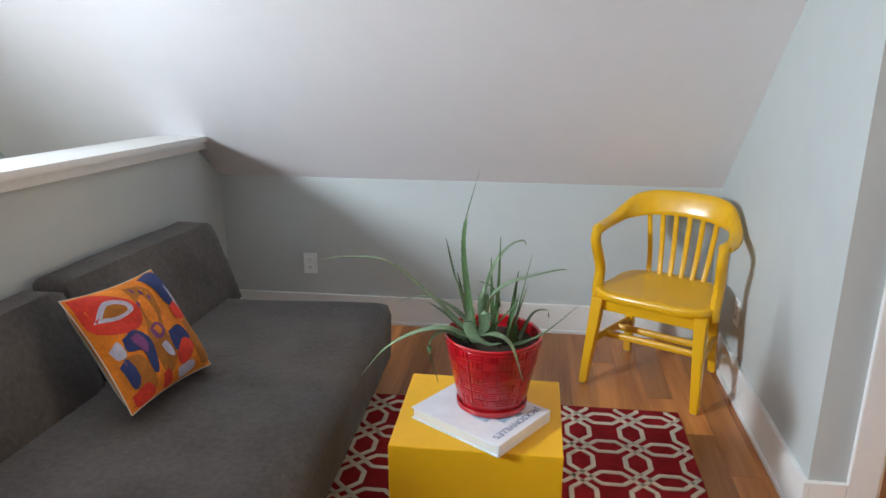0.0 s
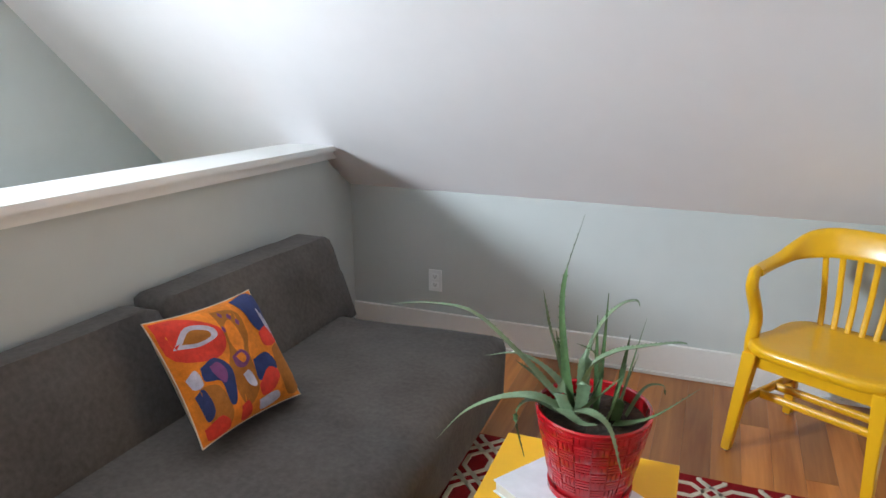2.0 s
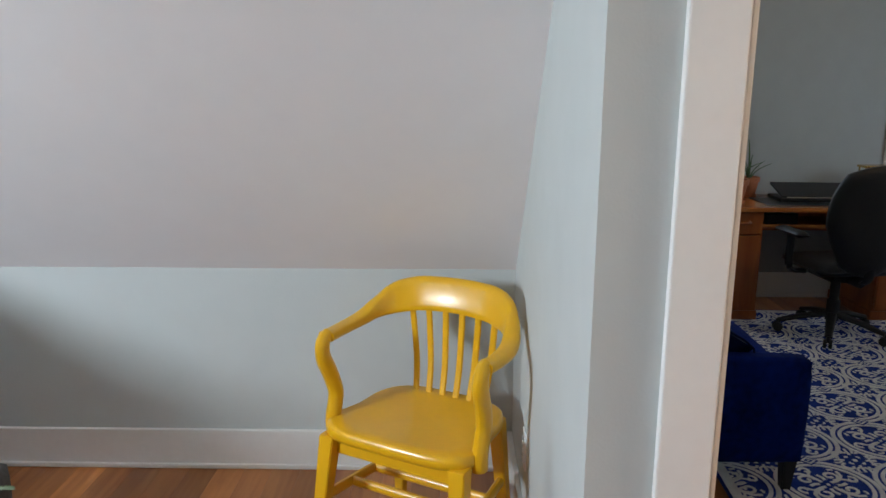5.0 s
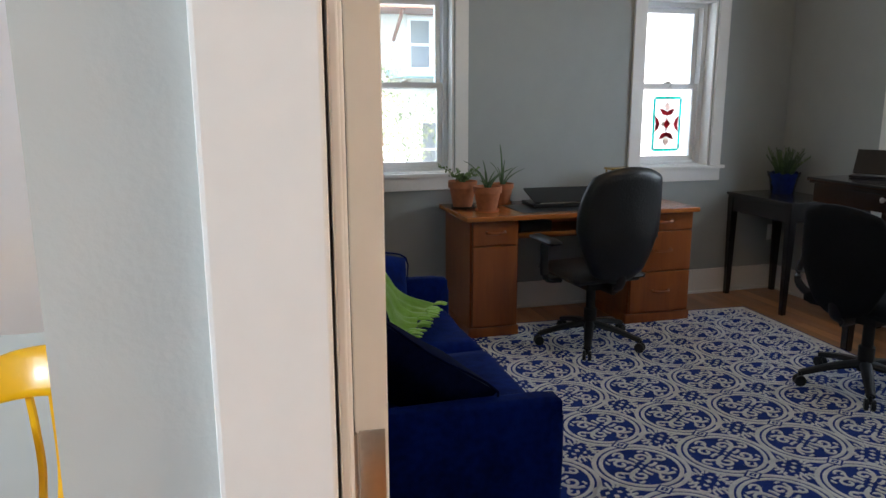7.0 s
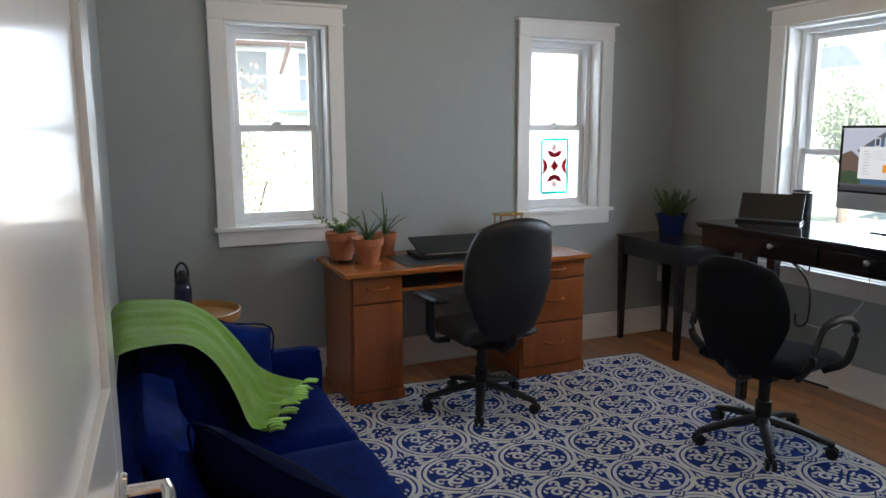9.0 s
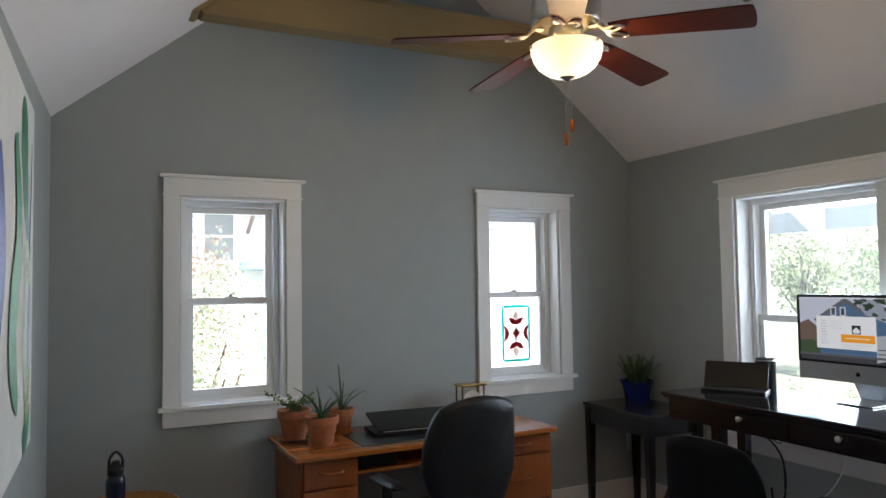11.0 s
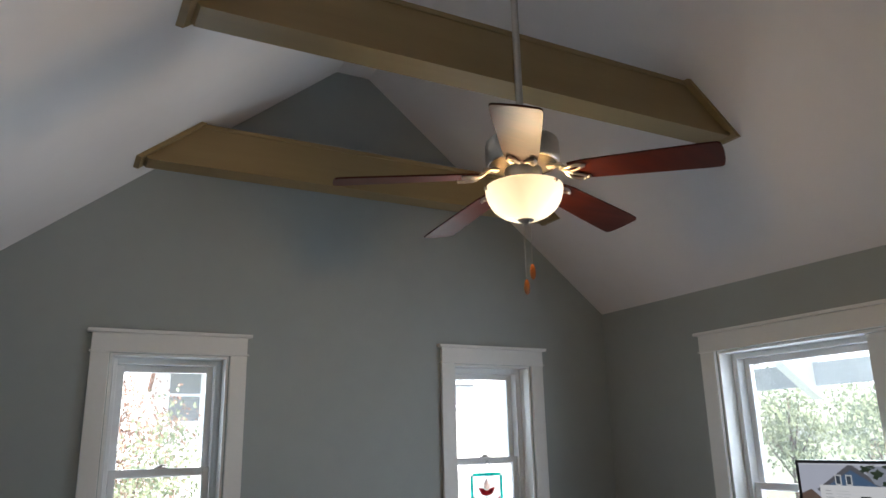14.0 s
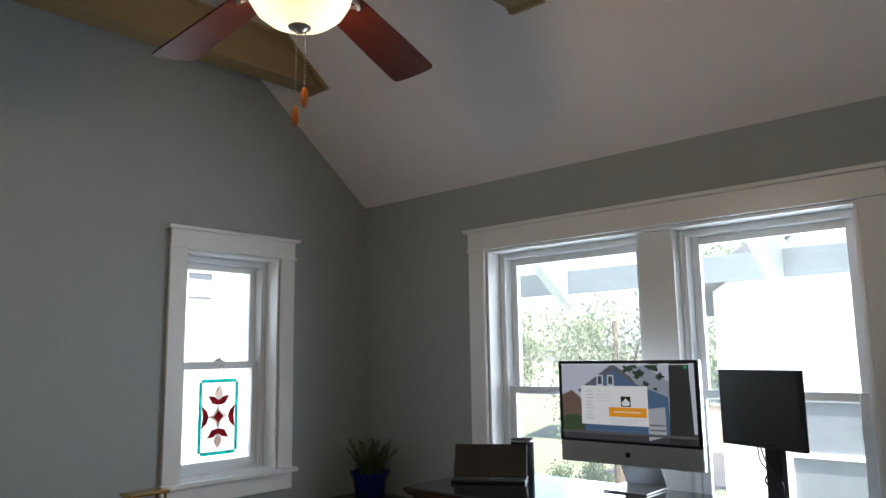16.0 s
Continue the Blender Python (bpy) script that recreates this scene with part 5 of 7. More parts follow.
bm = bmesh.new()
box(bm, 1.565, DY0 + 0.08, 0.60, 2.29, DY1 - 0.2, 0.618, 0.002)
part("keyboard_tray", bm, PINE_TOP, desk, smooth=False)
box_ = bmesh.new()
box(box_, 1.60, 4.0, 0.619, 1.80, 4.2, 0.68, 0.006)
tagged(part("black_box", box_, BLACK_PLASTIC, None, smooth=False), "small black plastic device on the keyboard tray", "device")

# three terracotta pots
GREEN_THIN = material("dark_green_leaf", (0.05, 0.105, 0.035), 0.5, scale=20, vary=0.25)
GREEN_FRESH = material("fresh_green_leaf", (0.11, 0.19, 0.05), 0.5, scale=20, vary=0.25)
def clay_pot(x, y, z, r, h, plate=True):
    t = thing("terracotta_pot", "terracotta clay pot on the pine desk", "flower pot", Matrix.Translation((x, y, z)), "terracotta pots")
    bm = bmesh.new()
    lathe(bm, [(0.0, 0.008), (r * 0.66, 0.008), (r * 0.90, h * 0.74), (r * 0.91, h * 0.75), (r, h * 0.76), (r * 1.02, h), (r * 0.93, h), (r * 0.88, h * 0.86), (0, h * 0.86)], 32, close=False)
    part("pot_body", bm, TERRACOTTA, t)
    bm = bmesh.new()
    lathe(bm, [(0.0, 0.0), (r * 0.78, 0.0), (r * 0.86, 0.014), (r * 0.80, 0.014), (r * 0.72, 0.006), (0, 0.006)], 32, close=False)
    part("saucer", bm, TERRACOTTA if plate else BLACK_PLASTIC, t)
    bm = bmesh.new()
    lathe(bm, [(0, h * 0.90), (r * 0.9, h * 0.885)], 24, close=False)
    part("soil", bm, SOIL, t)
    return t


P1, P2, P3 = (1.330, 4.285), (1.425, 4.10), (1.625, 4.385)
clay_pot(*P1, DZ, 0.088, 0.165, False)
clay_pot(*P2, DZ, 0.085, 0.150)
clay_pot(*P3, DZ, 0.070, 0.130)
rnd = random.Random(5)
jade = thing("jade_plant", "small leafy green plant in a clay pot", "plant", Matrix.Translation((*P1, DZ + 0.145)))
for k in range(13):
    a, ln = rnd.uniform(0, 6.28), rnd.uniform(0.06, 0.14)
    end = Vector((math.cos(a) * ln * 0.7, math.sin(a) * ln * 0.7, ln * rnd.uniform(0.45, 0.9)))
    if k == 0:
        end = Vector((-0.15, -0.01, 0.115))
    bm = bmesh.new()
    stem = curve([(0, 0, 0), end * 0.5 + Vector((0, 0, 0.015)), end], 4)
    tube(bm, stem, 0.0025, 5)
    br = part("branch", bm, GREEN_FRESH, jade)
    bm = bmesh.new()
    for q in stem[2:]:
        for _ in range(3):
            c = q + Vector((rnd.uniform(-1, 1), rnd.uniform(-1, 1), rnd.uniform(-0.5, 1))) * 0.012
            m_ = Matrix.Translation(c) @ Euler((rnd.uniform(0, 6), rnd.uniform(0, 6), rnd.uniform(0, 6))).to_matrix().to_4x4() @ Matrix.Diagonal((1, 0.7, 0.3, 1))
            bmesh.ops.create_icosphere(bm, subdivisions=1, radius=0.009, matrix=m_)
    lv = part("leaf_cluster", bm, GREEN_FRESH, br)
    lv["kind"] = "stuff"
def spiky(x, y, z, tips, w):
    t = thing("small_aloe", "thin-leaved green aloe in a clay pot", "plant", Matrix.Translation((x, y, z)), "small aloes")
    for tx, ty, tz in tips:
        bm = bmesh.new()
        ln = curve([(0.006 * tx / 0.1, 0.006 * ty / 0.1, 0), (tx * 0.3, ty * 0.3, tz * 0.5), (tx * 0.7, ty * 0.7, tz * 0.85), (tx, ty, tz)], 4)
        tube(bm, ln, [w * (1 - i / len(ln)) ** 0.7 + 0.0006 for i in range(len(ln))], 6, 0.55)
        part("leaf", bm, GREEN_THIN, t)


spiky(*P2, DZ + 0.13, [(-0.14, 0.02, 0.17), (-0.07, 0.0, 0.12), (-0.02, 0.03, 0.17), (0.05, 0.0, 0.11), (0.10, 0.02, 0.10), (0.02, -0.05, 0.07), (-0.06, -0.04, 0.06), (0.17, 0.03, 0.12)], 0.008)
spiky(*P3, DZ + 0.115, [(-0.02, 0.0, 0.26), (0.02, 0.02, 0.16), (0.10, 0.0, 0.12), (0.16, 0.03, 0.10), (-0.08, 0.02, 0.15), (0.05, -0.03, 0.09), (-0.05, -0.04, 0.12)], 0.006)

# desk mat, document tray, clock
DARK_SLATE = material("slate_photo_mat", (0.028, 0.034, 0.04), 0.3, scale=12, vary=0.5, fine=30)
bm = bmesh.new()
box(bm, 1.60, 3.96, DZ, 2.16, 4.30, DZ + 0.004, 0.001)
tagged(part("desk_mat", bm, DARK_SLATE, None, smooth=False), "dark grey printed desk mat", "desk mat")
tray = thing("laptop_stand", "folded black mesh laptop stand on the desk mat", "laptop stand", pose(1.99, 4.20, DZ + 0.005, 0, 0, -4))
bm = bmesh.new()
box(bm, -0.26, -0.12, 0.0, 0.26, 0.12, 0.022, 0.006)
part("base", bm, BLACK_PLASTIC, tray, smooth=False)
bm = bmesh.new()
prism(bm, [(-0.12, 0.026), (0.12, 0.085), (0.12, 0.097), (-0.12, 0.038)], -0.25, 0.25, "x")
part("lid", bm, BLACK_PLASTIC, tray, smooth=False)
bm = bmesh.new()
tube(bm, [(-0.22, -0.123, 0.030), (0.20, -0.123, 0.030)], 0.003, 6)
part("edge_strip", bm, NICKEL, tray)
BRASS = material("polished_brass", (0.65, 0.42, 0.14), 0.22, 1.0, vary=0.05)
clock = thing("mantel_clock", "small brass carriage clock on the pine desk", "clock", pose(2.42, 4.34, DZ, 0, 0, 3))
bm = bmesh.new()
box(bm, -0.085, -0.045, 0.0, 0.085, 0.045, 0.018, 0.004)
part("base", bm, BRASS, clock, smooth=False)
bm = bmesh.new()
box(bm, -0.088, -0.048, 0.20, 0.088, 0.048, 0.215, 0.004)
part("top_plate", bm, BRASS, clock, smooth=False)
for sx in (-0.075, 0.075):
    for sy in (-0.035, 0.035):
        bm = bmesh.new()
        lathe(bm, [(0.006, 0.018), (0.006, 0.20)], 10, Matrix.Translation((sx, sy, 0)))
        part("post", bm, BRASS, clock)
bm = bmesh.new()
lathe(bm, [(0.0, 0), (0.062, 0.0), (0.062, 0.02), (0.0, 0.02)], 32, Matrix.Translation((0, 0.0, 0.115)) @ Matrix.Rotation(radians(90), 4, "X"), close=False)
part("dial", bm, CREAM, clock, "cream clock dial")


# office chairs
def office_chair(m, back_z, back_h, back_w, thick, mat, label, arm_loop):
    c = thing("office_chair", label, "office chair", m, "office chairs")
    for k in range(5):
        a = radians(20 + 72 * k)
        ca, sa = math.cos(a), math.sin(a)
        bm = bmesh.new()
        ln = curve([(0.02 * ca, 0.02 * sa, 0.135), (0.15 * ca, 0.15 * sa, 0.115), (0.29 * ca, 0.29 * sa, 0.078)], 4)
        tube(bm, ln, [0.03 - 0.010 * i / (len(ln) - 1) for i in range(len(ln))], 8, 0.7)
        spoke = part("base_spoke", bm, BLACK_PLASTIC, c)
        bm = bmesh.new()
        for off in (-0.014, 0.014):
            lathe(bm, [(0.0, -0.009), (0.024, -0.009), (0.027, -0.005), (0.027, 0.005), (0.024, 0.009), (0.0, 0.009)], 18, Matrix.Translation((0.29 * ca, 0.29 * sa, 0.027 + 0.012)) @ Matrix.Rotation(a, 4, "Z") @ Matrix.Translation((0, off, 0)) @ Matrix.Rotation(radians(90), 4, "X"), close=False)
        tube(bm, [(0.29 * ca, 0.29 * sa, 0.045), (0.29 * ca, 0.29 * sa, 0.085)], 0.010, 8)
        part("caster", bm, BLACK_PLASTIC, spoke, "twin-wheel caster")
    bm = bmesh.new()
    lathe(bm, [(0.0, 0.10), (0.036, 0.10), (0.036, 0.22), (0.026, 0.225), (0.026, 0.36), (0.0, 0.36)], 20, close=False)
    part("gas_lift", bm, BLACK_PLASTIC, c)
    bm = bmesh.new()
    box(bm, -0.10, -0.13, 0.355, 0.10, 0.13, 0.395, 0.008)
    part("seat_plate", bm, BLACK_PLASTIC, c, smooth=False)
    bm = soft_block(12, 12, corners(cuboid(-0.245, -0.22, 0.395, 0.245, 0.25, 0.475)), 0.06, 0.008, 3)
    part("seat", bm, mat, c, angle=60)
    # backrest: rounded shield, leaning and slightly hollow
    bm = bmesh.new()
    nu, nv = 18, 20
    g = {}
    for s in (0, 1):
        for i in range(nu + 1):
            for j in range(nv + 1):
                u, v = 2 * i / nu - 1, 2 * j / nv - 1
                uu, vv = u * math.sqrt(max(0, 1 - 0.42 * v * v)), v * math.sqrt(max(0, 1 - 0.30 * u * u))
                x = uu * back_w / 2 * (1.0 + 0.05 * vv if v > -0.1 else 1.0 + 0.05 * vv - 0.24 * (-0.1 - v))
                z = back_z + (vv + 1) / 2 * back_h
                edge = max(0.0, 1 - max(abs(u), abs(v)) ** 5)
                y = -0.235 - 0.12 * (vv + 1) / 2 + 0.06 * uu * uu + 0.018 * math.sin(vv * 2.6)
                y += (thick / 2 if s else -thick / 2) * (0.25 + 0.75 * edge ** 0.5)
                g[s, i, j] = bm.verts.new((x, y, z))
    for s in (0, 1):
        for i in range(nu):
            for j in range(nv):
                bm.faces.new((g[s, i, j], g[s, i + 1, j], g[s, i + 1, j + 1], g[s, i, j + 1]))
    rim = [(i, 0) for i in range(nu)] + [(nu, j) for j in range(nv)] + [(i, nv) for i in range(nu, 0, -1)] + [(0, j) for j in range(nv, 0, -1)]
    for a, b in zip(rim, rim[1:] + rim[:1]):
        bm.faces.new((g[0, *a], g[0, *b], g[1, *b], g[1, *a]))
    part("backrest", bm, mat, c, angle=70)
    bm = bmesh.new()
    tube(bm, curve([(0, -0.10, 0.375), (0, -0.24, 0.385), (0, -0.285, 0.45), (0, -0.30, back_z + 0.18)], 5), 0.03, 8, 0.4, up=(0, 1, 0))
    part("back_bracket", bm, BLACK_PLASTIC, c)
    for sx in (-1, 1):
        if arm_loop:
            bm = bmesh.new()
            tube(bm, curve([(sx * 0.20, 0.10, 0.40), (sx * 0.285, 0.13, 0.46), (sx * 0.295, 0.17, 0.60), (sx * 0.29, 0.05, 0.655), (sx * 0.285, -0.10, 0.63), (sx * 0.28, -0.16, 0.50), (sx * 0.20, -0.10, 0.40)], 6), 0.015, 8, 1.3)
            part("arm_loop", bm, BLACK_PLASTIC, c)
        else:
            bm = bmesh.new()
            tube(bm, curve([(sx * 0.20, 0.0, 0.40), (sx * 0.29, 0.0, 0.42), (sx * 0.30, 0.0, 0.56), (sx * 0.30, 0.0, 0.615)], 5), 0.025, 8, 0.6)
            part("arm_post", bm, BLACK_PLASTIC, c)
            bm = soft_block(4, 8, corners(cuboid(sx * 0.30 - 0.04, -0.14, 0.615, sx * 0.30 + 0.04, 0.13, 0.65)), 0.02, 0.002, 3)
            part("arm_pad", bm, BLACK_PLASTIC, c, angle=60)
    bm = bmesh.new()
    tube(bm, [(0.12, 0.02, 0.36), (0.27, 0.02, 0.355)], 0.005, 6)
    lev = part("lift_lever", bm, BLACK_PLASTIC, c)
    return c


office_chair(pose(1.885, 3.64, 0.014, 0, 0, 5), 0.42, 0.62, 0.49, 0.10, BLACK_LEATHER, "black leather office chair rolled up to the pine desk", False)
office_chair(pose(2.845, 2.69, 0.014, 0, 0, -78), 0.40, 0.52, 0.43, 0.07, BLACK_FABRIC, "black fabric office chair at the dark desk", True)

# corner table
ct = thing("corner_table", "espresso stained square end table in the corner", "side table")
bm = bmesh.new()
box(bm, 3.355, 3.835, 0.722, 3.815, 4.475, 0.742, 0.006)
box(bm, 3.365, 3.845, 0.708, 3.805, 4.465, 0.722, 0.003)
part("tabletop", bm, ESPRESSO, ct, smooth=False)
for x, y in ((3.39, 3.87), (3.78, 3.87), (3.39, 4.44), (3.78, 4.44)):
    bm = bmesh.new()
    tapered(bm, (x, y, 0.0), (x, y, 0.708), 0.017, 0.027)
    part("leg", bm, ESPRESSO, ct, smooth=False)
for a in ((3.41, 3.85, 0.61, 3.76, 3.87, 0.705), (3.41, 4.44, 0.61, 3.76, 4.46, 0.705), (3.37, 3.895, 0.61, 3.39, 4.415, 0.705), (3.78, 3.895, 0.61, 3.80, 4.415, 0.705)):
    bm = bmesh.new()
    box(bm, *a, bevel=0.002)
    part("apron", bm, ESPRESSO, ct, smooth=False)

# blue pot with a bushy herb
BLUE_GLAZE = material("cobalt_glaze", (0.006, 0.019, 0.13), 0.12, scale=12, vary=0.3, coat=0.6)
bp = thing("blue_pot", "cobalt blue glazed pot with a scalloped rim", "flower pot", Matrix.Translation((3.66, 4.28, 0.7425)))
bm = bmesh.new()
vs = lathe(bm, [(0.0, 0.0), (0.072, 0.0), (0.076, 0.01), (0.096, 0.108), (0.103, 0.12), (0.109, 0.142), (0.102, 0.142), (0.093, 0.114), (0.0, 0.110)], 48, close=False)
for v in vs:
    if v.co.z > 0.13:
        v.co.z += 0.006 * math.cos(math.atan2(v.co.y, v.co.x) * 12)
part("pot_body", bm, BLUE_GLAZE, bp)
herb = thing("herb_plant", "bushy green rosemary-like plant in the blue pot", "plant", Matrix.Translation((3.66, 4.28, 0.852)))
for k in range(46):
    a, r = rnd.uniform(0, 6.28), rnd.uniform(0.0, 0.080)
    sx, sy = math.cos(a) * r, math.sin(a) * r
    hgt = rnd.uniform(0.09, 0.195)
    tipv = Vector((sx * 1.9 + rnd.uniform(-0.02, 0.02), sy * 1.9 + rnd.uniform(-0.02, 0.02), hgt))
    bm = bmesh.new()
    stem = curve([(sx * 0.7, sy * 0.7, 0), (sx * 1.1, sy * 1.1, hgt * 0.5), tipv], 5)
    tube(bm, stem, 0.0018, 4)
    for q in stem[1:]:
        for _ in range(8):
            d = Vector((rnd.uniform(-1, 1), rnd.uniform(-1, 1), rnd.uniform(0.1, 1))).normalized() * rnd.uniform(0.016, 0.034)
            w_ = d.cross(Vector((0, 0, 1))).normalized() * 0.0034
            v0 = [bm.verts.new(q - w_), bm.verts.new(q + w_), bm.verts.new(q + d)]
            bm.faces.new(v0)
    part("sprig", bm, GREEN_THIN if k % 3 else GREEN_FRESH, herb, smooth=False)

# dark writing desk under the wide window
big = thing("writing_desk", "espresso stained writing desk with drawers under the wide window", "desk")
BX0, BX1, BY0, BY1, BZ = 3.20, 3.80, 1.66, 3.545, 0.945
bm = bmesh.new()
box(bm, BX0 - 0.02, BY0, BZ - 0.022, BX1, BY1, BZ, 0.007)
box(bm, BX0 - 0.008, BY0 + 0.012, BZ - 0.034, BX1 - 0.005, BY1 - 0.012, BZ - 0.022, 0.003)
ESPRESSO_TOP = wood("espresso_polished", (0.007, 0.006, 0.007), (0.014, 0.012, 0.013), 0.12, "Y", 10, coat=0.6)
part("desktop", bm, ESPRESSO_TOP, big, smooth=False)
bm = bmesh.new()
box(bm, BX0 + 0.012, BY0 + 0.03, BZ - 0.14, BX1 - 0.02, BY1 - 0.03, BZ - 0.034, 0.002)
part("drawer_case", bm, ESPRESSO, big, smooth=False)
for y0, y1 in ((2.76, 3.27), (2.25, 2.74), (1.75, 2.23)):
    bm = bmesh.new()
    box(bm, BX0, y0, BZ - 0.128, BX0 + 0.012, y1, BZ - 0.045, 0.003)
    fr = part("drawer_front", bm, ESPRESSO, big, smooth=False)
    bm = bmesh.new()
    lathe(bm, [(0.0, 0.0), (0.006, 0.0), (0.006, 0.012), (0.014, 0.018), (0.014, 0.024), (0.008, 0.029), (0.0, 0.03)], 16, Matrix.Translation((BX0, (y0 + y1) / 2, BZ - 0.07)) @ Matrix.Rotation(radians(-90), 4, "Y"), close=False)
    part("knob", bm, NICKEL, fr, "round nickel knob")
for x, y in ((BX0 + 0.045, BY0 + 0.06), (BX1 - 0.05, BY0 + 0.06), (BX0 + 0.045, BY1 - 0.35), (BX1 - 0.05, BY1 - 0.06)):
    bm = bmesh.new()
    tapered(bm, (x, y, 0.0), (x, y, BZ - 0.13), 0.022, 0.03)
    part("leg", bm, ESPRESSO, big, smooth=False)
# cables under the desk
def cable(pts, r=0.004, label="black cable hanging under the writing desk", mat=BLACK_PLASTIC):
    bm = bmesh.new()
    tube(bm, curve(pts, 8), r, 6)
    tagged(part("cable", bm, mat, None), label, "cable")
cable([(3.50, 3.30, 0.80), (3.60, 3.22, 0.72), (3.66, 3.16, 0.60), (3.62, 3.12, 0.42), (3.66, 3.22, 0.36), (3.74, 3.30, 0.40)], 0.006)
cable([(3.50, 3.24, 0.80), (3.58, 3.12, 0.70), (3.52, 3.05, 0.76), (3.50, 3.00, 0.805)])
cable([(3.52, 3.36, 0.80), (3.60, 3.32, 0.70), (3.55, 3.26, 0.77), (3.5, 3.2, 0.803)])
cable([(3.50, 2.70, 0.80), (3.55, 2.75, 0.62), (3.62, 2.95, 0.42), (3.74, 3.20, 0.36), (3.80, 3.28, 0.36)], 0.003, "white cable hanging under the writing desk", VINYL)

# desktop computer
ALU = material("silver_aluminium", (0.62, 0.63, 0.65), 0.3, 0.9, vary=0.02)
mac = thing("desktop_computer", "all-in-one computer with a silver chin showing a house photo", "computer", basis((3.66, 2.717, 0.947), (0.01, -1, 0), (0, 0, 1)))
# local x to the viewer's right, y up, z towards the viewer
bm = bmesh.new()
box(bm, -0.316, 0.098, -0.03, 0.316, 0.525, 0.0, 0.006)
part("body", bm, ALU, mac, smooth=False)
bm = bmesh.new()
box(bm, -0.316, 0.185, 0.0005, 0.316, 0.525, 0.004, 0.002)
part("bezel", bm, BLACK_PLASTIC, mac, smooth=False)
bm = bmesh.new()
box(bm, -0.314, 0.10, 0.0005, 0.314, 0.183, 0.003, 0.001)
part("chin", bm, ALU, mac, "silver aluminium chin", smooth=False)
bm = bmesh.new()
lathe(bm, [(0.0, 0), (0.011, 0), (0.011, 0.0006), (0.0, 0.0006)], 20, Matrix.Translation((0.0, 0.142, 0.003)), close=False)
part("badge", bm, BLACK_PLASTIC, mac, smooth=False)
bm = bmesh.new()
box(bm, -0.10, 0.0, -0.15, 0.10, 0.006, 0.055, 0.002)
prism(bm, [(0.004, -0.148), (0.012, -0.15), (0.22, -0.040), (0.22, -0.031), (0.20, -0.031)], -0.09, 0.09, "x")
stand = part("stand", bm, ALU, mac, "silver aluminium foot", smooth=False)
def glow(c, s=1.0):
    key = "screen_" + "_".join(str(int(v * 100)) for v in c)
    return bpy.data.materials.get(key) or glowing(key, c, s)
SCR = 0.13
def tile(pts, c, z):
    bm = bmesh.new()
    a = [bm.verts.new((x, y, z)) for x, y in pts]
    b = [bm.verts.new((x, y, z - 0.0003)) for x, y in pts]
    bm.faces.new(a)
    bm.faces.new(b[::-1])
    for i in range(len(a)):
        bm.faces.new((a[i], b[i], b[(i + 1) % len(a)], a[(i + 1) % len(a)]))
    ob = part("screen_area", bm, glow(c, SCR), mac, smooth=False)
def rect(x0, y0, x1, y1):
    return [(x0, y0), (x1, y0), (x1, y1), (x0, y1)]
zs_ = iter([0.0045 + 0.0003 * k for k in range(90)])
tile(rect(-0.30, 0.197, 0.30, 0.512), (0.52, 0.55, 0.66), next(zs_))
tile(rect(-0.30, 0.197, 0.30, 0.24), (0.05, 0.05, 0.06), next(zs_))
tile([(-0.30, 0.23), (-0.20, 0.23), (-0.20, 0.36), (-0.25, 0.40), (-0.30, 0.38)], (0.15, 0.10, 0.08), next(zs_))
tile([(-0.30, 0.22), (-0.19, 0.22), (-0.19, 0.28), (-0.24, 0.30), (-0.30, 0.29)], (0.05, 0.08, 0.04), next(zs_))
tile([(-0.19, 0.225), (0.19, 0.225), (0.19, 0.40), (-0.05, 0.49), (-0.19, 0.42)], (0.075, 0.14, 0.25), next(zs_))
tile([(-0.22, 0.40), (-0.06, 0.505), (-0.04, 0.505), (0.09, 0.42), (0.08, 0.41), (-0.05, 0.485), (-0.21, 0.39)], (0.12, 0.12, 0.14), next(zs_))
tile([(0.05, 0.43), (0.24, 0.36), (0.24, 0.41), (0.10, 0.50), (0.0, 0.50)], (0.30, 0.33, 0.40), next(zs_))
for k in range(7):
    tile(rect(-0.185 + 0.01 * max(0, k - 4), 0.245 + 0.026 * k, 0.12 - 0.02 * max(0, k - 5), 0.248 + 0.026 * k), (0.045, 0.09, 0.17), next(zs_))
tile([(0.10, 0.205), (0.175, 0.225), (0.175, 0.34), (0.10, 0.33)], (0.40, 0.42, 0.46), next(zs_))
for k in range(3):
    tile(rect(0.106, 0.225 + 0.02 * k, 0.172, 0.230 + 0.02 * k), (0.10, 0.11, 0.13), next(zs_))
for x in (-0.125, -0.075):
    tile(rect(x, 0.42, x + 0.03, 0.465), (0.6, 0.62, 0.65), next(zs_))
    tile(rect(x + 0.006, 0.426, x + 0.024, 0.459), (0.05, 0.07, 0.1), next(zs_))
tile([(0.19, 0.197), (0.29, 0.197), (0.28, 0.512), (0.20, 0.512)], (0.03, 0.032, 0.03), next(zs_))
for x, y, r in ((0.02, 0.49, 0.03), (0.07, 0.47, 0.035), (0.13, 0.50, 0.04), (0.10, 0.43, 0.02), (0.16, 0.46, 0.025), (0.05, 0.502, 0.02), (0.14, 0.41, 0.012)):
    tile([(x + r * math.cos(a) * (0.7 + 0.3 * math.sin(5 * a + x * 90)), min(0.512, y + 0.7 * r * math.sin(a) * (0.7 + 0.3 * math.cos(4 * a + y * 70)))) for a in [2 * math.pi * k / 14 for k in range(14)]], (0.03, 0.05, 0.03), next(zs_))
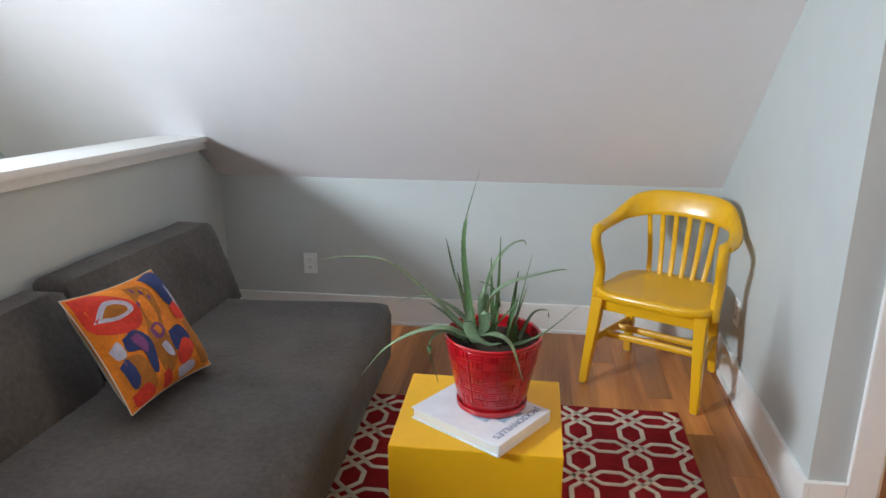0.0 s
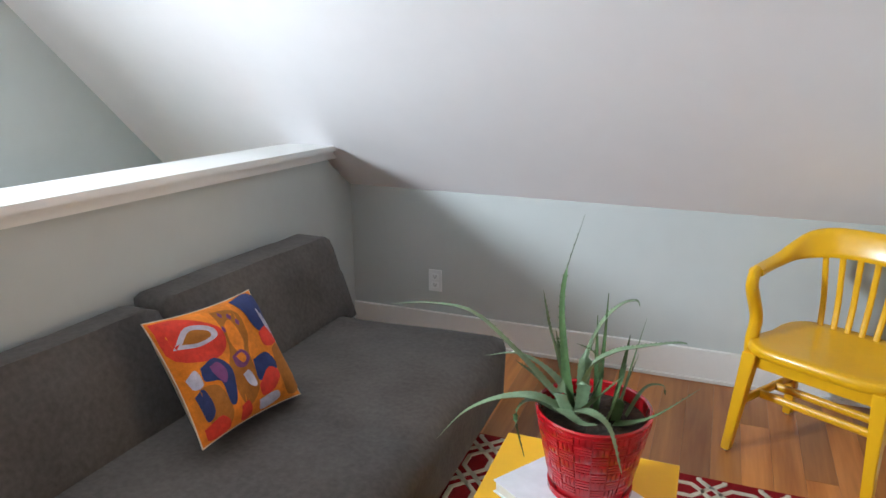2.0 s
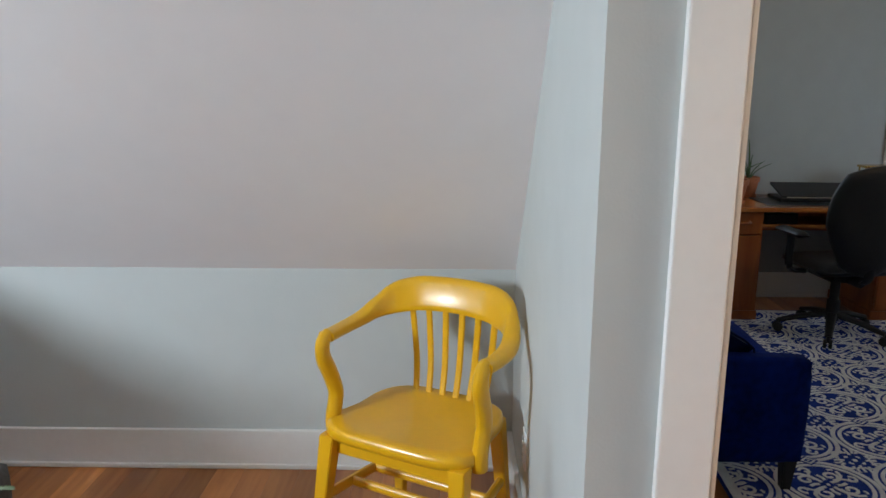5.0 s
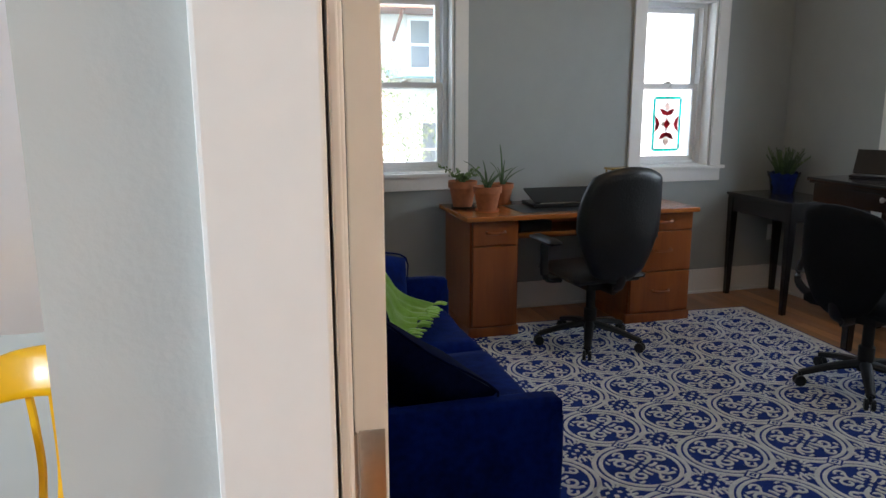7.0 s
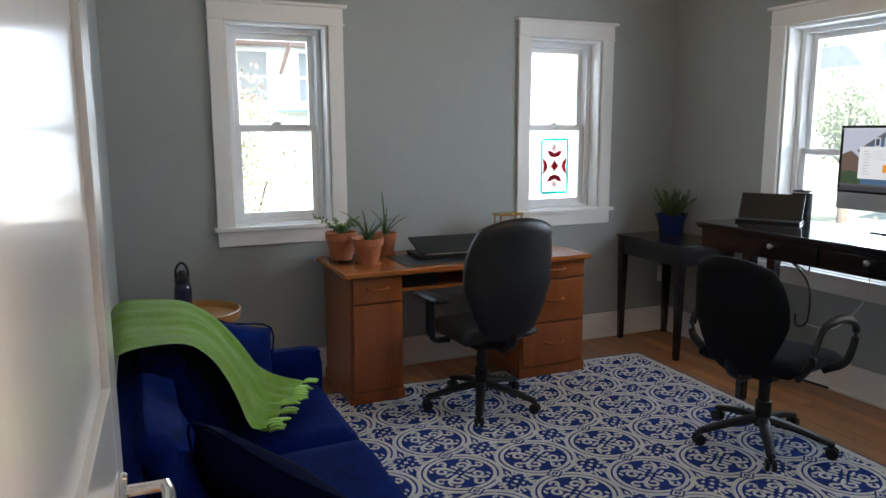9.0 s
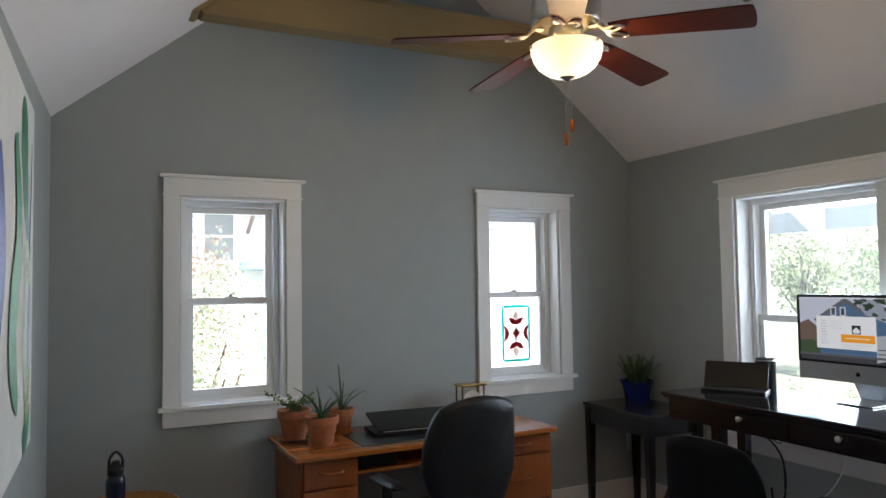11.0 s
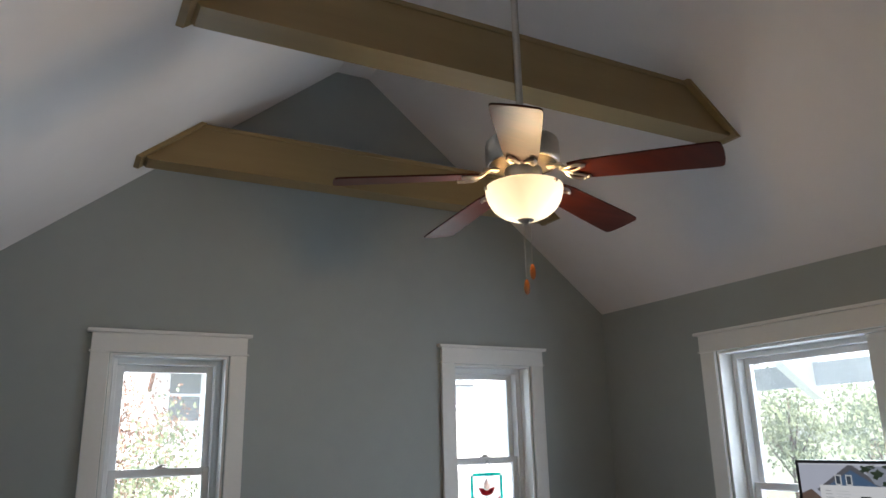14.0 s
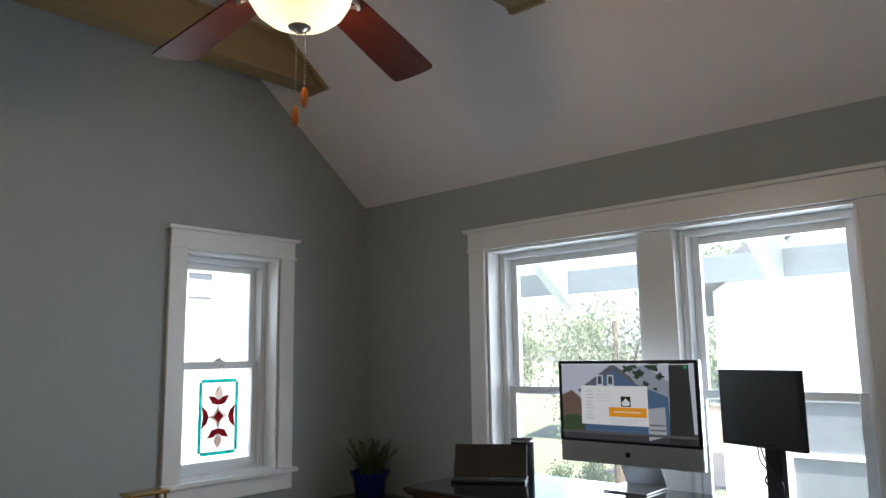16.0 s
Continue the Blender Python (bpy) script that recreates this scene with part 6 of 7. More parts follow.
tile(rect(-0.30, 0.222, 0.30, 0.232), (0.10, 0.10, 0.11), next(zs_))
tile(rect(-0.20, 0.26, 0.105, 0.42), (0.78, 0.79, 0.82), next(zs_))
for k in range(9):
    tile(rect(-0.175, 0.395 - 0.014 * k, -0.150 + 0.006 * (k % 3), 0.399 - 0.014 * k), (0.45, 0.47, 0.5), next(zs_))
for k in range(4):
    tile(rect(-0.125, 0.395 - 0.012 * k, -0.065 + 0.008 * (k % 2), 0.398 - 0.012 * k), (0.6, 0.62, 0.65), next(zs_))
tile(rect(-0.012, 0.336, 0.032, 0.378), (0.02, 0.025, 0.02), next(zs_))
tile([(-0.01, 0.352), (0.01, 0.370), (0.03, 0.352), (0.024, 0.34), (-0.004, 0.34)], (0.75, 0.76, 0.78), next(zs_))
tile(rect(-0.068, 0.295, 0.10, 0.333), (0.85, 0.33, 0.02), next(zs_))
tile(rect(-0.045, 0.312, 0.075, 0.317), (0.85, 0.7, 0.5), next(zs_))
for k in range(3):
    tile(rect(-0.06, 0.283 - 0.009 * k, 0.09 - 0.03 * k, 0.286 - 0.009 * k), (0.6, 0.62, 0.65), next(zs_))
tile(rect(0.265, 0.49, 0.277, 0.503), (0.05, 0.35, 0.12), next(zs_))
tile(rect(-0.295, 0.506, 0.29, 0.509), (0.7, 0.72, 0.75), next(zs_))

# second screen, dark
mon = thing("monitor", "black second monitor switched off on a pole stand", "monitor", basis((3.611, 2.168, 0.945), (-0.40, -0.917, 0), (0, 0, 1)))
bm = bmesh.new()
box(bm, -0.182, 0.215, -0.02, 0.182, 0.49, 0.0, 0.004)
part("housing", bm, BLACK_PLASTIC, mon, smooth=False)
SCREEN_OFF = material("dark_screen", (0.012, 0.012, 0.015), 0.25, vary=0.05)
bm = bmesh.new()
box(bm, -0.174, 0.228, 0.0003, 0.174, 0.482, 0.0015)
part("screen", bm, SCREEN_OFF, mon, smooth=False)
bm = bmesh.new()
box(bm, -0.035, 0.012, -0.08, 0.035, 0.30, -0.05, 0.004)
part("pole", bm, BLACK_PLASTIC, mon, smooth=False)
bm = bmesh.new()
box(bm, -0.05, 0.26, -0.06, 0.05, 0.36, -0.019, 0.004)
part("mount", bm, BLACK_PLASTIC, mon, smooth=False)
bm = bmesh.new()
box(bm, -0.13, 0.0, -0.17, 0.13, 0.014, 0.07, 0.005)
part("base", bm, BLACK_PLASTIC, mon, smooth=False)
bm = bmesh.new()
tube(bm, curve([(-0.06, 0.22, -0.045), (-0.04, 0.16, -0.035), (0.02, 0.12, -0.03), (0.05, 0.09, -0.035), (0.04, 0.03, -0.04)], 6), 0.003, 6)
tube(bm, curve([(-0.05, 0.22, -0.045), (-0.02, 0.18, -0.03), (0.0, 0.14, -0.028), (-0.02, 0.09, -0.03), (0.06, 0.05, -0.035), (0.09, 0.02, -0.04)], 6), 0.003, 6)
part("cable", bm, BLACK_PLASTIC, mon)

# tablet stand and speaker
tab = thing("tablet_keyboard", "black tablet folded up on its keyboard stand", "tablet", basis((3.53, 3.335, 0.946), (0.177, -0.294, 0), (0.294, 0.177, 0)))
bm = bmesh.new()
box(bm, -0.165, -0.10, 0.0, 0.165, 0.09, 0.014, 0.004)
part("keyboard", bm, BLACK_PLASTIC, tab, smooth=False)
bm = bmesh.new()
box(bm, -0.165, 0.0, -0.005, 0.165, 0.15, 0.006, 0.003, Matrix.Translation((0, -0.02, 0.018)) @ Matrix.Rotation(radians(62), 4, "X"))
part("screen", bm, BLACK_PLASTIC, tab, smooth=False)
spk = thing("speaker", "small round black speaker on the writing desk", "speaker", Matrix.Translation((3.69, 3.27, 0.946)))
bm = bmesh.new()
lathe(bm, [(0.0, 0.0), (0.05, 0.0), (0.052, 0.004), (0.052, 0.165), (0.049, 0.172), (0.0, 0.173)], 32, close=False)
part("speaker_body", bm, BLACK_FABRIC, spk)
bm = bmesh.new()
lathe(bm, [(0.0525, 0.160), (0.0528, 0.168)], 32, close=False)
part("ring", bm, NICKEL, spk)

# outlet low on the far wall
outlet(pose(3.80, NORTH, 0.42))

# ceiling fan
FX, FY = 1.905, 2.603
fan = thing("ceiling_fan", "five-blade ceiling fan with a lit frosted glass bowl", "ceiling fan", Matrix.Translation((FX, FY, 0)))
bm = bmesh.new()
lathe(bm, [(0.013, 2.60), (0.013, 3.79)], 16)
part("downrod", bm, NICKEL, fan)
bm = bmesh.new()
lathe(bm, [(0.0, 3.72), (0.03, 3.72), (0.065, 3.76), (0.07, 3.797), (0.0, 3.797)], 28, close=False)
part("canopy", bm, NICKEL, fan)
bm = bmesh.new()
lathe(bm, [(0.0, 2.63), (0.03, 2.63), (0.04, 2.595), (0.10, 2.59), (0.124, 2.578), (0.127, 2.565), (0.127, 2.505), (0.12, 2.495), (0.0, 2.495)], 48, close=False)
motor = part("motor_housing", bm, NICKEL, fan)
VENT = material("dark_vent", (0.03, 0.027, 0.025), 0.5, vary=0.1)
bm = bmesh.new()
lathe(bm, [(0.05, 2.478), (0.116, 2.494)], 40, close=False)
part("vent_ring", bm, VENT, motor)
for k in range(36):
    bm = bmesh.new()
    a = 2 * math.pi * k / 36
    box(bm, 0.060, -0.0035, -0.004, 0.122, 0.0035, 0.004, 0, Matrix.Rotation(a, 4, "Z") @ Matrix.Translation((0, 0, 2.484)) @ Matrix.Rotation(radians(-11), 4, "Y"))
    part("vent_fin", bm, NICKEL, motor, smooth=False)
bm = bmesh.new()
lathe(bm, [(0.0, 2.495), (0.06, 2.49), (0.065, 2.47), (0.055, 2.43), (0.105, 2.418), (0.11, 2.410), (0.0, 2.410)], 36, close=False)
part("light_fitter", bm, NICKEL, fan)
def bowl_glass():
    """Frosted glass that glows round the two bulbs behind it."""
    m = bpy.data.materials.new("frosted_glass")
    m.use_nodes = True
    n, l = m.node_tree.nodes, m.node_tree.links
    b = n["Principled BSDF"]
    b.inputs["Base Color"].default_value = (0.9, 0.82, 0.68, 1)
    b.inputs["Roughness"].default_value = 0.25
    tc, low = n.new("ShaderNodeTexCoord"), n.new("ShaderNodeMath")
    low.operation = "MINIMUM"
    for k, (x, y) in enumerate(((0.05, -0.055), (-0.055, 0.045))):
        d = n.new("ShaderNodeVectorMath")
        d.operation = "DISTANCE"
        d.inputs[1].default_value = (x, y, 2.355)
        l.new(tc.outputs["Object"], d.inputs[0])
        l.new(d.outputs["Value"], low.inputs[k])
    ramp = n.new("ShaderNodeValToRGB")
    ramp.color_ramp.elements[0].position, ramp.color_ramp.elements[1].position = 0.05, 0.19
    ramp.color_ramp.elements[0].color, ramp.color_ramp.elements[1].color = (1.0, 0.80, 0.50, 1), (0.42, 0.21, 0.075, 1)
    l.new(low.outputs[0], ramp.inputs["Fac"])
    l.new(ramp.outputs["Color"], b.inputs["Emission Color"])
    b.inputs["Emission Strength"].default_value = 0.36
    return m


bm = bmesh.new()
lathe(bm, [(0.130, 2.416), (0.132, 2.411), (0.131, 2.395), (0.123, 2.366), (0.106, 2.338), (0.080, 2.317), (0.048, 2.303), (0.018, 2.298)], 48, close=False)
bowl = part("glass_bowl", bm, bowl_glass(), fan, "lit frosted glass bowl")
bowl.visible_shadow = False
bm = bmesh.new()
lathe(bm, [(0.0, 2.284), (0.010, 2.286), (0.016, 2.294), (0.028, 2.298), (0.03, 2.306), (0.0, 2.31)], 24, close=False)
part("finial", bm, NICKEL, fan)
for k in range(3):
    a = radians(45 + 120 * k)
    bm = bmesh.new()
    lathe(bm, [(0.0, 0), (0.006, 0.0), (0.006, 0.012), (0, 0.012)], 10, Matrix.Rotation(a, 4, "Z") @ Matrix.Translation((0.129, 0, 2.405)) @ Matrix.Rotation(radians(90), 4, "Y"), close=False)
    part("thumb_screw", bm, NICKEL, fan)
for k in range(5):
    a = radians(18 + 72 * k)
    turn = Matrix.Rotation(a, 4, "Z")
    # blade: long board with a rounded tip, pitched
    bm = bmesh.new()
    out = [(0.165, -0.046), (0.165, 0.046), (0.22, 0.056), (0.45, 0.066), (0.60, 0.071), (0.628, 0.070), (0.638, 0.062), (0.643, 0.03), (0.644, 0.0), (0.643, -0.03), (0.638, -0.062), (0.628, -0.070), (0.60, -0.071), (0.45, -0.066), (0.22, -0.056)]
    vs = prism(bm, out, -0.003, 0.003)
    bmesh.ops.transform(bm, matrix=turn @ Matrix.Translation((0, 0, 2.462)) @ Matrix.Rotation(radians(4.6), 4, "Y") @ Matrix.Rotation(radians(-11), 4, "X"), verts=vs)
    part("blade", bm, MAHOGANY, fan, "mahogany stained blade", smooth=False)
    bm = bmesh.new()
    for sgn in (-1, 1):
        tube(bm, curve([(0.095, 0.0, 2.482), (0.13, sgn * 0.012, 2.466), (0.16, sgn * 0.032, 2.442 - sgn * 0.006), (0.195, sgn * 0.044, 2.436 - sgn * 0.008), (0.222, sgn * 0.034, 2.434 - sgn * 0.006)], 5), 0.006, 8)
        tube(bm, curve([(0.13, 0.0, 2.466), (0.17, sgn * 0.010, 2.440), (0.20, sgn * 0.022, 2.436 - sgn * 0.004), (0.212, sgn * 0.036, 2.434 - sgn * 0.006)], 4), 0.005, 8)
    box(bm, 0.085, -0.014, 2.470, 0.14, 0.014, 2.478, 0.002)
    bmesh.ops.transform(bm, matrix=turn, verts=bm.verts)
    part("blade_iron", bm, NICKEL, fan, "scrolled nickel blade bracket")
AMBER_WOOD = material("amber_wood_pull", (0.45, 0.13, 0.02), 0.3, vary=0.15)
for dx, dy, low in ((-0.006, 0.004, 2.045), (0.012, -0.008, 2.095)):
    bm = bmesh.new()
    n_ = int((2.285 - low - 0.05) / 0.008)
    for q in range(n_):
        bmesh.ops.create_icosphere(bm, subdivisions=1, radius=0.0028, matrix=Matrix.Translation((dx, dy, 2.285 - q * 0.008)))
    part("pull_chain", bm, NICKEL, fan)
    bm = bmesh.new()
    lathe(bm, [(0.0, low), (0.007, low + 0.006), (0.010, low + 0.02), (0.008, low + 0.042), (0.004, low + 0.052), (0.0, low + 0.053)], 14, Matrix.Translation((dx, dy, 0)), close=False)
    part("pull_knob", bm, AMBER_WOOD, fan, "amber wooden pull")

# stained glass panel hanging in the second window
def coloured_glass(name, c):
    m = bpy.data.materials.new(name)
    m.use_nodes = True
    n, l = m.node_tree.nodes, m.node_tree.links
    tr, di, mx = n.new("ShaderNodeBsdfTransparent"), n.new("ShaderNodeBsdfTranslucent"), n.new("ShaderNodeMixShader")
    tc, no, ramp = n.new("ShaderNodeTexCoord"), n.new("ShaderNodeTexNoise"), n.new("ShaderNodeValToRGB")
    no.inputs["Scale"].default_value = 22
    l.new(tc.outputs["Object"], no.inputs["Vector"])
    ramp.color_ramp.elements[0].color, ramp.color_ramp.elements[1].color = (*[v * 0.6 for v in c], 1), (*[min(1, v * 1.3) for v in c], 1)
    l.new(no.outputs["Fac"], ramp.inputs["Fac"])
    l.new(ramp.outputs["Color"], tr.inputs["Color"])
    l.new(ramp.outputs["Color"], di.inputs["Color"])
    mx.inputs["Fac"].default_value = 0.45
    l.new(tr.outputs[0], mx.inputs[1])
    l.new(di.outputs[0], mx.inputs[2])
    l.new(mx.outputs[0], n["Material Output"].inputs["Surface"])
    return m
TEAL, RUBY, BLUSH, CLEAR = coloured_glass("teal_glass", (0.03, 0.50, 0.46)), coloured_glass("ruby_glass", (0.45, 0.06, 0.08)), coloured_glass("blush_glass", (0.88, 0.66, 0.62)), coloured_glass("clear_textured_glass", (0.88, 0.88, 0.86))
LEAD = material("lead_came", (0.03, 0.03, 0.032), 0.5, 0.6, vary=0.1)
sg = thing("stained_glass_panel", "hanging stained glass panel with a teal border and ruby petals", "stained glass", basis((2.917, 4.60, 1.215), (1, 0, 0), (0, 0, 1)))
HW, HH, BD = 0.112, 0.188, 0.016
def pane_(pts, mat, lead=True, z=0.0):
    bm = bmesh.new()
    prism(bm, pts, z - 0.0012, z + 0.0012)
    part("glass_piece", bm, mat, sg, smooth=False)
    if lead:
        bm = bmesh.new()
        tube(bm, [Vector((*p, z)) for p in pts + pts[:1]], 0.0011, 5)
        part("lead_came", bm, LEAD, sg)
def rc(x0, y0, x1, y1):
    return [(x0, y0), (x1, y0), (x1, y1), (x0, y1)]
for sx in (-1, 1):
    xa, xb = sorted((sx * HW, sx * (HW - BD)))
    for y0, y1 in ((-HH + BD, 0.0), (0.0, HH - BD)):
        pane_(rc(xa, y0, xb, y1), TEAL)
    for sy in (-1, 1):
        ya, yb = sorted((sy * HH, sy * (HH - BD)))
        pane_(rc(xa, ya, xb, yb), CLEAR)
        xc, xd = sorted((0.0, sx * (HW - BD)))
        pane_(rc(xc, ya, xd, yb), TEAL)
pane_(rc(-HW + BD, -HH + BD, HW - BD, HH - BD), CLEAR, False, -0.003)
for sy in (-1, 1):
    pane_([(0, sy * 0.155), (0.022, sy * 0.12), (0.016, sy * 0.10), (0, sy * 0.085), (-0.016, sy * 0.10), (-0.022, sy * 0.12)], BLUSH)
    for sx in (-1, 1):
        pane_([(0, sy * 0.058), (sx * 0.035, sy * 0.066), (sx * 0.060, sy * 0.105), (sx * 0.028, sy * 0.10), (0, sy * 0.082)], RUBY)
        pane_([(0, sy * 0.055), (sx * 0.014, sy * 0.022), (sx * 0.052, 0), (sx * 0.026, 0), (0, sy * 0.032)], BLUSH)
for sx in (-1, 1):
    pane_([(sx * 0.093, 0.055), (sx * 0.066, 0.03), (sx * 0.055, 0.0), (sx * 0.066, -0.03), (sx * 0.093, -0.055), (sx * 0.085, 0.0)], RUBY)
pane_([(0, 0.032), (0.026, 0), (0, -0.032), (-0.026, 0)], RUBY)
bm = bmesh.new()
for sx in (-1, 1):
    tube(bm, [(sx * 0.05, HH, 0), (0.0, HH + 0.075, 0.02)], 0.001, 5)
part("hanging_chain", bm, LEAD, sg)

# abstract canvas on the left wall
turn_w = math.degrees(math.atan2(LEFT1 - LEFT0, NORTH - DOOR_Y1))
def wall_x(y):
    return LEFT0 + (LEFT1 - LEFT0) * (y - DOOR_Y1) / (NORTH - DOOR_Y1)
CANVAS = material("white_canvas", (0.72, 0.72, 0.70), 0.8, scale=6, vary=0.04, bump=0.2, bump_scale=400)
art = thing("canvas_painting", "large white canvas painting with green and blue brush strokes", "painting", basis((wall_x(2.85) + 0.001, 2.85, 1.62), (0.023, 1, 0), (0, 0, 1)))
# local x along the wall, y up, z out of the wall
bm = bmesh.new()
box(bm, -0.95, -0.62, 0.0, 0.70, 0.60, 0.03, 0.002)
canvas = part("canvas", bm, CANVAS, art, smooth=False)
def stroke(pts, w0, w1, c, z, name):
    bm = bmesh.new()
    ln = curve([(x, y, 0) for x, y in pts], 8)
    n = len(ln)
    L, R = [], []
    for i, p in enumerate(ln):
        d = (ln[min(i + 1, n - 1)] - ln[max(i - 1, 0)]).normalized()
        s = Vector((-d.y, d.x, 0))
        t = i / (n - 1)
        w = (w0 + (w1 - w0) * t) * math.sin(math.pi * min(1, 0.12 + 0.88 * t)) ** 0.5 * (1 + 0.15 * noise.noise((t * 6, w0 * 40, 0)))
        L.append(bm.verts.new(p + s * w + Vector((0, 0, z))))
        R.append(bm.verts.new(p - s * w + Vector((0, 0, z))))
    for i in range(n - 1):
        bm.faces.new((L[i], L[i + 1], R[i + 1], R[i]))
    part("brush_stroke", bm, material(name, c, 0.5, scale=14, vary=0.3, fine=60), canvas, smooth=False)
stroke([(0.48, 0.10), (0.40, 0.28), (0.36, 0.45), (0.42, 0.55)], 0.05, 0.16, (0.02, 0.20, 0.10), 0.031, "green_stroke")
stroke([(0.60, 0.46), (0.59, 0.30), (0.55, 0.05), (0.58, -0.2)], 0.012, 0.03, (0.03, 0.05, 0.35), 0.0315, "blue_stroke")
stroke([(0.45, 0.1), (0.50, -0.1), (0.46, -0.3), (0.52, -0.5)], 0.10, 0.10, (0.45, 0.58, 0.42), 0.032, "pale_green_stroke")
stroke([(0.55, -0.05), (0.52, -0.25), (0.56, -0.42)], 0.05, 0.03, (0.28, 0.32, 0.55), 0.0325, "lilac_stroke")
stroke([(0.46, -0.55), (0.55, -0.42), (0.60, -0.30)], 0.05, 0.02, (0.30, 0.42, 0.08), 0.033, "lime_stroke")
stroke([(0.40, -0.58), (0.52, -0.55), (0.60, -0.46)], 0.05, 0.03, (0.02, 0.26, 0.14), 0.0335, "deep_green_stroke")
stroke([(0.1, 0.4), (0.2, 0.1), (0.05, -0.2), (0.2, -0.45)], 0.06, 0.12, (0.02, 0.24, 0.12), 0.034, "mid_green_stroke")
stroke([(-0.3, 0.3), (-0.2, 0.0), (-0.35, -0.3)], 0.08, 0.05, (0.05, 0.08, 0.35), 0.0345, "navy_stroke")

stroke([(-0.94, -0.02), (-0.86, -0.10), (-0.90, -0.22)], 0.05, 0.06, (0.03, 0.06, 0.42), 0.035, "cobalt_stroke")

# navy medallion rug
rug2 = thing("blue_rug", "navy blue wool rug with pale grey medallions", "rug")
ang = radians(-2.6)
ux, uy = Vector((math.cos(ang), math.sin(ang))), Vector((-math.sin(ang), math.cos(ang)))
corner_ = Vector((3.262, 4.085))
RW, RL = 2.50, 3.10
def at_rug(u, v):
    """u, v from the far right corner: u to the left, v towards the door."""
    p = corner_ - ux * u - uy * v
    return p.x, p.y
bm = bmesh.new()
prism(bm, [at_rug(0, 0), at_rug(RW, 0), at_rug(RW, RL), at_rug(0, RL)], 0.0, 0.010)
part("rug_body", bm, RUG_BLUE, rug2, smooth=False)
bm = bmesh.new()
def band(pts, w, closed=False, lift=0.0):
    q = [p for p in pts if 0.03 < p[0] < RW - 0.03 and 0.03 < p[1] < RL - 0.03]
    if len(q) < 2:
        return
    ribbon(bm, [at_rug(*p) for p in q], w * 1.15, 0.0101 + lift, closed and len(q) == len(pts), 0.0025)
# border
for w_, e in ((0.05, 0.028),):
    ribbon(bm, [at_rug(e, e), at_rug(RW - e, e), at_rug(RW - e, RL - e), at_rug(e, RL - e)], w_, 0.0101, True, 0.0025)
node0 = Vector((2.224, 3.197))
d0 = corner_ - node0
nu0, nv0 = d0.dot(ux), d0.dot(uy)
SU, SV = 0.372, 0.348
joints = bmesh.new()
def arc(cu, cv, ru, rv, a0, a1, n):
    return [(cu + ru * math.cos(a0 + (a1 - a0) * k / n), cv + rv * math.sin(a0 + (a1 - a0) * k / n)) for k in range(n + 1)]
def spiral(cu, cv, r, a0, turns, n=12):
    return [(cu + r * (1 - 0.75 * k / n) * math.cos(a0 + turns * 2 * math.pi * k / n), cv + r * (1 - 0.75 * k / n) * math.sin(a0 + turns * 2 * math.pi * k / n)) for k in range(n + 1)]
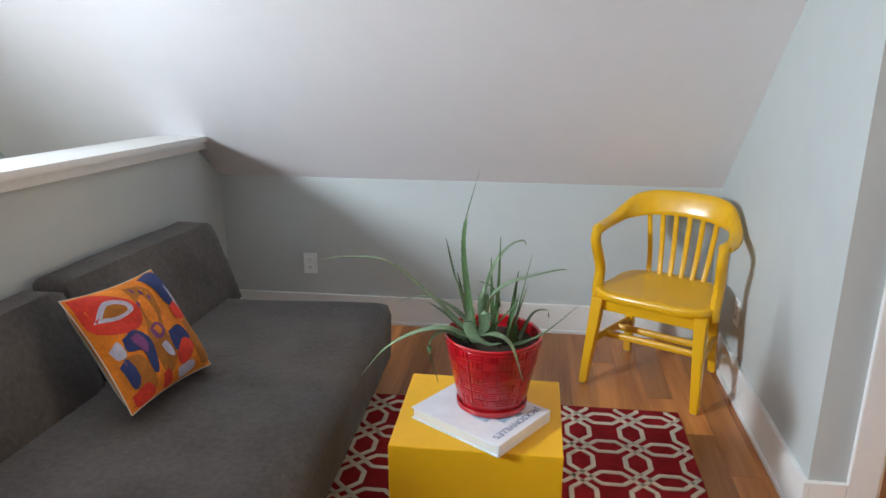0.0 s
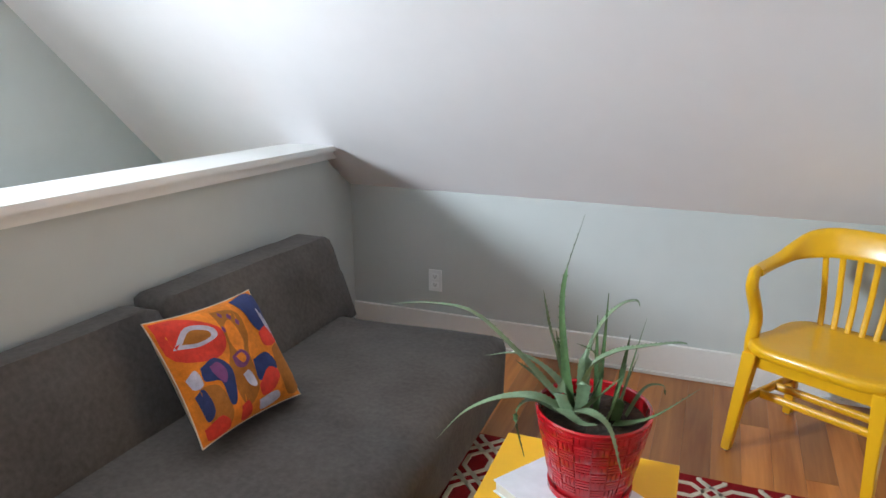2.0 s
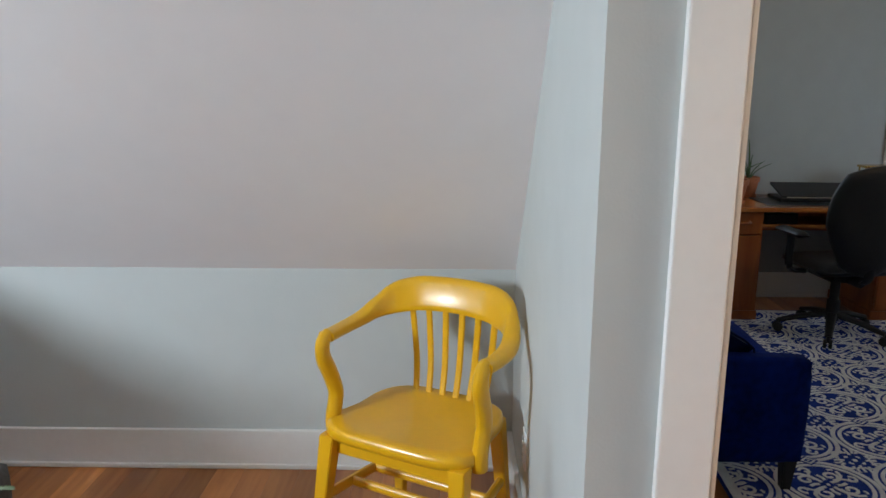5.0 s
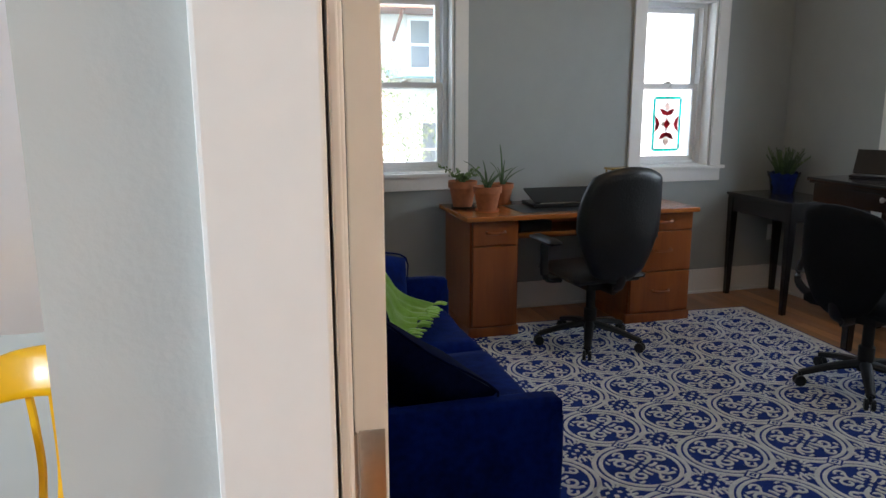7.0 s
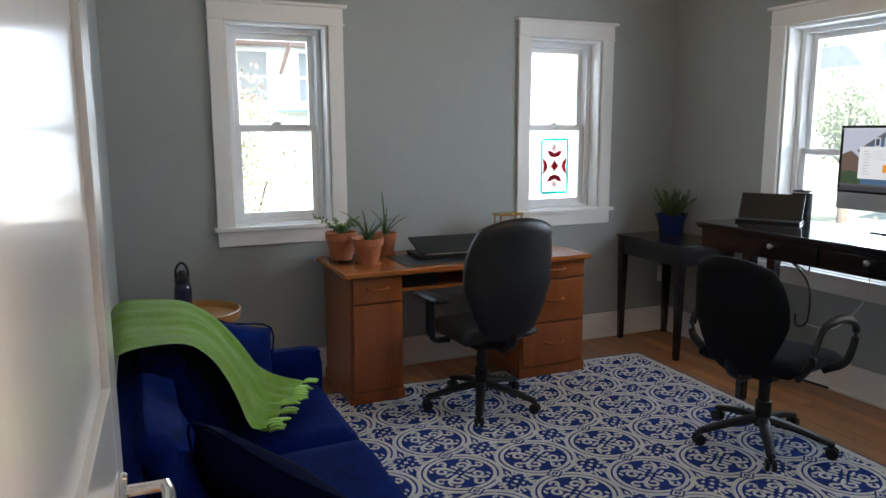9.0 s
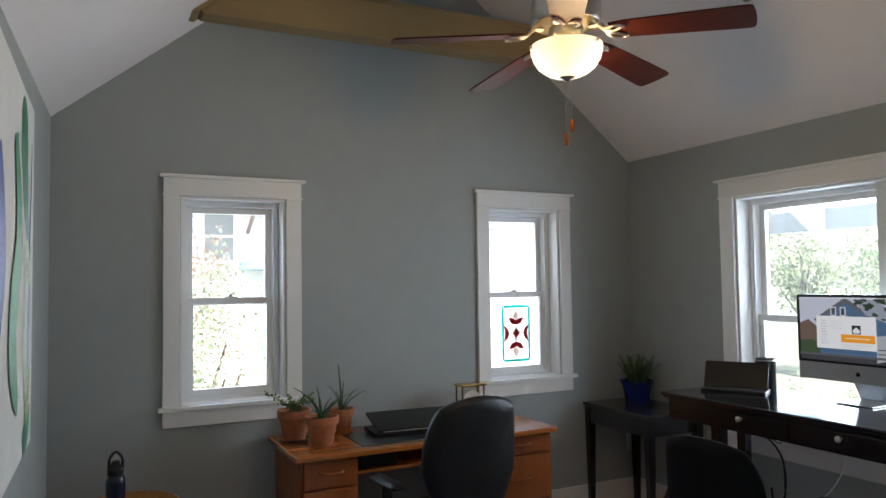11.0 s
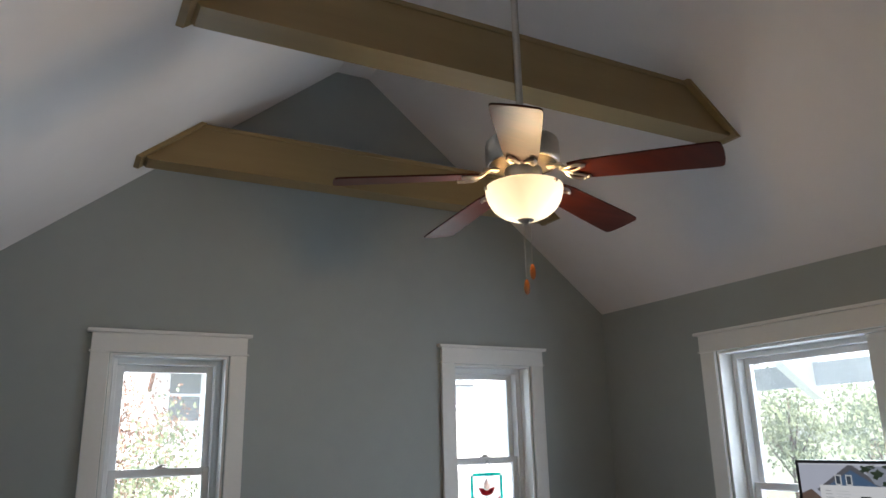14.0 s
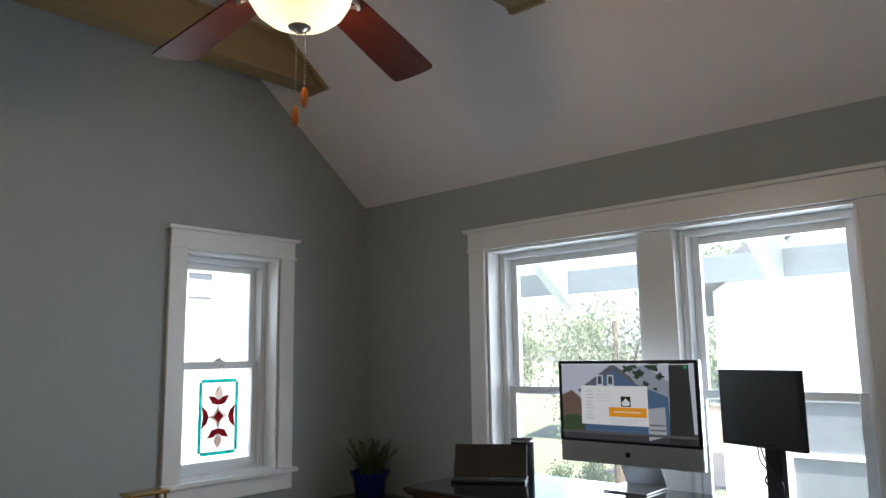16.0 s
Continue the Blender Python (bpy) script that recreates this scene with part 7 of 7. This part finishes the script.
for i in range(-4, 7):
    for j in range(-4, 9):
        cu, cv = nu0 + i * SU, nv0 + j * SV + 0.045 * i * SU
        # medallion rings
        mu, mv = cu, cv + SV / 2
        if not (-0.2 < mu < RW + 0.2 and -0.2 < mv < RL + 0.2):
            continue
        band(arc(mu, mv, 0.178, 0.168, 0, 2 * math.pi, 36)[:-1], 0.0165, True)
        band(arc(mu, mv, 0.152, 0.143, 0, 2 * math.pi, 32)[:-1], 0.014, True)
        # joint: a navy lozenge over the crossing rings, with a pale lozenge ring and a dot in it
        if 0.06 < cu < RW - 0.06 and 0.06 < cv < RL - 0.06:
            prism(joints, [at_rug(cu + 0.040, cv), at_rug(cu, cv + 0.036), at_rug(cu - 0.040, cv), at_rug(cu, cv - 0.036)], 0.0110, 0.0131)
            band([(cu + 0.024, cv), (cu, cv + 0.021), (cu - 0.024, cv), (cu, cv - 0.021)], 0.012, True, 0.0012)
            band([(cu - 0.005, cv), (cu + 0.005, cv)], 0.008, False, 0.0012)
        # scrolls inside, four turned copies
        for q in range(4):
            a = math.pi / 4 + q * math.pi / 2
            c_, s_ = math.cos(a), math.sin(a)
            def tr(pts, mu=mu, mv=mv, c_=c_, s_=s_):
                return [(mu + c_ * x - s_ * y, mv + (s_ * x + c_ * y) * 0.95) for x, y in pts]
            band(tr(spiral(0.070, 0.024, 0.034, -2.4, 1.15)), 0.0115)
            band(tr([(0.022, 0.0), (0.045, -0.008), (0.075, -0.012), (0.105, -0.002), (0.125, 0.022)]), 0.012)
            band(tr(spiral(0.103, -0.042, 0.024, 1.0, -0.9)), 0.0105)
            band(tr([(0.075, -0.012), (0.085, -0.028), (0.090, -0.050)]), 0.009)
            band(tr([(0.024, 0.020), (0.036, 0.036), (0.040, 0.060)]), 0.012)
            band(tr([(0.105, 0.050), (0.118, 0.046), (0.126, 0.036)]), 0.009)
        band([(mu - 0.006, mv), (mu + 0.006, mv)], 0.012)
        # star of hooks in the gaps
        gu, gv = cu + SU / 2, cv
        for q in range(4):
            a = math.pi / 4 + q * math.pi / 2
            c_, s_ = math.cos(a), math.sin(a)
            def tr2(pts, gu=gu, gv=gv, c_=c_, s_=s_):
                return [(gu + c_ * x - s_ * y, gv + s_ * x + c_ * y) for x, y in pts]
            band(tr2(arc(0.066, 0.0, 0.017, 0.021, -2.3, 2.3, 10)), 0.0105)
            band(tr2([(0.030, -0.008), (0.037, 0.0), (0.030, 0.008)]), 0.009)
        for q in range(4):
            a = q * math.pi / 2
            c_, s_ = math.cos(a), math.sin(a)
            def tr3(pts, gu=gu, gv=gv, c_=c_, s_=s_):
                return [(gu + c_ * x - s_ * y, gv + s_ * x + c_ * y) for x, y in pts]
            far = 0.104 if q % 2 else 0.094
            band(tr3([(0.040, 0.0), (far - 0.012, 0.0)]), 0.010)
            for sg_ in (-1, 1):
                band(tr3([(0.054, sg_ * 0.009), (0.068, sg_ * 0.022), (far - 0.006, sg_ * 0.023)]), 0.009)
        band([(gu - 0.009, gv), (gu + 0.009, gv)], 0.016)
# little bars along the border
for k in range(int(RL / 0.033)):
    v = 0.06 + k * 0.033
    for u in (0.066, RW - 0.066):
        if v < RL - 0.06:
            band([(u - 0.012, v), (u + 0.012, v + 0.010)], 0.010)
for k in range(int(RW / 0.033)):
    u = 0.09 + k * 0.033
    for v in (0.066, RL - 0.066):
        if u < RW - 0.09:
            band([(u, v - 0.012), (u + 0.010, v + 0.012)], 0.010)
part("joint_ground", joints, RUG_BLUE, rug2, smooth=False)["kind"] = "stuff"
part("medallion_pattern", bm, RUG_PALE, rug2, "raised pale grey medallion pattern", smooth=False)


# ---- outside ----
GRASS = material("grass", (0.12, 0.135, 0.085), 0.9, scale=1.5, vary=0.25, bump=0.4, bump_scale=30, fine=30)
ASPHALT = material("asphalt", (0.06, 0.06, 0.062), 0.9, scale=2, vary=0.12, bump=0.3, bump_scale=90, fine=80)
SIDING = material("white_siding", (0.80, 0.80, 0.78), 0.6, scale=2, vary=0.03)
TAN_SIDING = material("tan_siding", (0.55, 0.42, 0.32), 0.7, scale=2, vary=0.05)
ROOF = material("grey_shingle", (0.16, 0.16, 0.17), 0.9, scale=6, vary=0.2, bump=0.4, bump_scale=20)
DARK_GLASS = material("dark_pane", (0.16, 0.18, 0.20), 0.1, vary=0.05)
BROWN_TRIM = material("brown_trim", (0.20, 0.09, 0.06), 0.6, vary=0.1)
BLUE_TRIM = material("blue_trim", (0.16, 0.33, 0.45), 0.6, vary=0.1)
EAVE_GREY = material("grey_eave_board", (0.42, 0.45, 0.47), 0.6, scale=4, vary=0.04)


def leaf(name, colour):
    """Leaves that let part of the light through."""
    m = material(name, colour, 0.5, scale=3, vary=0.16, per_object=0.1)
    n, l = m.node_tree.nodes, m.node_tree.links
    b, tl, mx = n["Principled BSDF"], n.new("ShaderNodeBsdfTranslucent"), n.new("ShaderNodeMixShader")
    mx.inputs["Fac"].default_value = 0.4
    l.new(b.inputs["Base Color"].links[0].from_socket, tl.inputs["Color"])
    l.new(b.outputs[0], mx.inputs[1])
    l.new(tl.outputs[0], mx.inputs[2])
    l.new(mx.outputs[0], n["Material Output"].inputs["Surface"])
    return m


LEAF_A = leaf("tree_leaf", (0.21, 0.25, 0.15))
LEAF_B = leaf("bush_leaf", (0.21, 0.26, 0.14))
LEAF_R = leaf("russet_leaf", (0.27, 0.17, 0.13))
BARK = material("bark", (0.10, 0.075, 0.055), 0.9, scale=12, vary=0.3, bump=0.6, bump_scale=30)
GZ = -3.0
bm = bmesh.new()
box(bm, -400, -400, GZ - 0.3, 400, 400, GZ)
tagged(part("ground", bm, GRASS, None, smooth=False), "green lawn reaching to the distance", "ground", "", "structure")
bm = bmesh.new()
box(bm, -60, 11.0, GZ, 60, 16.0, GZ + 0.02)
tagged(part("road", bm, ASPHALT, None, smooth=False), "grey asphalt street in front of the house", "road", "", "structure")

# eave over the wide window
ev = thing("roof_eave", "open eave with white rafters and a grey board outside the window", "eave")
bm = bmesh.new()
box(bm, 4.90, 0.6, 1.885, 4.93, 4.72, 2.035, 0.003)
part("fascia", bm, EAVE_GREY, ev, "grey board", smooth=False)
bm = bmesh.new()
prism(bm, [(4.045, 2.62), (4.95, 2.12), (4.95, 2.15), (4.045, 2.65)], 0.6, 4.72, "y")
part("soffit", bm, SIDING, ev, smooth=False)
for y in (3.78, 2.46, 1.14):
    bm = bmesh.new()
    prism(bm, [(4.045, 2.615), (4.96, 2.11), (4.96, 1.80), (4.88, 1.84), (4.045, 2.40)], y - 0.035, y + 0.035, "y")
    part("rafter", bm, SIDING, ev, "white rafter tail", smooth=False)


def house(label, x0, y0, x1, y1, h, ridge, mat, panes, axis="x", name="neighbour_house"):
    t = thing(name, label, "house")
    bm = bmesh.new()
    box(bm, x0, y0, GZ, x1, y1, h)
    if axis == "x":
        prism(bm, [(y0, h), (y1, h), ((y0 + y1) / 2, ridge)], x0, x1, "x")
    else:
        prism(bm, [(x0, h), (x1, h), ((x0 + x1) / 2, ridge)], y0, y1, "y")
    part("wall", bm, mat, t, smooth=False)
    for sgn in (-1, 1):
        bm = bmesh.new()
        if axis == "x":
            m_, e = (y0 + y1) / 2, (y0 - 0.5 if sgn < 0 else y1 + 0.5)
            k = (ridge - h) / (y1 - y0) * 2
            prism(bm, [(m_, ridge + 0.03), (e, h - 0.5 * k + 0.03), (e, h - 0.5 * k + 0.18), (m_, ridge + 0.18)], x0 - 0.4, x1 + 0.4, "x")
        else:
            m_, e = (x0 + x1) / 2, (x0 - 0.5 if sgn < 0 else x1 + 0.5)
            k = (ridge - h) / (x1 - x0) * 2
            prism(bm, [(m_, ridge + 0.03), (e, h - 0.5 * k + 0.03), (e, h - 0.5 * k + 0.18), (m_, ridge + 0.18)], y0 - 0.4, y1 + 0.4, "y")
        part("roof", bm, ROOF, t, smooth=False)
    for face, a, z, w, hh in panes:
        win = bmesh.new()
        def fb(bm_, d0, a0, z0, d1, a1, z1):
            if face == "s":
                box(bm_, a0, y0 - d1, z0, a1, y0 - d0, z1)
            else:
                box(bm_, x0 - d1, a0, z0, x0 - d0, a1, z1)
        for q in ((a - w / 2 - 0.1, z, a - w / 2, z + hh), (a + w / 2, z, a + w / 2 + 0.1, z + hh), (a - w / 2 - 0.1, z + hh, a + w / 2 + 0.1, z + hh + 0.1), (a - w / 2 - 0.1, z - 0.1, a + w / 2 + 0.1, z), (a - w / 2, z + hh / 2 - 0.03, a + w / 2, z + hh / 2 + 0.03)):
            fb(win, 0.0, q[0], q[1], 0.06, q[2], q[3])
        wo = part("window", win, VINYL, t, smooth=False)
        gl = bmesh.new()
        fb(gl, 0.0, a - w / 2, z, 0.02, a + w / 2, z + hh)
        part("pane", gl, DARK_GLASS, wo, smooth=False)
    return t


hn = house("white sided house across the street with a brown gable", 0.6, 19.0, 13.5, 28, 4.6, 7.6, SIDING, [("s", 3.3, 2.2, 0.7, 1.2), ("s", 4.7, 2.2, 0.5, 1.2), ("s", 9.2, 2.6, 0.7, 1.2), ("s", 10.9, 2.6, 0.7, 1.2), ("s", 5.2, -0.6, 0.9, 1.4), ("s", 9.6, -0.4, 1.0, 1.4)])
bm = bmesh.new()
box(bm, 2.4, 17.6, 3.55, 5.6, 19.0, 3.75)
part("porch_roof", bm, BROWN_TRIM, hn, "brown porch roof", smooth=False)
for x in (2.5, 4.0, 5.4):
    bm = bmesh.new()
    tube(bm, [(x, 18.95, 2.9), (x, 17.75, 3.55)], 0.05, 6)
    part("bracket", bm, BROWN_TRIM, hn)
bm = bmesh.new()
box(bm, 3.8, 17.2, 1.95, 6.6, 19.0, 2.15)
part("canopy", bm, BLUE_TRIM, hn, "blue canopy", smooth=False)
house("white clapboard house next door", 10.5, -6, 19, 5.0, 2.3, 5.6, SIDING, [("w", 3.7, -0.4, 0.9, 1.3), ("w", 1.2, -0.4, 0.9, 1.3)], "x")
house("pale house far up the street", 34, 12, 44, 22, 1.5, 4.5, TAN_SIDING, [("w", 14.5, -0.8, 1.0, 1.3), ("w", 18.0, -0.8, 1.0, 1.3)], "y")


def crown_mesh(rx, ry, rz, n, size, seed, gap=0.35):
    r = random.Random(seed)
    verts, faces = [], []
    clumps = [(r.gauss(0, 0.42), r.gauss(0, 0.42), r.gauss(0, 0.40)) for _ in range(26)]
    for _ in range(n):
        c = r.choice(clumps)
        p = Vector((c[0] + r.gauss(0, 0.15), c[1] + r.gauss(0, 0.15), c[2] + r.gauss(0, 0.13)))
        p = Vector((p.x * rx, p.y * ry, p.z * rz))
        e = Euler((r.uniform(0, 6.3), r.uniform(0, 6.3), r.uniform(0, 6.3)))
        s = size * r.uniform(0.6, 1.4)
        q = [Vector(v) * s for v in ((-0.5, 0, 0), (0, -0.28, 0.06), (0.5, 0, 0), (0, 0.28, 0.06))]
        b = len(verts)
        for v in q:
            v.rotate(e)
            verts.append(tuple(p + v))
        faces.append((b, b + 1, b + 2, b + 3))
    me = bpy.data.meshes.new("crown")
    me.from_pydata(verts, [], faces)
    return me


def tree(x, y, trunk_h, rx, rz, n, size, mat, seed, label, name="tree"):
    t = thing(name, label, "tree" if name == "tree" else "bush", Matrix.Translation((x, y, GZ)))
    bm = bmesh.new()
    r = random.Random(seed)
    tube(bm, curve([(0, 0, -0.05), (0.05, 0.03, trunk_h * 0.5), (0, 0, trunk_h), (0.1, 0, trunk_h + rz)], 4), [max(0.02, 0.05 + rx * 0.07 * (1 - i / 13)) for i in range(13)], 9)
    for k in range(7):
        a, h0 = r.uniform(0, 6.28), trunk_h * r.uniform(0.6, 1.0)
        tube(bm, [(0, 0, h0), (math.cos(a) * rx * 0.35, math.sin(a) * rx * 0.35, h0 + rz * 0.5), (math.cos(a) * rx * 0.6, math.sin(a) * rx * 0.6, h0 + rz * 0.9)], [0.05, 0.035, 0.015], 6)
    part("trunk", bm, BARK, t)
    me = crown_mesh(rx, rx, rz, n, size, seed)
    me.materials.append(mat)
    c = new("crown", me)
    c.parent = t
    c.location = (0, 0, trunk_h + rz * 0.6)


tree(1.3, 9.6, 2.2, 1.3, 2.0, 8500, 0.055, LEAF_A, 11, "leafy green young tree outside the window")
tree(0.9, 12.5, 3.4, 1.5, 1.8, 7500, 0.065, LEAF_R, 12, "russet-leaved maple behind the green tree")
tree(15.2, 9.1, 3.2, 1.5, 2.0, 5000, 0.11, LEAF_A, 13, "full green tree beside the street")
tree(30, 23, 3.6, 2.6, 2.6, 3000, 0.22, LEAF_A, 14, "large green tree across the lawn")
tree(25, 9.5, 4.0, 3.2, 3.2, 7000, 0.16, LEAF_B, 15, "large green tree behind the white house")
tree(30, 30, 4.0, 5.0, 4.0, 4000, 0.4, LEAF_A, 16, "distant broad green tree")
tree(-6, 24, 4.0, 4.0, 4.0, 8000, 0.35, LEAF_A, 17, "distant broad green tree")
for k, (x, y) in enumerate(((13.2, 12.6), (14.6, 12.0), (16.0, 11.3), (17.4, 10.8))):
    tree(x, y, 0.5, 0.9, 0.9, 5000, 0.08, LEAF_B, 30 + k, "clipped green hedge bush by the lawn", "bush")
tree(2.4, 8.2, 0.6, 1.0, 1.3, 10000, 0.048, LEAF_B, 41, "green garden bush below the window", "bush")


def car(x, y, rz, paint, label):
    c = thing("parked_car", label, "car", pose(x, y, GZ + 0.02, 0, 0, rz))
    PAINT = material("car_paint_" + label.split()[0], paint, 0.2, vary=0.03, coat=0.8)
    bm = bmesh.new()
    prism(bm, [(-2.1, 0.3), (2.1, 0.3), (2.15, 0.6), (2.0, 0.82), (1.1, 0.92), (-1.7, 0.95), (-2.1, 0.9), (-2.15, 0.6)], -0.85, 0.85, "y")
    bmesh.ops.bevel(bm, geom=list(bm.edges), offset=0.06, segments=2, affect="EDGES")
    part("body", bm, PAINT, c)
    bm = bmesh.new()
    prism(bm, [(-1.75, 0.92), (1.05, 0.90), (0.35, 1.42), (-1.25, 1.45)], -0.72, 0.72, "y")
    bmesh.ops.bevel(bm, geom=list(bm.edges), offset=0.08, segments=2, affect="EDGES")
    cab = part("cabin", bm, DARK_GLASS, c)
    bm = bmesh.new()
    box(bm, -1.2, -0.66, 1.43, 0.3, 0.66, 1.47, 0.015)
    part("roof", bm, PAINT, c)
    for wx in (-1.3, 1.35):
        for wy in (-0.82, 0.82):
            bm = bmesh.new()
            lathe(bm, [(0.0, -0.09), (0.30, -0.09), (0.32, -0.06), (0.32, 0.06), (0.30, 0.09), (0.0, 0.09)], 20, Matrix.Translation((wx, wy, 0.32)) @ Matrix.Rotation(radians(90), 4, "X"), close=False)
            w = part("wheel", bm, BLACK_PLASTIC, c)
            bm = bmesh.new()
            lathe(bm, [(0.0, -0.095), (0.19, -0.095), (0.19, 0.095), (0.0, 0.095)], 16, Matrix.Translation((wx, wy, 0.32)) @ Matrix.Rotation(radians(90), 4, "X"), close=False)
            part("rim", bm, NICKEL, w)
            

car(13.4, 12.4, 8, (0.55, 0.56, 0.58), "silver car parked along the street")
car(8.2, 12.3, 2, (0.05, 0.055, 0.06), "dark car parked along the street")
car(12.6, 15.0, 4, (0.35, 0.02, 0.03), "red car parked along the street")


# ---- floor boards, one by one ----
def boards(parent_name, x0, x1, y0, y1, width, mat, seed):
    r = random.Random(seed)
    parent = bpy.data.objects[parent_name]
    lengths = (0.7, 0.95, 1.2, 1.5, 1.9)
    meshes = {}
    n = 0
    x = x0
    while x < x1 - 0.01:
        w = min(width, x1 - x)
        y = y0
        while y < y1 - 0.01:
            ln = lengths[r.randrange(5)]
            if y == y0:
                ln *= r.uniform(0.3, 1.0)
            if y1 - (y + ln) < 0.25:
                ln = y1 - y
            key = (round(w, 4), round(ln, 2))
            if key not in meshes:
                bm = bmesh.new()
                a, b = key
                g = 0.0002
                # grain runs along local x
                v = [bm.verts.new(p) for p in ((g, g, -0.012), (b - g, g, -0.012), (b - g, a - g, -0.012), (g, a - g, -0.012), (g, g, -0.0008), (b - g, g, -0.0008), (b - g, a - g, -0.0008), (g, a - g, -0.0008),
                                             (g + 0.0008, g + 0.0008, 0), (b - g - 0.0008, g + 0.0008, 0), (b - g - 0.0008, a - g - 0.0008, 0), (g + 0.0008, a - g - 0.0008, 0))]
                for k in range(4):
                    q = (k + 1) % 4
                    bm.faces.new((v[k], v[q], v[4 + q], v[4 + k]))
                    bm.faces.new((v[4 + k], v[4 + q], v[8 + q], v[8 + k]))
                bm.faces.new(v[8:12])
                meshes[key] = mesh_of("plank", bm, mat)
            ob = new("plank", meshes[key])
            ob.parent = parent
            ob.matrix_basis = Matrix.Translation((x + w, y, 0)) @ Matrix.Rotation(radians(90), 4, "Z")
            n += 1
            y += ln
        x += width
    return n


boards("floor_loft", LOFT_L, LOFT_R, -0.2, KNEE_Y, 0.108, FLOOR_WOOD, 3)
boards("floor_loft", LOFT_L, 1.4, -3.5, -0.2, 0.108, FLOOR_WOOD, 4)
boards("floor_loft", LOFT_R, 1.4, -0.2, DOOR_Y0, 0.108, FLOOR_WOOD, 5)
boards("floor_office", LEFT1, RIGHT, DOOR_Y0, NORTH, 0.085, OFFICE_WOOD, 6)
